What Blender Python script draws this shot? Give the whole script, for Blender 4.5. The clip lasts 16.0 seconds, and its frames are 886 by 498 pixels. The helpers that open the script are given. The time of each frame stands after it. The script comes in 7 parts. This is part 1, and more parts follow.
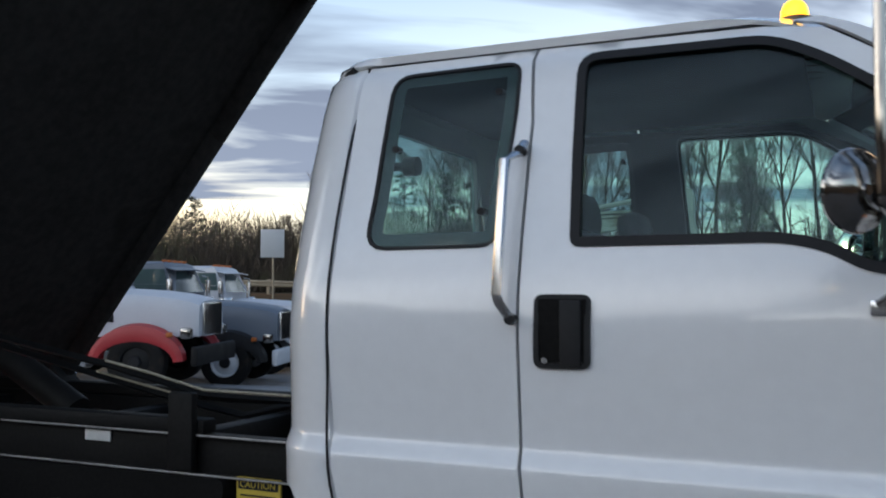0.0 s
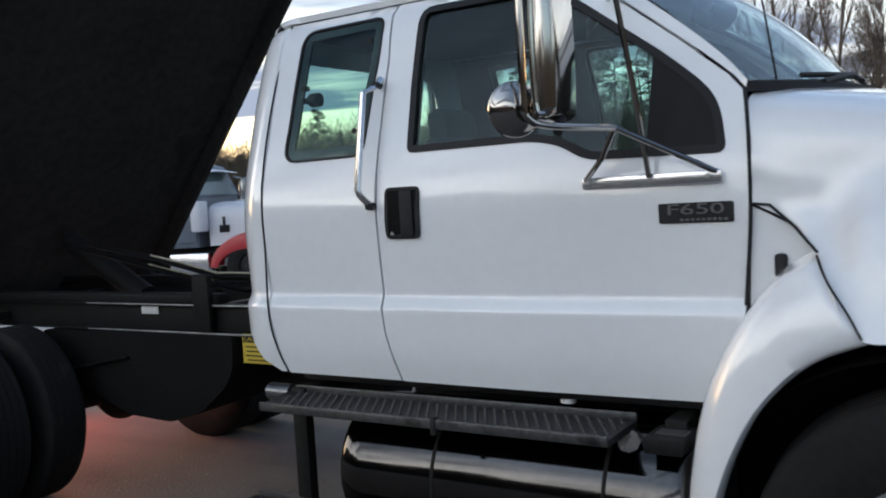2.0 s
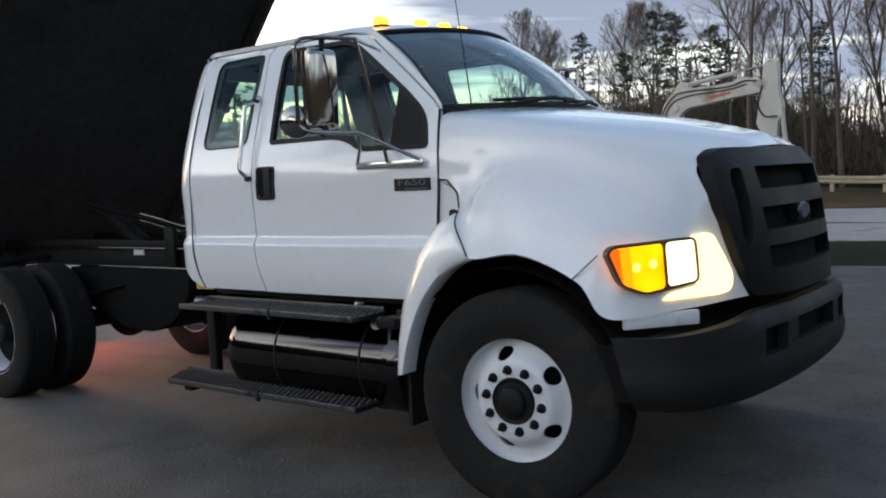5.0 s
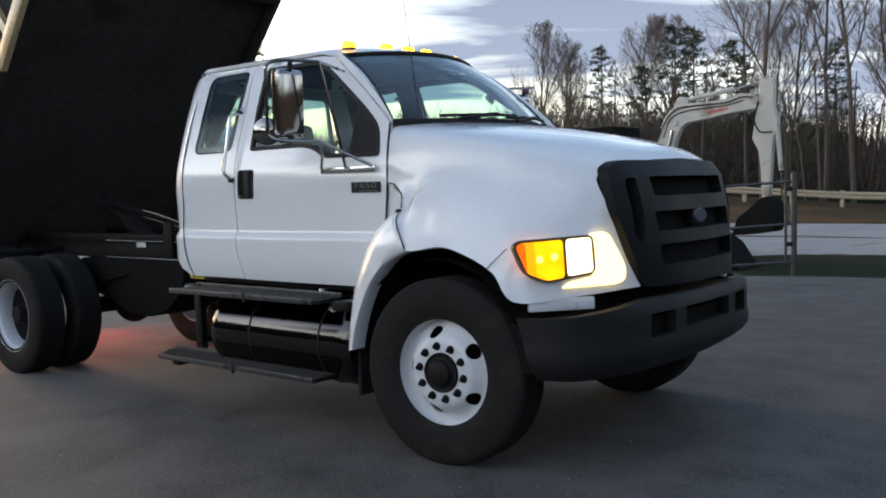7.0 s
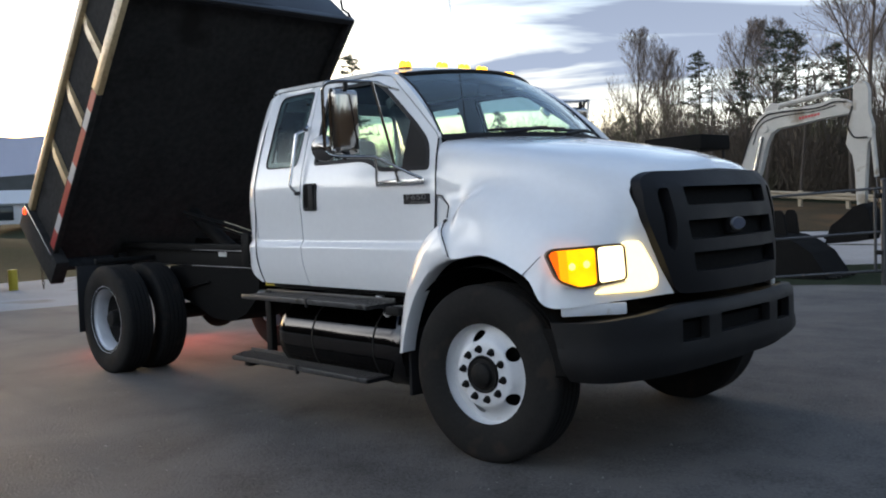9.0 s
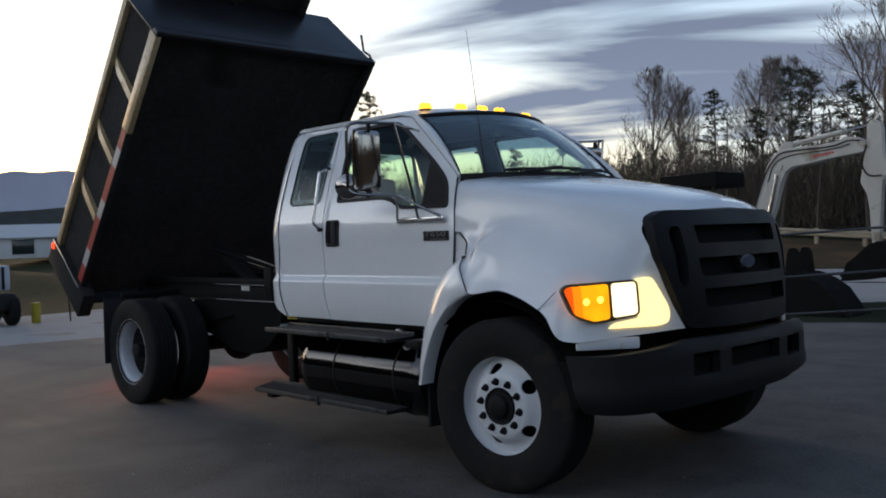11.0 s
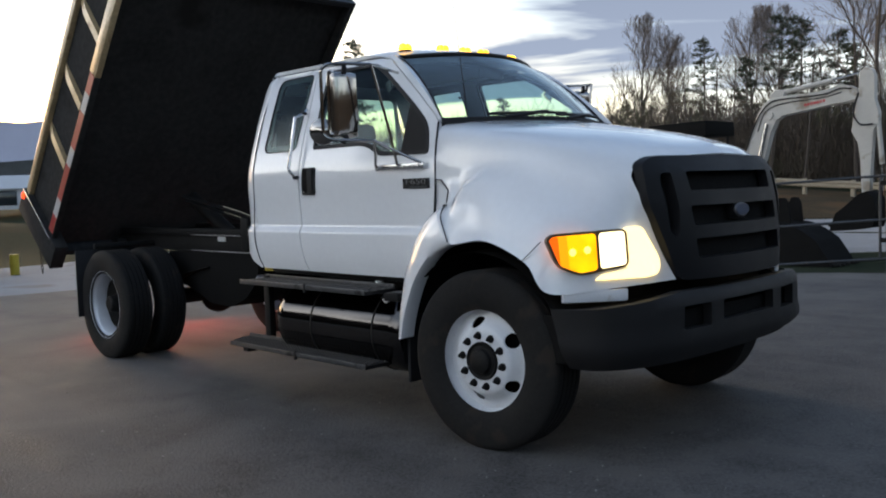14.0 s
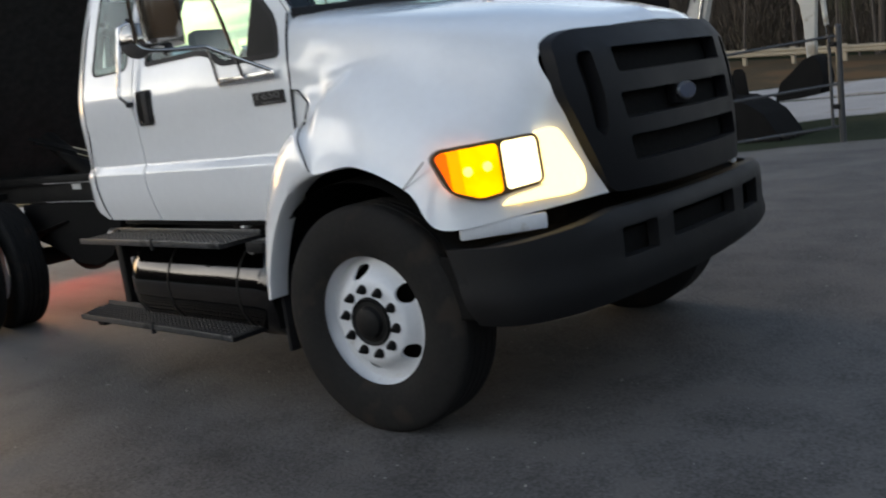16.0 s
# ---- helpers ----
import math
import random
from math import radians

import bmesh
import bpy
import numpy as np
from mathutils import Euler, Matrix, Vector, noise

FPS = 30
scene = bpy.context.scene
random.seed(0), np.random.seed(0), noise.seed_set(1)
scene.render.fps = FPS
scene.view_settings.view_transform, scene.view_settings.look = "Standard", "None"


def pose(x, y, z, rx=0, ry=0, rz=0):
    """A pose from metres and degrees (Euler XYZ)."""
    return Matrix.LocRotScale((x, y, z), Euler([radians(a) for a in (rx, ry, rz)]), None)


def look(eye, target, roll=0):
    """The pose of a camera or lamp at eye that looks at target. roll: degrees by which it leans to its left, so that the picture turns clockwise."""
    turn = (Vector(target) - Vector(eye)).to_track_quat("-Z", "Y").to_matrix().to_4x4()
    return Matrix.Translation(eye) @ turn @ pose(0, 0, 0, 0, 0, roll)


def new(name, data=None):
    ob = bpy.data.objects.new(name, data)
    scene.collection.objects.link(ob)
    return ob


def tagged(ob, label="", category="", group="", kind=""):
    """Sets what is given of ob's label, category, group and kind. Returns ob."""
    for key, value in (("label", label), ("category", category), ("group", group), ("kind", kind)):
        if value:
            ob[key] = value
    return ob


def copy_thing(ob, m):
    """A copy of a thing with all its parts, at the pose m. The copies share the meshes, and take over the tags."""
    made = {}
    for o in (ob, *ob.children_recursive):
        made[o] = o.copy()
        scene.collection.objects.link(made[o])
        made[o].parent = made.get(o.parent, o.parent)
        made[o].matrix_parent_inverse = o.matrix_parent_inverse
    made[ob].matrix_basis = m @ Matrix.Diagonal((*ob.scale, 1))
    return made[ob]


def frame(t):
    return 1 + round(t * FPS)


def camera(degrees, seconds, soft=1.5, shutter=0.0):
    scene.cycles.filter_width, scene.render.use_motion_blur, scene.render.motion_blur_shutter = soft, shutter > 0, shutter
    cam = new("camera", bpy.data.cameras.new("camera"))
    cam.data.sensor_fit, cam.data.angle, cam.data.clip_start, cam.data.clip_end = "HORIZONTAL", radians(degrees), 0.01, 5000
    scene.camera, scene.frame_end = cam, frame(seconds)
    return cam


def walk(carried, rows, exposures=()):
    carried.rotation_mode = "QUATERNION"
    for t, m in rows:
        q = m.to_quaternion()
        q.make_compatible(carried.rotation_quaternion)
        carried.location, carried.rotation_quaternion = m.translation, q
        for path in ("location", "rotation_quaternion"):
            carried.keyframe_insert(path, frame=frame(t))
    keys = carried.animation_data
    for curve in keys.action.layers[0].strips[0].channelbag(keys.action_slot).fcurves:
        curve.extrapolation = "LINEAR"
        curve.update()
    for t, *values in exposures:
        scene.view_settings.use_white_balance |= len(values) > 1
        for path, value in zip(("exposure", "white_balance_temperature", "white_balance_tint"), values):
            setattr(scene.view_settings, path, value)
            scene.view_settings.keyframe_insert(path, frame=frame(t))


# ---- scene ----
cam = camera(52.0, 16.0, 1.9, 0.4)
PATH = [
    (0, (-1.021, -3.191, 1.624), (-1.834, -1.365, 1.713), -0.0),
    (0.5, (-0.767, -3.302, 1.602), (-1.612, -1.489, 1.633), -2.4),
    (1, (-0.467, -3.418, 1.581), (-1.389, -1.643, 1.552), -2.1),
    (1.5, (-0.152, -3.565, 1.576), (-1.131, -1.825, 1.459), -2.1),
    (2, (0.201, -3.658, 1.586), (-0.876, -1.977, 1.46), -3.5),
    (2.5, (0.537, -3.851, 1.578), (-0.604, -2.214, 1.449), -3.6),
    (3, (0.884, -4.007, 1.582), (-0.283, -2.39, 1.422), -2.8),
    (3.5, (1.255, -4.077, 1.569), (0.051, -2.488, 1.411), -3.5),
    (4, (1.576, -4.246, 1.556), (0.367, -2.662, 1.389), -3.2),
    (4.5, (1.927, -4.342, 1.535), (0.715, -2.761, 1.36), -3.1),
    (5, (2.246, -4.445, 1.505), (1.026, -2.868, 1.348), -2.7),
    (7.5, (3.195, -4.766, 1.46), (1.916, -3.234, 1.328), -1.3),
    (8, (3.361, -4.729, 1.453), (2.047, -3.227, 1.327), -1.5),
    (8.5, (3.391, -4.72, 1.458), (2.034, -3.256, 1.329), -2.2),
    (9, (3.426, -4.754, 1.466), (2.006, -3.35, 1.358), -2.1),
    (11.5, (3.552, -4.905, 1.475), (2.109, -3.521, 1.45), -1.8),
    (12, (3.54, -4.892, 1.468), (2.121, -3.485, 1.393), -1.6),
    (12.5, (3.512, -4.858, 1.464), (2.101, -3.444, 1.374), -1.8),
    (13, (3.458, -4.78, 1.472), (2.056, -3.357, 1.385), -1.7),
    (13.5, (3.434, -4.753, 1.471), (2.024, -3.337, 1.382), -1.5),
    (14, (3.397, -4.693, 1.453), (1.972, -3.296, 1.316), -1.9),
    (14.5, (3.213, -4.565, 1.451), (1.787, -3.175, 1.261), -2.4),
    (15, (2.981, -4.386, 1.48), (1.577, -2.977, 1.266), -3.7),
    (15.5, (2.878, -4.031, 1.472), (1.503, -2.603, 1.207), -5.4),
    (16, (2.818, -3.606, 1.425), (1.473, -2.167, 1.075), -7.6),
]
EXPOSURES = [(0.0, 1.44, 6850, 10), (0.5, 1.41, 6850, 10), (1.5, 1.71, 6850, 10), (2.0, 1.8, 7050, 10), (2.5, 1.79, 7200, 10), (3.5, 1.83, 7200, 10), (5.0, 1.73, 7150, 10), (7.5, 1.83, 6950, 10), (9.0, 1.86, 6950, 10), (11.5, 0.88, 6600, 10), (12.0, 1.2, 6650, 10), (12.5, 1.36, 6750, 10), (14.0, 1.63, 6950, 10), (15.0, 1.81, 7400, 10), (16.0, 1.85, 7600, 10)]
walk(cam, [(t, look(eye, target, roll)) for t, eye, target, roll in PATH], EXPOSURES)

# ---- world, sun, exposure ----
SUN_AZ = 172.0  # degrees from +x, anticlockwise: the side of the evening glow
world = bpy.data.worlds.new("evening_sky")
scene.world = world
world.use_nodes = True


def sky_nodes(nt):
    n, l = nt.nodes, nt.links
    n.clear()
    out = n.new("ShaderNodeOutputWorld")
    back = n.new("ShaderNodeBackground")
    sky = n.new("ShaderNodeTexSky")
    sky.sky_type = "NISHITA"
    sky.sun_disc = False
    sky.sun_elevation = radians(3.0)
    sky.sun_rotation = radians(90.0 - SUN_AZ)
    sky.air_density, sky.dust_density, sky.ozone_density = 1.0, 2.0, 2.0
    co = n.new("ShaderNodeTexCoord")
    sep = n.new("ShaderNodeSeparateXYZ")
    l.new(co.outputs["Generated"], sep.inputs[0])
    # clouds lie on a flat layer: direction divided by its height
    above = n.new("ShaderNodeMath")
    above.operation = "MAXIMUM"
    above.inputs[1].default_value = 0.0
    l.new(sep.outputs["Z"], above.inputs[0])
    zz = n.new("ShaderNodeMath")
    zz.operation = "ADD"
    zz.inputs[1].default_value = 0.16
    l.new(above.outputs[0], zz.inputs[0])
    flat = n.new("ShaderNodeVectorMath")
    flat.operation = "DIVIDE"
    comb = n.new("ShaderNodeCombineXYZ")
    for k in range(3):
        l.new(zz.outputs[0], comb.inputs[k])
    l.new(co.outputs["Generated"], flat.inputs[0])
    l.new(comb.outputs[0], flat.inputs[1])
    # streaks lie across the line of sight to the woods
    mapping = n.new("ShaderNodeCombineXYZ")
    for k, (angle, grain) in enumerate(((122, 1.1), (32, 0.34))):
        along = n.new("ShaderNodeVectorMath")
        along.operation = "DOT_PRODUCT"
        along.inputs[1].default_value = (math.cos(radians(angle)) * grain, math.sin(radians(angle)) * grain, 0.0)
        l.new(flat.outputs[0], along.inputs[0])
        shift = n.new("ShaderNodeMath")
        shift.inputs[1].default_value = CLOUD_SHIFT[k]
        l.new(along.outputs["Value"], shift.inputs[0])
        l.new(shift.outputs[0], mapping.inputs[k])
    noise_a = n.new("ShaderNodeTexNoise")
    noise_a.inputs["Scale"].default_value = 1.5
    noise_a.inputs["Detail"].default_value = 6.0
    noise_a.inputs["Roughness"].default_value = 0.5
    noise_a.inputs["Distortion"].default_value = 0.4
    l.new(mapping.outputs[0], noise_a.inputs["Vector"])
    ramp = n.new("ShaderNodeValToRGB")
    ramp.color_ramp.elements[0].position = 0.48
    ramp.color_ramp.elements[1].position = 0.76
    # banks of evening cloud: each within a span of directions and heights
    def bank(azimuth, wide, full, z0, z1, z2, z3, gain):
        turned = n.new("ShaderNodeVectorMath")
        turned.operation = "DOT_PRODUCT"
        turned.inputs[1].default_value = (math.cos(radians(azimuth)), math.sin(radians(azimuth)), 0.0)
        l.new(co.outputs["Generated"], turned.inputs[0])
        last = None
        for socket, a, b, top in ((turned.outputs["Value"], math.cos(radians(wide)), math.cos(radians(full)), gain), (sep.outputs["Z"], z0, z1, 1.0), (sep.outputs["Z"], z3, z2, 1.0)):
            window = n.new("ShaderNodeMapRange")
            window.interpolation_type = "SMOOTHSTEP"
            window.inputs["From Min"].default_value, window.inputs["From Max"].default_value = a, b
            window.inputs["To Max"].default_value = top
            l.new(socket, window.inputs["Value"])
            if last is None:
                last = window.outputs[0]
            else:
                times = n.new("ShaderNodeMath")
                times.operation = "MULTIPLY"
                l.new(last, times.inputs[0])
                l.new(window.outputs[0], times.inputs[1])
                last = times.outputs[0]
        return last

    more = n.new("ShaderNodeMath")
    lower = n.new("ShaderNodeMath")
    l.new(bank(123, 15, 7, 0.134, 0.150, 0.178, 0.200, 0.19), lower.inputs[0])
    l.new(bank(112, 17, 9, 0.100, 0.115, 0.150, 0.165, 0.14), lower.inputs[1])
    l.new(lower.outputs[0], more.inputs[0])
    both = n.new("ShaderNodeMath")
    l.new(bank(116, 13, 8, 0.192, 0.207, 0.26, 0.36, 0.20), both.inputs[0])
    l.new(bank(160, 8, 3, 0.125, 0.14, 0.15, 0.17, 0.30), both.inputs[1])
    l.new(both.outputs[0], more.inputs[1])
    dense = n.new("ShaderNodeMath")
    dense.operation = "ADD"
    crisp = n.new("ShaderNodeMapRange")
    crisp.clamp = False
    crisp.inputs["From Min"].default_value, crisp.inputs["From Max"].default_value = 0.3, 0.7
    crisp.inputs["To Min"].default_value, crisp.inputs["To Max"].default_value = 0.02, 0.98
    l.new(noise_a.outputs["Fac"], crisp.inputs["Value"])
    l.new(crisp.outputs[0], dense.inputs[0])
    grey = n.new("ShaderNodeMath")
    l.new(more.outputs[0], grey.inputs[0])
    l.new(bank(94, 21, 11, 0.04, 0.09, 0.28, 0.42, 0.17), grey.inputs[1])
    l.new(grey.outputs[0], dense.inputs[1])
    l.new(dense.outputs[0], ramp.inputs["Fac"])
    # fewer clouds towards the glow
    glow = n.new("ShaderNodeVectorMath")
    glow.operation = "DOT_PRODUCT"
    glow.inputs[1].default_value = (math.cos(radians(SUN_AZ)), math.sin(radians(SUN_AZ)), 0.1)
    l.new(co.outputs["Generated"], glow.inputs[0])
    clear = n.new("ShaderNodeMapRange")
    clear.inputs["From Min"].default_value, clear.inputs["From Max"].default_value = 0.80, 0.96
    clear.inputs["To Min"].default_value, clear.inputs["To Max"].default_value = 1.0, 0.45
    l.new(glow.outputs["Value"], clear.inputs["Value"])
    amount = n.new("ShaderNodeMath")
    amount.operation = "MULTIPLY"
    l.new(ramp.outputs["Color"], amount.inputs[0])
    l.new(clear.outputs[0], amount.inputs[1])
    # thin high haze, brighter near the glow and the horizon
    haze = n.new("ShaderNodeMapRange")
    haze.inputs["From Min"].default_value, haze.inputs["From Max"].default_value = -1.0, 1.0
    haze.inputs["To Min"].default_value, haze.inputs["To Max"].default_value = 0.0, 1.0
    l.new(glow.outputs["Value"], haze.inputs["Value"])
    pale = n.new("ShaderNodeValToRGB")
    pale.color_ramp.elements[0].color = HAZE_FAR
    pale.color_ramp.elements[1].color = HAZE_GLOW
    mid = pale.color_ramp.elements.new(0.66)
    mid.color = HAZE_MID
    for at, tone in ((0.40, HAZE_SOUTH), (0.84, HAZE_SIDE), (0.93, HAZE_NEAR)):
        pale.color_ramp.elements.new(at).color = tone
    l.new(haze.outputs[0], pale.inputs["Fac"])
    low = n.new("ShaderNodeMapRange")
    low.inputs["From Min"].default_value, low.inputs["From Max"].default_value = 0.02, 0.20
    low.inputs["To Min"].default_value, low.inputs["To Max"].default_value = 1.0, 0.0
    l.new(sep.outputs["Z"], low.inputs["Value"])
    near = n.new("ShaderNodeMapRange")
    near.inputs["From Min"].default_value, near.inputs["From Max"].default_value = 0.60, 0.98
    l.new(glow.outputs["Value"], near.inputs["Value"])
    band = n.new("ShaderNodeMath")
    band.operation = "MULTIPLY"
    l.new(low.outputs[0], band.inputs[0])
    l.new(near.outputs[0], band.inputs[1])
    # paler, pinker air low down on the side away from the glow
    rim = n.new("ShaderNodeMapRange")
    rim.inputs["From Min"].default_value, rim.inputs["From Max"].default_value = 0.10, 0.42
    rim.inputs["To Min"].default_value, rim.inputs["To Max"].default_value = 0.35, 0.0
    l.new(sep.outputs["Z"], rim.inputs["Value"])
    away = n.new("ShaderNodeMapRange")
    away.inputs["From Min"].default_value, away.inputs["From Max"].default_value = 0.3, 0.8
    away.inputs["To Min"].default_value, away.inputs["To Max"].default_value = 1.0, 0.0
    l.new(glow.outputs["Value"], away.inputs["Value"])
    # the quarter of the sky right across from the glow is the darkest
    across = n.new("ShaderNodeMapRange")
    across.inputs["From Min"].default_value, across.inputs["From Max"].default_value = -0.95, -0.45
    across.inputs["To Min"].default_value, across.inputs["To Max"].default_value = 0.1, 1.0
    l.new(glow.outputs["Value"], across.inputs["Value"])
    side = n.new("ShaderNodeMath")
    side.operation = "MULTIPLY"
    l.new(away.outputs[0], side.inputs[0])
    l.new(across.outputs[0], side.inputs[1])
    share = n.new("ShaderNodeMath")
    share.operation = "MULTIPLY"
    l.new(rim.outputs[0], share.inputs[0])
    l.new(side.outputs[0], share.inputs[1])
    pink = n.new("ShaderNodeMix")
    pink.data_type = "RGBA"
    pink.inputs["B"].default_value = HAZE_RIM
    l.new(share.outputs[0], pink.inputs["Factor"])
    l.new(pale.outputs["Color"], pink.inputs["A"])
    # unseen bright lobe behind the camera's first stand, added to light the doors
    lobe = n.new("ShaderNodeVectorMath")
    lobe.operation = "DOT_PRODUCT"
    lobe.inputs[1].default_value = (math.cos(radians(246)), math.sin(radians(246)), 0.05)
    l.new(co.outputs["Generated"], lobe.inputs[0])
    broad = n.new("ShaderNodeMapRange")
    broad.interpolation_type = "SMOOTHSTEP"
    broad.inputs["From Min"].default_value, broad.inputs["From Max"].default_value = 0.10, 0.95
    l.new(lobe.outputs["Value"], broad.inputs["Value"])
    lit = n.new("ShaderNodeMix")
    lit.data_type = "RGBA"
    lit.inputs["B"].default_value = HAZE_LIT
    l.new(broad.outputs[0], lit.inputs["Factor"])
    l.new(pink.outputs["Result"], lit.inputs["A"])
    warm = n.new("ShaderNodeMix")
    warm.data_type = "RGBA"
    warm.inputs["B"].default_value = HAZE_LOW
    l.new(band.outputs[0], warm.inputs["Factor"])
    l.new(lit.outputs["Result"], warm.inputs["A"])
    tinted = n.new("ShaderNodeMix")
    tinted.data_type = "RGBA"
    tinted.inputs["Factor"].default_value = 0.75
    scaled = n.new("ShaderNodeMix")
    scaled.data_type, scaled.blend_type = "RGBA", "MULTIPLY"
    scaled.inputs["Factor"].default_value = 1.0
    scaled.inputs["B"].default_value = (SKY_GAIN, SKY_GAIN, SKY_GAIN, 1)
    l.new(sky.outputs[0], scaled.inputs["A"])
    l.new(scaled.outputs["Result"], tinted.inputs["A"])
    l.new(warm.outputs["Result"], tinted.inputs["B"])
    cloud = n.new("ShaderNodeMix")
    cloud.data_type = "RGBA"
    cloud.inputs["B"].default_value = CLOUD
    l.new(amount.outputs[0], cloud.inputs["Factor"])
    l.new(tinted.outputs["Result"], cloud.inputs["A"])
    l.new(cloud.outputs["Result"], back.inputs["Color"])
    back.inputs["Strength"].default_value = SKY_STRENGTH
    # the dusk sky is deeper and bluer overhead
    high = n.new("ShaderNodeMapRange")
    high.inputs["From Min"].default_value, high.inputs["From Max"].default_value = 0.14, 0.52
    l.new(sep.outputs["Z"], high.inputs["Value"])
    deep = n.new("ShaderNodeMix")
    deep.data_type = "RGBA"
    deep.inputs["A"].default_value = (1, 1, 1, 1)
    deep.inputs["B"].default_value = DEEP
    l.new(high.outputs[0], deep.inputs["Factor"])
    dusk = n.new("ShaderNodeMix")
    dusk.data_type, dusk.blend_type = "RGBA", "MULTIPLY"
    dusk.inputs["Factor"].default_value = 1.0
    l.new(cloud.outputs["Result"], dusk.inputs["A"])
    l.new(deep.outputs["Result"], dusk.inputs["B"])
    l.new(dusk.outputs["Result"], back.inputs["Color"])
    l.new(back.outputs[0], out.inputs[0])


SKY_STRENGTH, SKY_GAIN = 1.0, 0.6
HAZE_FAR = (0.14, 0.175, 0.25, 1)
HAZE_SOUTH = (0.50, 0.57, 0.68, 1)
HAZE_LIT = (1.55, 1.55, 1.58, 1)
HAZE_SIDE = (0.23, 0.30, 0.40, 1)
DEEP = (0.27, 0.335, 0.43, 1)
CLOUD_SHIFT = (2.2, 5.3)
HAZE_NEAR = (0.56, 0.59, 0.61, 1)
HAZE_RIM = (1.10, 1.00, 0.95, 1)
HAZE_MID = (0.34, 0.42, 0.54, 1)
HAZE_GLOW = (1.30, 1.20, 1.02, 1)
HAZE_LOW = (1.05, 0.72, 0.34, 1)
CLOUD = (0.118, 0.146, 0.205, 1)
sky_nodes(world.node_tree)

sun_data = bpy.data.lights.new("low_sun", "SUN")
sun_data.energy, sun_data.angle, sun_data.color = 0.6, radians(12), (1.0, 0.78, 0.55)
sun = new("low_sun", sun_data)
SUN_DIR = Vector((math.cos(radians(SUN_AZ)), math.sin(radians(SUN_AZ)), math.tan(radians(5.0))))
sun.matrix_world = look(SUN_DIR * 60, (0, 0, 0))

# ---- materials ----


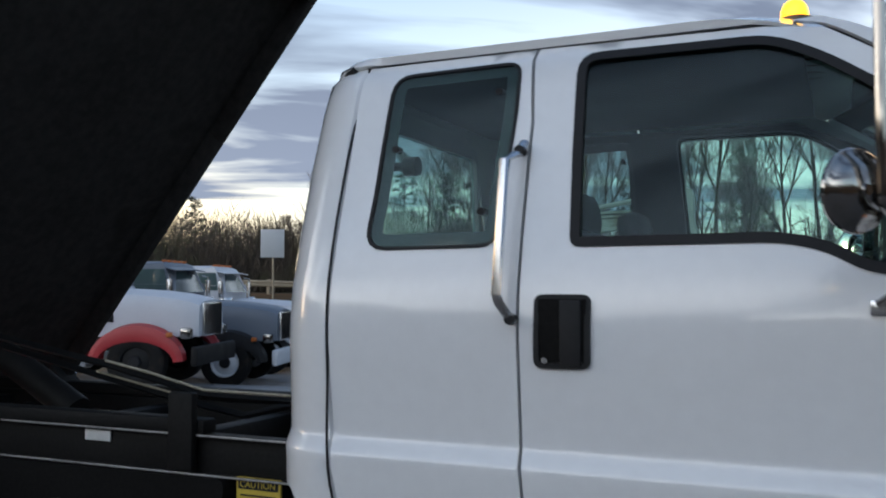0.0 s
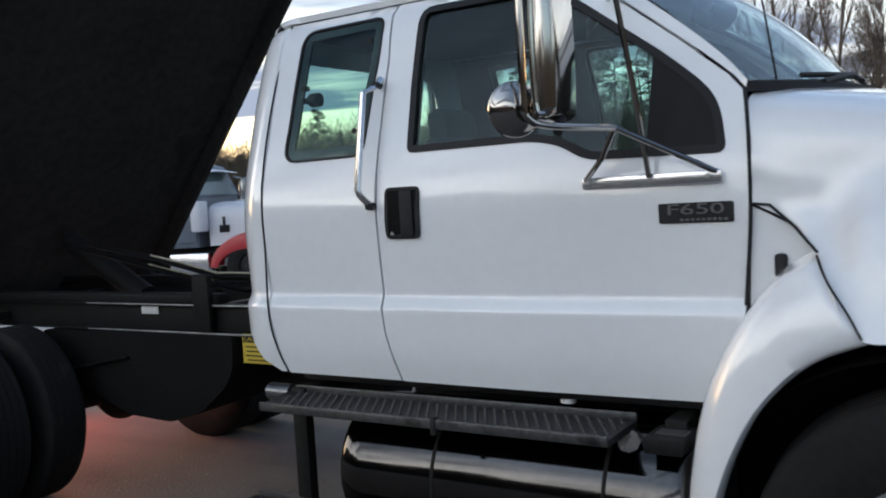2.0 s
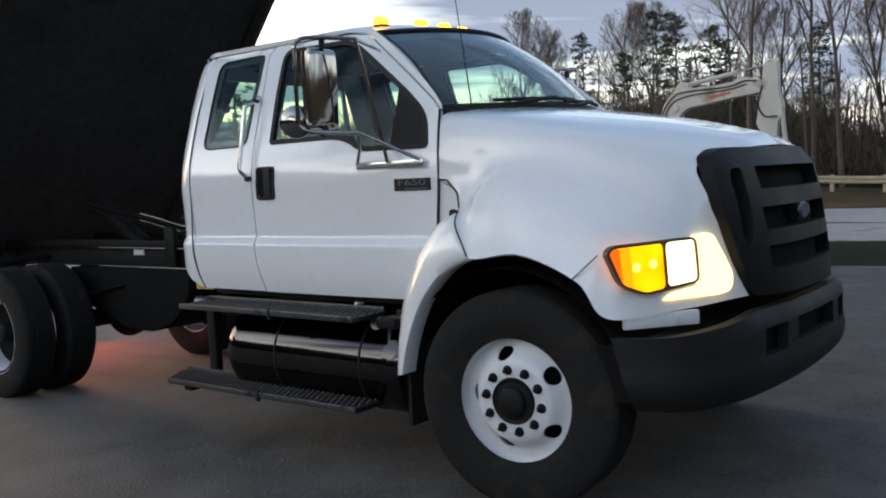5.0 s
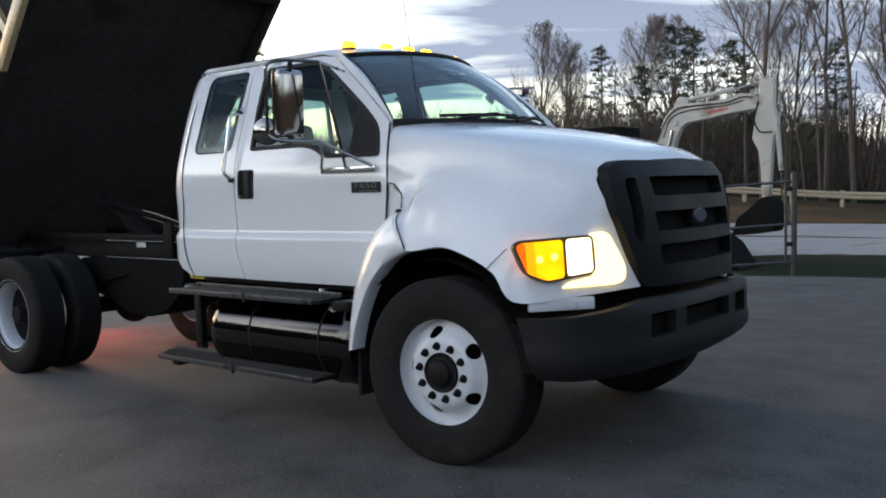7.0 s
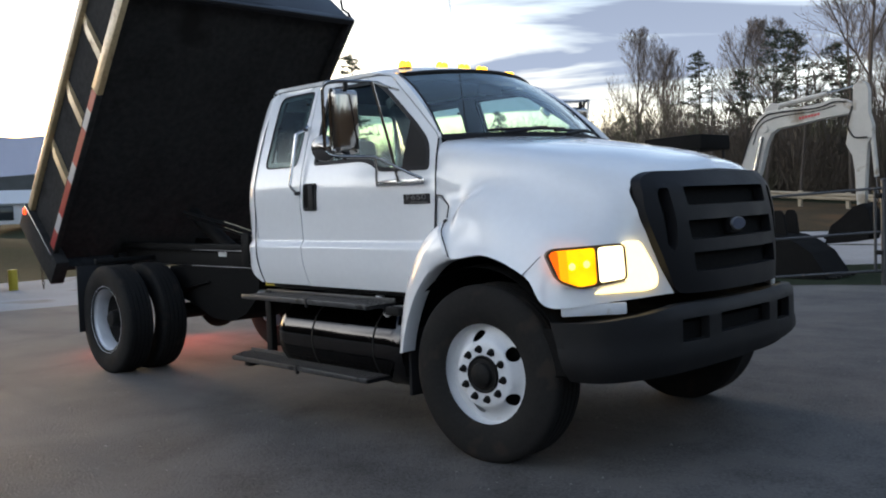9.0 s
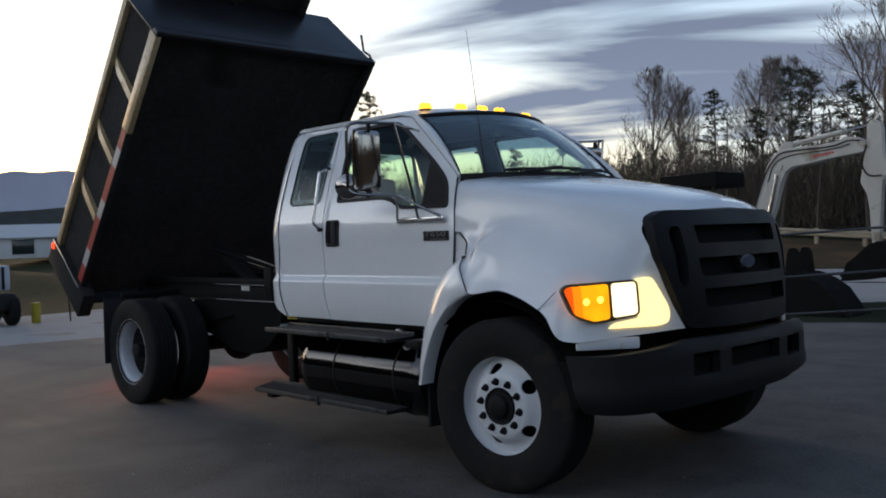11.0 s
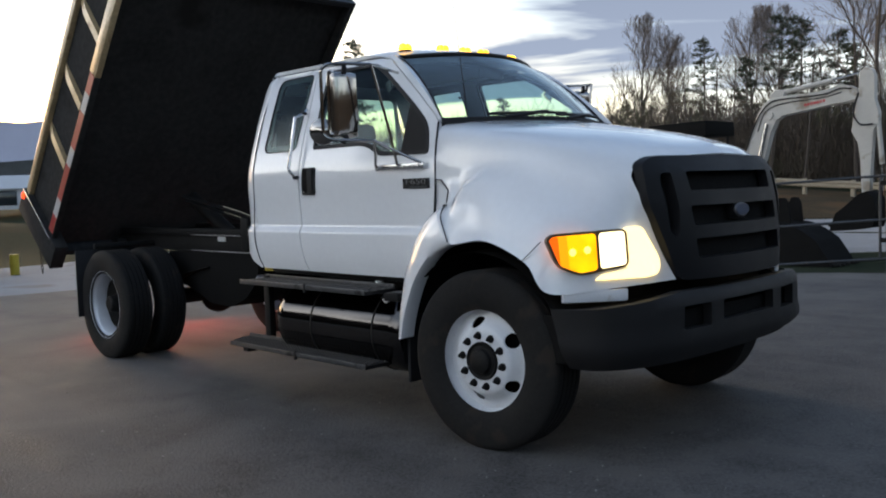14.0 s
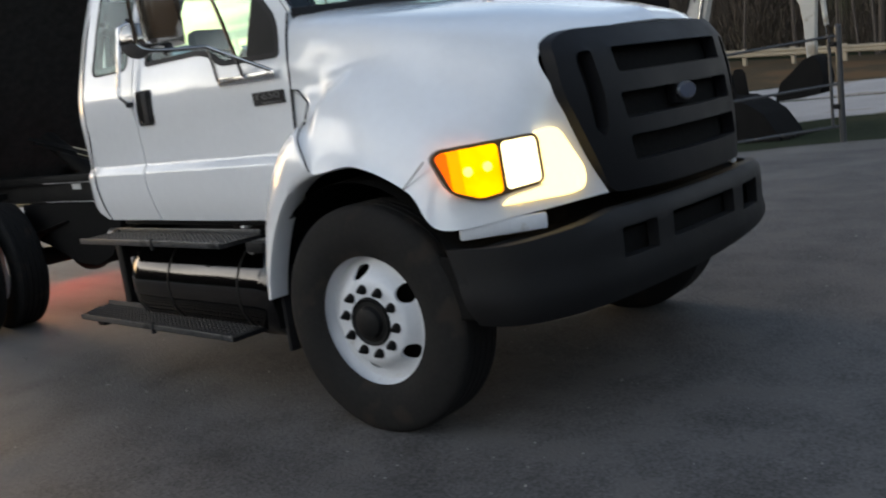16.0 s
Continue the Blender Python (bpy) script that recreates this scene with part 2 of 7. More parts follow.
def surface(name, color, rough=0.5, metal=0.0, vary=0.12, scale=4.0, fine=60.0, bump=0.02, coat=0.0, stain=None, stain_at=0.62, emit=None, power=0.0, rough_vary=0.12, spec=0.5, stretch=None, lens=None):
    """A procedural surface: broad blotches, fine grain, relief, and stains if given."""
    m = bpy.data.materials.new(name)
    m.use_nodes = True
    n, l = m.node_tree.nodes, m.node_tree.links
    b = n["Principled BSDF"]
    co = n.new("ShaderNodeTexCoord")
    wide, small = n.new("ShaderNodeTexNoise"), n.new("ShaderNodeTexNoise")
    wide.inputs["Scale"].default_value, wide.inputs["Detail"].default_value = scale, 5.0
    small.inputs["Scale"].default_value, small.inputs["Detail"].default_value = fine, 3.0
    place = co.outputs["Object"]
    if stretch:
        mp = n.new("ShaderNodeMapping")
        mp.inputs["Scale"].default_value = stretch
        l.new(place, mp.inputs["Vector"])
        place = mp.outputs[0]
    l.new(place, wide.inputs["Vector"])
    l.new(place, small.inputs["Vector"])
    both = n.new("ShaderNodeMath")
    both.operation = "ADD"
    l.new(wide.outputs["Fac"], both.inputs[0])
    l.new(small.outputs["Fac"], both.inputs[1])
    tone = n.new("ShaderNodeMapRange")
    tone.inputs["From Min"].default_value, tone.inputs["From Max"].default_value = 0.6, 1.4
    tone.inputs["To Min"].default_value, tone.inputs["To Max"].default_value = 1.0 - vary, 1.0 + vary
    l.new(both.outputs[0], tone.inputs["Value"])
    mul = n.new("ShaderNodeMix")
    mul.data_type, mul.blend_type = "RGBA", "MULTIPLY"
    mul.inputs["Factor"].default_value = 1.0
    mul.inputs["A"].default_value = (*color, 1)
    l.new(tone.outputs[0], mul.inputs["B"])
    col = mul.outputs["Result"]
    if stain:
        mask = n.new("ShaderNodeMapRange")
        mask.inputs["From Min"].default_value, mask.inputs["From Max"].default_value = stain_at, stain_at + 0.1
        l.new(wide.outputs["Fac"], mask.inputs["Value"])
        mix = n.new("ShaderNodeMix")
        mix.data_type = "RGBA"
        l.new(mask.outputs[0], mix.inputs["Factor"])
        l.new(col, mix.inputs["A"])
        mix.inputs["B"].default_value = (*stain, 1)
        col = mix.outputs["Result"]
    l.new(col, b.inputs["Base Color"])
    rr = n.new("ShaderNodeMapRange")
    rr.inputs["From Min"].default_value, rr.inputs["From Max"].default_value = 0.3, 0.7
    rr.inputs["To Min"].default_value = max(0.02, rough * (1 - rough_vary))
    rr.inputs["To Max"].default_value = min(1.0, rough * (1 + rough_vary))
    l.new(wide.outputs["Fac"], rr.inputs["Value"])
    l.new(rr.outputs[0], b.inputs["Roughness"])
    b.inputs["Metallic"].default_value = metal
    b.inputs["Coat Weight"].default_value = coat
    b.inputs["Coat Roughness"].default_value = 0.06
    b.inputs["Specular IOR Level"].default_value = spec
    if bump:
        bp = n.new("ShaderNodeBump")
        bp.inputs["Strength"].default_value = 0.35
        bp.inputs["Distance"].default_value = bump
        l.new(small.outputs["Fac"], bp.inputs["Height"])
        l.new(bp.outputs[0], b.inputs["Normal"])
    if emit and lens:
        deep = n.new("ShaderNodeMix")
        deep.data_type = "RGBA"
        deep.inputs["A"].default_value = (*lens, 1)
        deep.inputs["B"].default_value = (*emit, 1)
        spread = n.new("ShaderNodeMapRange")
        spread.inputs["From Min"].default_value, spread.inputs["From Max"].default_value = 0.38, 0.62
        l.new(wide.outputs["Fac"], spread.inputs["Value"])
        l.new(spread.outputs[0], deep.inputs["Factor"])
        l.new(deep.outputs["Result"], b.inputs["Emission Color"])
        b.inputs["Emission Strength"].default_value = power
    elif emit:
        b.inputs["Emission Color"].default_value = (*emit, 1)
        b.inputs["Emission Strength"].default_value = power
    return m


def clear_glass(name, tint, rough=0.0, ior=1.45):
    m = bpy.data.materials.new(name)
    m.use_nodes = True
    b = m.node_tree.nodes["Principled BSDF"]
    b.inputs["Base Color"].default_value = (*tint, 1)
    b.inputs["Transmission Weight"].default_value = 1.0
    b.inputs["Roughness"].default_value = rough
    b.inputs["IOR"].default_value = ior
    return m


WHITE = surface("white_body_paint", (0.76, 0.765, 0.765), 0.2, vary=0.03, scale=1.2, fine=25, bump=0.0, coat=1.0, rough_vary=0.25, stain=(0.71, 0.71, 0.70), stain_at=0.66)
BLACK = surface("black_chassis_paint", (0.011, 0.0105, 0.010), 0.6, vary=0.4, scale=3, bump=0.002, stain=(0.010, 0.009, 0.008), stain_at=0.66, spec=0.15)
BEDBLACK = surface("black_body_enamel", (0.032, 0.031, 0.030), 0.9, vary=0.4, scale=1.6, fine=18, bump=0.004, stain=(0.021, 0.019, 0.018), stain_at=0.60, spec=0.1)
PLASTIC = surface("dark_grey_plastic", (0.012, 0.0118, 0.012), 0.62, vary=0.2, scale=5, fine=160, bump=0.002, spec=0.2)
GRILLE = surface("grey_grille_plastic", (0.009, 0.009, 0.010), 0.55, vary=0.15, scale=5, fine=140, bump=0.0015, spec=0.16)
# near-black that paints in the shade of recesses; also plain black gear
VOID = surface("matt_black_and_shade", (0.012, 0.0115, 0.011), 0.9, vary=0.3, bump=0.0, spec=0.04)
RUBBER = surface("tyre_rubber", (0.013, 0.0122, 0.0115), 0.82, vary=0.3, scale=6, fine=50, bump=0.003, stain=(0.026, 0.021, 0.017), stain_at=0.57, spec=0.2)
SEALGREY = surface("grey_window_border", (0.035, 0.04, 0.043), 0.4, vary=0.1, bump=0.0)
SEAL = surface("black_rubber_seal", (0.014, 0.014, 0.015), 0.65, vary=0.2, bump=0.0, spec=0.3)
RIMWHITE = surface("white_wheel_paint", (0.66, 0.67, 0.68), 0.4, vary=0.05, scale=9, bump=0.0, stain=(0.42, 0.36, 0.29), stain_at=0.68)
RIMSILVER = surface("silver_wheel_paint", (0.66, 0.68, 0.71), 0.4, metal=0.1, vary=0.08, scale=9, bump=0.0)
CHROME = surface("polished_chrome", (0.38, 0.36, 0.335), 0.09, metal=1.0, vary=0.05, bump=0.0, rough_vary=0.5)
BADGEGREY = surface("dull_badge_metal", (0.18, 0.18, 0.185), 0.3, metal=0.8, vary=0.1, bump=0.0)
EMBLEM = surface("dull_blue_enamel", (0.055, 0.072, 0.11), 0.3, vary=0.2, scale=20, bump=0.0)
STEEL = surface("brushed_steel", (0.68, 0.68, 0.68), 0.24, metal=1.0, vary=0.1, bump=0.0)
MIRROR = surface("mirror_glass", (0.86, 0.88, 0.88), 0.02, metal=1.0, vary=0.0, bump=0.0, rough_vary=0.0)
GLASS = clear_glass("tinted_window_glass", (0.55, 0.755, 0.715), 0.0, 1.33)
WSGLASS = clear_glass("windshield_glass", (0.78, 0.93, 0.89), 0.0, 1.5)
LENS = clear_glass("clear_lens", (0.95, 0.95, 0.92))
AMBER = surface("lit_amber_lens", (0.85, 0.32, 0.01), 0.25, vary=0.05, bump=0.0, scale=5.0, emit=(1.0, 0.46, 0.004), power=0.66, lens=(0.9, 0.24, 0.002))
BULB = surface("glowing_bulb", (0.9, 0.7, 0.1), 0.3, vary=0.02, bump=0.0, emit=(1.0, 0.74, 0.10), power=1.1)
AMBERROOF = surface("lit_amber_marker_lens", (0.85, 0.38, 0.02), 0.25, vary=0.05, bump=0.0, emit=(1.0, 0.50, 0.02), power=1.5)
BRONZE = surface("smoked_lamp_frame", (0.10, 0.055, 0.02), 0.35, vary=0.2, bump=0.0)
LAMPWHITE = surface("lit_headlamp_lens", (0.9, 0.88, 0.75), 0.2, vary=0.02, bump=0.0, emit=(1.0, 0.86, 0.48), power=0.9)
LAMPBOWL = surface("warm_lit_bowl", (0.9, 0.8, 0.5), 0.25, vary=0.04, scale=6, bump=0.0, emit=(1.0, 0.76, 0.32), power=0.68)
REDLAMP = surface("lit_red_lens", (0.6, 0.02, 0.01), 0.25, vary=0.05, bump=0.0, emit=(1.0, 0.05, 0.012), power=1.3)
# the tan holds evening glow reflected by the rails; the brown stain is wear
STAKE = surface("worn_glow_tan_rail_paint", (0.46, 0.34, 0.19), 0.34, vary=0.3, scale=5, fine=40, bump=0.0008, stain=(0.17, 0.07, 0.02), stain_at=0.60, spec=0.7)
TAPEWHITE = surface("white_reflective_tape", (0.42, 0.42, 0.42), 0.35, vary=0.1, bump=0.0)
AMBERSIDE = surface("lit_orange_side_lens", (0.8, 0.12, 0.01), 0.25, vary=0.05, bump=0.0, emit=(1.0, 0.11, 0.003), power=0.42)
AMBERMID = surface("lit_orange_lens", (0.8, 0.2, 0.01), 0.25, vary=0.05, bump=0.0, emit=(1.0, 0.26, 0.004), power=0.55)
TAPERED = surface("red_reflective_tape", (0.34, 0.03, 0.025), 0.35, vary=0.15, bump=0.0)
YELLOW = surface("yellow_sticker", (0.55, 0.40, 0.05), 0.5, vary=0.15, bump=0.0)
LABELWHITE = surface("white_sticker", (0.6, 0.6, 0.58), 0.5, vary=0.1, bump=0.0)
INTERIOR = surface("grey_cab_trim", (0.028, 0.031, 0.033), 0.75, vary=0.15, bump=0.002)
CLOTH = surface("grey_seat_cloth", (0.06, 0.062, 0.068), 0.9, vary=0.2, fine=180, bump=0.003)
TREAD = surface("black_tread_plate", (0.010, 0.010, 0.0105), 0.5, vary=0.45, scale=8, bump=0.002, stain=(0.03, 0.029, 0.028), stain_at=0.62, spec=0.3)
WORNEDGE = surface("worn_step_edge", (0.085, 0.085, 0.085), 0.42, metal=0.6, vary=0.5, scale=9, bump=0.001, stain=(0.02, 0.02, 0.02), stain_at=0.56)
STUD = surface("worn_step_studs", (0.016, 0.016, 0.017), 0.42, metal=0.4, vary=0.6, scale=7, bump=0.0, stain=(0.014, 0.014, 0.014), stain_at=0.52)
GRAVEL = surface("pale_gravel", (0.33, 0.325, 0.32), 0.95, vary=0.25, scale=0.5, fine=30, bump=0.03, stain=(0.22, 0.185, 0.15), stain_at=0.60, spec=0.05)
GRASS = surface("winter_grass_ground", (0.023, 0.029, 0.016), 0.95, vary=0.35, scale=0.25, fine=8, bump=0.05, stain=(0.036, 0.034, 0.020), stain_at=0.56, spec=0.03)


def yard_asphalt():
    """Old asphalt: stone speckle, oily patches, tyre smears, and mottling that grows paler towards -x."""
    m = surface("weathered_asphalt", (0.087, 0.082, 0.078), 0.84, vary=0.65, scale=2.6, fine=70, bump=0.02, stain=(0.106, 0.098, 0.091), stain_at=0.55, spec=0.25)
    n, l = m.node_tree.nodes, m.node_tree.links
    b = n["Principled BSDF"]
    base = b.inputs["Base Color"].links[0].from_socket
    co = n.new("ShaderNodeTexCoord")
    sep = n.new("ShaderNodeSeparateXYZ")
    l.new(co.outputs["Object"], sep.inputs[0])
    # broad mottling, its pale share rising from +x to -x
    mottle = n.new("ShaderNodeTexNoise")
    mottle.inputs["Scale"].default_value, mottle.inputs["Detail"].default_value, mottle.inputs["Distortion"].default_value = 1.0, 9.0, 0.6
    l.new(co.outputs["Object"], mottle.inputs["Vector"])
    side = n.new("ShaderNodeMapRange")
    side.inputs["From Min"].default_value, side.inputs["From Max"].default_value = 3.0, -4.2
    side.inputs["To Min"].default_value, side.inputs["To Max"].default_value = -0.32, 0.26
    l.new(sep.outputs["X"], side.inputs["Value"])
    add = n.new("ShaderNodeMath")
    l.new(mottle.outputs["Fac"], add.inputs[0])
    l.new(side.outputs[0], add.inputs[1])
    share = n.new("ShaderNodeMapRange")
    share.inputs["From Min"].default_value, share.inputs["From Max"].default_value = 0.42, 0.82
    share.inputs["To Max"].default_value = 0.85
    l.new(add.outputs[0], share.inputs["Value"])
    pale_mix = n.new("ShaderNodeMix")
    pale_mix.data_type = "RGBA"
    pale_mix.inputs["B"].default_value = (0.150, 0.138, 0.128, 1)
    l.new(share.outputs[0], pale_mix.inputs["Factor"])
    l.new(base, pale_mix.inputs["A"])
    # tyre smears along the driving line
    mp = n.new("ShaderNodeMapping")
    mp.inputs["Scale"].default_value = (0.18, 1.6, 1.0)
    mp.inputs["Rotation"].default_value = (0, 0, radians(24))
    l.new(co.outputs["Object"], mp.inputs["Vector"])
    smear = n.new("ShaderNodeTexNoise")
    smear.inputs["Scale"].default_value, smear.inputs["Detail"].default_value = 1.1, 4.0
    l.new(mp.outputs[0], smear.inputs["Vector"])
    worn = n.new("ShaderNodeMapRange")
    worn.inputs["From Min"].default_value, worn.inputs["From Max"].default_value = 0.52, 0.66
    worn.inputs["To Min"].default_value, worn.inputs["To Max"].default_value = 1.0, 0.85
    l.new(smear.outputs["Fac"], worn.inputs["Value"])
    mul = n.new("ShaderNodeMix")
    mul.data_type, mul.blend_type = "RGBA", "MULTIPLY"
    mul.inputs["Factor"].default_value = 1.0
    l.new(pale_mix.outputs["Result"], mul.inputs["A"])
    l.new(worn.outputs[0], mul.inputs["B"])
    # pale stone chips
    chips = n.new("ShaderNodeTexVoronoi")
    chips.inputs["Scale"].default_value = 55.0
    l.new(co.outputs["Object"], chips.inputs["Vector"])
    few = n.new("ShaderNodeMapRange")
    few.inputs["From Min"].default_value, few.inputs["From Max"].default_value = 0.16, 0.05
    few.inputs["To Max"].default_value = 0.45
    l.new(chips.outputs["Distance"], few.inputs["Value"])
    speck = n.new("ShaderNodeMix")
    speck.data_type = "RGBA"
    speck.inputs["B"].default_value = (0.15, 0.145, 0.14, 1)
    l.new(few.outputs[0], speck.inputs["Factor"])
    l.new(mul.outputs["Result"], speck.inputs["A"])
    l.new(speck.outputs["Result"], b.inputs["Base Color"])
    return m


ASPHALT = yard_asphalt()

# ---- mesh helpers ----
from mathutils import geometry


def part(name, bm, material, parent=None, label="", sharp=35, extra=()):
    me = bpy.data.meshes.new(name)
    bm.normal_update()
    bm.to_mesh(me)
    bm.free()
    me.materials.append(material)
    for m in extra:
        me.materials.append(m)
    me.shade_smooth()
    me.set_sharp_from_angle(angle=radians(sharp))
    ob = new(name, me)
    if parent is not None:
        ob.parent = parent
    if label:
        tagged(ob, label)
    return ob


def thing(name, label, category, at=(0, 0, 0), group="", kind=""):
    ob = new(name)
    ob.empty_display_size = 0.2
    ob.location = at
    return tagged(ob, label, category, group, kind)


def box(bm, center, size, bevel=0.0, turn=None, seg=2):
    made = bmesh.ops.create_cube(bm, size=1.0)["verts"]
    m = Matrix.Translation(center) @ (turn.to_4x4() if turn else Matrix.Identity(4)) @ Matrix.Diagonal((*size, 1))
    bmesh.ops.transform(bm, matrix=m, verts=made)
    if bevel:
        edges = list({e for v in made for e in v.link_edges})
        bmesh.ops.bevel(bm, geom=edges, offset=bevel, segments=seg, profile=0.5, affect="EDGES")
    return bm


def grid_faces(bm, rows, close_u=False, close_v=False):
    """Faces between rows of places; returns the rows of verts."""
    vs = [[bm.verts.new(p) for p in row] for row in rows]
    nu, nv = len(vs), len(vs[0])
    for i in range(nu if close_u else nu - 1):
        for j in range(nv if close_v else nv - 1):
            q = [vs[i][j], vs[(i + 1) % nu][j], vs[(i + 1) % nu][(j + 1) % nv], vs[i][(j + 1) % nv]]
            q = [v for k, v in enumerate(q) if v not in q[:k]]
            if len(q) > 2:
                bm.faces.new(q)
    return vs


def basis(axis):
    a = Vector(axis).normalized()
    s = Vector((0, 0, 1)) if abs(a.z) < 0.9 else Vector((1, 0, 0))
    u = a.cross(s).normalized()
    return a, u, a.cross(u).normalized()


def rod(bm, p0, p1, r0, r1=None, seg=12, caps=True):
    p0, p1 = Vector(p0), Vector(p1)
    r1 = r0 if r1 is None else r1
    _, u, v = basis(p1 - p0)
    rows = [[p + (u * math.cos(k * math.tau / seg) + v * math.sin(k * math.tau / seg)) * r for k in range(seg)] for p, r in ((p0, r0), (p1, r1))]
    vs = grid_faces(bm, rows, close_v=True)
    if caps:
        bm.faces.new(vs[0])
        bm.faces.new(vs[1][::-1])
    return bm


def smooth_line(points, n=6):
    """A Catmull-Rom line through the points."""
    p = [Vector(q) for q in points]
    p = [p[0] * 2 - p[1], *p, p[-1] * 2 - p[-2]]
    out = []
    for i in range(1, len(p) - 2):
        for k in range(n):
            t = k / n
            a, b, c, d = p[i - 1 : i + 3]
            out.append(0.5 * (2 * b + (c - a) * t + (2 * a - 5 * b + 4 * c - d) * t * t + (3 * b - a - 3 * c + d) * t**3))
    return out + [p[-2]]


def tube(bm, points, r, seg=10, smooth=0, flat=1.0):
    pts = smooth_line(points, smooth) if smooth else [Vector(q) for q in points]
    rows, u_last = [], None
    for i, p in enumerate(pts):
        d = (pts[min(i + 1, len(pts) - 1)] - pts[max(i - 1, 0)]).normalized()
        if u_last is None:
            _, u, v = basis(d)
        else:
            u = (u_last - d * u_last.dot(d)).normalized()
            v = d.cross(u)
        u_last = u
        rows.append([p + u * (r * math.cos(k * math.tau / seg)) + v * (r * flat * math.sin(k * math.tau / seg)) for k in range(seg)])
    vs = grid_faces(bm, rows, close_v=True)
    bm.faces.new(vs[0])
    bm.faces.new(vs[-1][::-1])
    return bm


def revolve(bm, profile, center, axis=(0, 1, 0), seg=48):
    """profile: (radius, place along the axis)."""
    a, u, v = basis(axis)
    c = Vector(center)
    rows = [[c + a * h + (u * math.cos(k * math.tau / seg) + v * math.sin(k * math.tau / seg)) * max(r, 1e-4) for k in range(seg)] for r, h in profile]
    grid_faces(bm, rows, close_v=True)
    bmesh.ops.remove_doubles(bm, verts=bm.verts, dist=2e-4)
    bmesh.ops.recalc_face_normals(bm, faces=bm.faces)
    return bm


def rounded(points, r, n=4):
    """A polygon with its corners rounded; r is one radius or one for each corner."""
    pts = [Vector(p) for p in points]
    out = []
    for i, p in enumerate(pts):
        a, b = pts[i - 1], pts[(i + 1) % len(pts)]
        rad = r[i] if isinstance(r, (list, tuple)) else r
        da, db = (a - p), (b - p)
        ra = min(rad, da.length * 0.48, db.length * 0.48)
        if ra < 1e-4:
            out.append(p)
            continue
        p0, p1 = p + da.normalized() * ra, p + db.normalized() * ra
        for k in range(n + 1):
            t = k / n
            out.append(p0 * (1 - t) ** 2 + p * 2 * t * (1 - t) + p1 * t * t)
    return out


def inside(poly, x, y):
    c = False
    j = len(poly) - 1
    for i in range(len(poly)):
        xi, yi, xj, yj = poly[i][0], poly[i][1], poly[j][0], poly[j][1]
        if (yi > y) != (yj > y) and x < (xj - xi) * (y - yi) / (yj - yi) + xi:
            c = not c
        j = i
    return c


def densify(loop, step):
    out = []
    for i, p in enumerate(loop):
        q = loop[(i + 1) % len(loop)]
        k = max(1, int(math.ceil((q - p).length / step)))
        out += [p.lerp(q, t / k) for t in range(k)]
    return out


def panel(bm, outline, holes, fn, back, step=0.07, extra=()):
    """A sheet cut to an outline with holes in two coordinates, bent by fn(u, v), with real thickness: back is the way to its far side."""
    back = Vector(back)
    loops = [densify([Vector(p[:2]) for p in lp], step) for lp in (outline, *holes)]
    pts, edges = [], []
    for lp in loops:
        k = len(pts)
        pts += lp
        edges += [(k + i, k + (i + 1) % len(lp)) for i in range(len(lp))]
    xs, ys = [p.x for p in loops[0]], [p.y for p in loops[0]]
    nx, ny = int((max(xs) - min(xs)) / step), int((max(ys) - min(ys)) / step)
    rim = pts[:]
    for i in range(nx + 1):
        for j in range(ny + 1):
            x, y = min(xs) + (i + 0.5) * step, min(ys) + (j + 0.5) * step
            if inside(loops[0], x, y) and not any(inside(h, x, y) for h in loops[1:]) and min((p - Vector((x, y))).length_squared for p in rim) > (0.45 * step) ** 2:
                pts.append(Vector((x, y)))
    for y in extra:
        for i in range(int((max(xs) - min(xs)) / (step * 0.6)) + 1):
            x = min(xs) + (i + 0.5) * step * 0.6
            if inside(loops[0], x, y) and not any(inside(h, x, y) for h in loops[1:]) and min((p - Vector((x, y))).length_squared for p in rim) > 0.008**2:
                pts.append(Vector((x, y)))
    verts, _, faces, *_ = geometry.delaunay_2d_cdt(pts, edges, [], 0, 1e-6)
    front, rear = {}, {}

    def vert(store, k, off):
        if k not in store:
            store[k] = bm.verts.new(Vector(fn(verts[k].x, verts[k].y)) + off)
        return store[k]

    used = {}
    for f in faces:
        c = (verts[f[0]] + verts[f[1]] + verts[f[2]]) / 3
        if not inside(loops[0], c.x, c.y) or any(inside(h, c.x, c.y) for h in loops[1:]):
            continue
        bm.faces.new([vert(front, k, Vector()) for k in f])
        bm.faces.new([vert(rear, k, back) for k in f[::-1]])
        for a, b in zip(f, (*f[1:], f[0])):
            used[(a, b)] = True
    for a, b in used:
        if (b, a) not in used:
            bm.faces.new([front[b], front[a], rear[a], rear[b]])
    bmesh.ops.recalc_face_normals(bm, faces=bm.faces)
    return bm


def patch(net, nu=6, nv=6):
    """A smooth surface through a net of control places: rows of places."""
    cols = [smooth_line(row, nv) for row in net]
    return [list(r) for r in zip(*[smooth_line(col, nu) for col in zip(*cols)])]


def writing(name, text, size, depth, matrix, material, parent, label=""):
    cu = bpy.data.curves.new(name, "FONT")
    cu.body, cu.size, cu.extrude, cu.align_x, cu.align_y = text, size, depth, "CENTER", "CENTER"
    tmp = bpy.data.objects.new(name, cu)
    scene.collection.objects.link(tmp)
    me = bpy.data.meshes.new_from_object(tmp.evaluated_get(bpy.context.evaluated_depsgraph_get()))
    bpy.data.objects.remove(tmp)
    me.transform(matrix)
    me.materials.clear()
    me.materials.append(material)
    ob = new(name, me)
    ob.parent = parent
    return tagged(ob, label) if label else ob


def B():
    return bmesh.new()


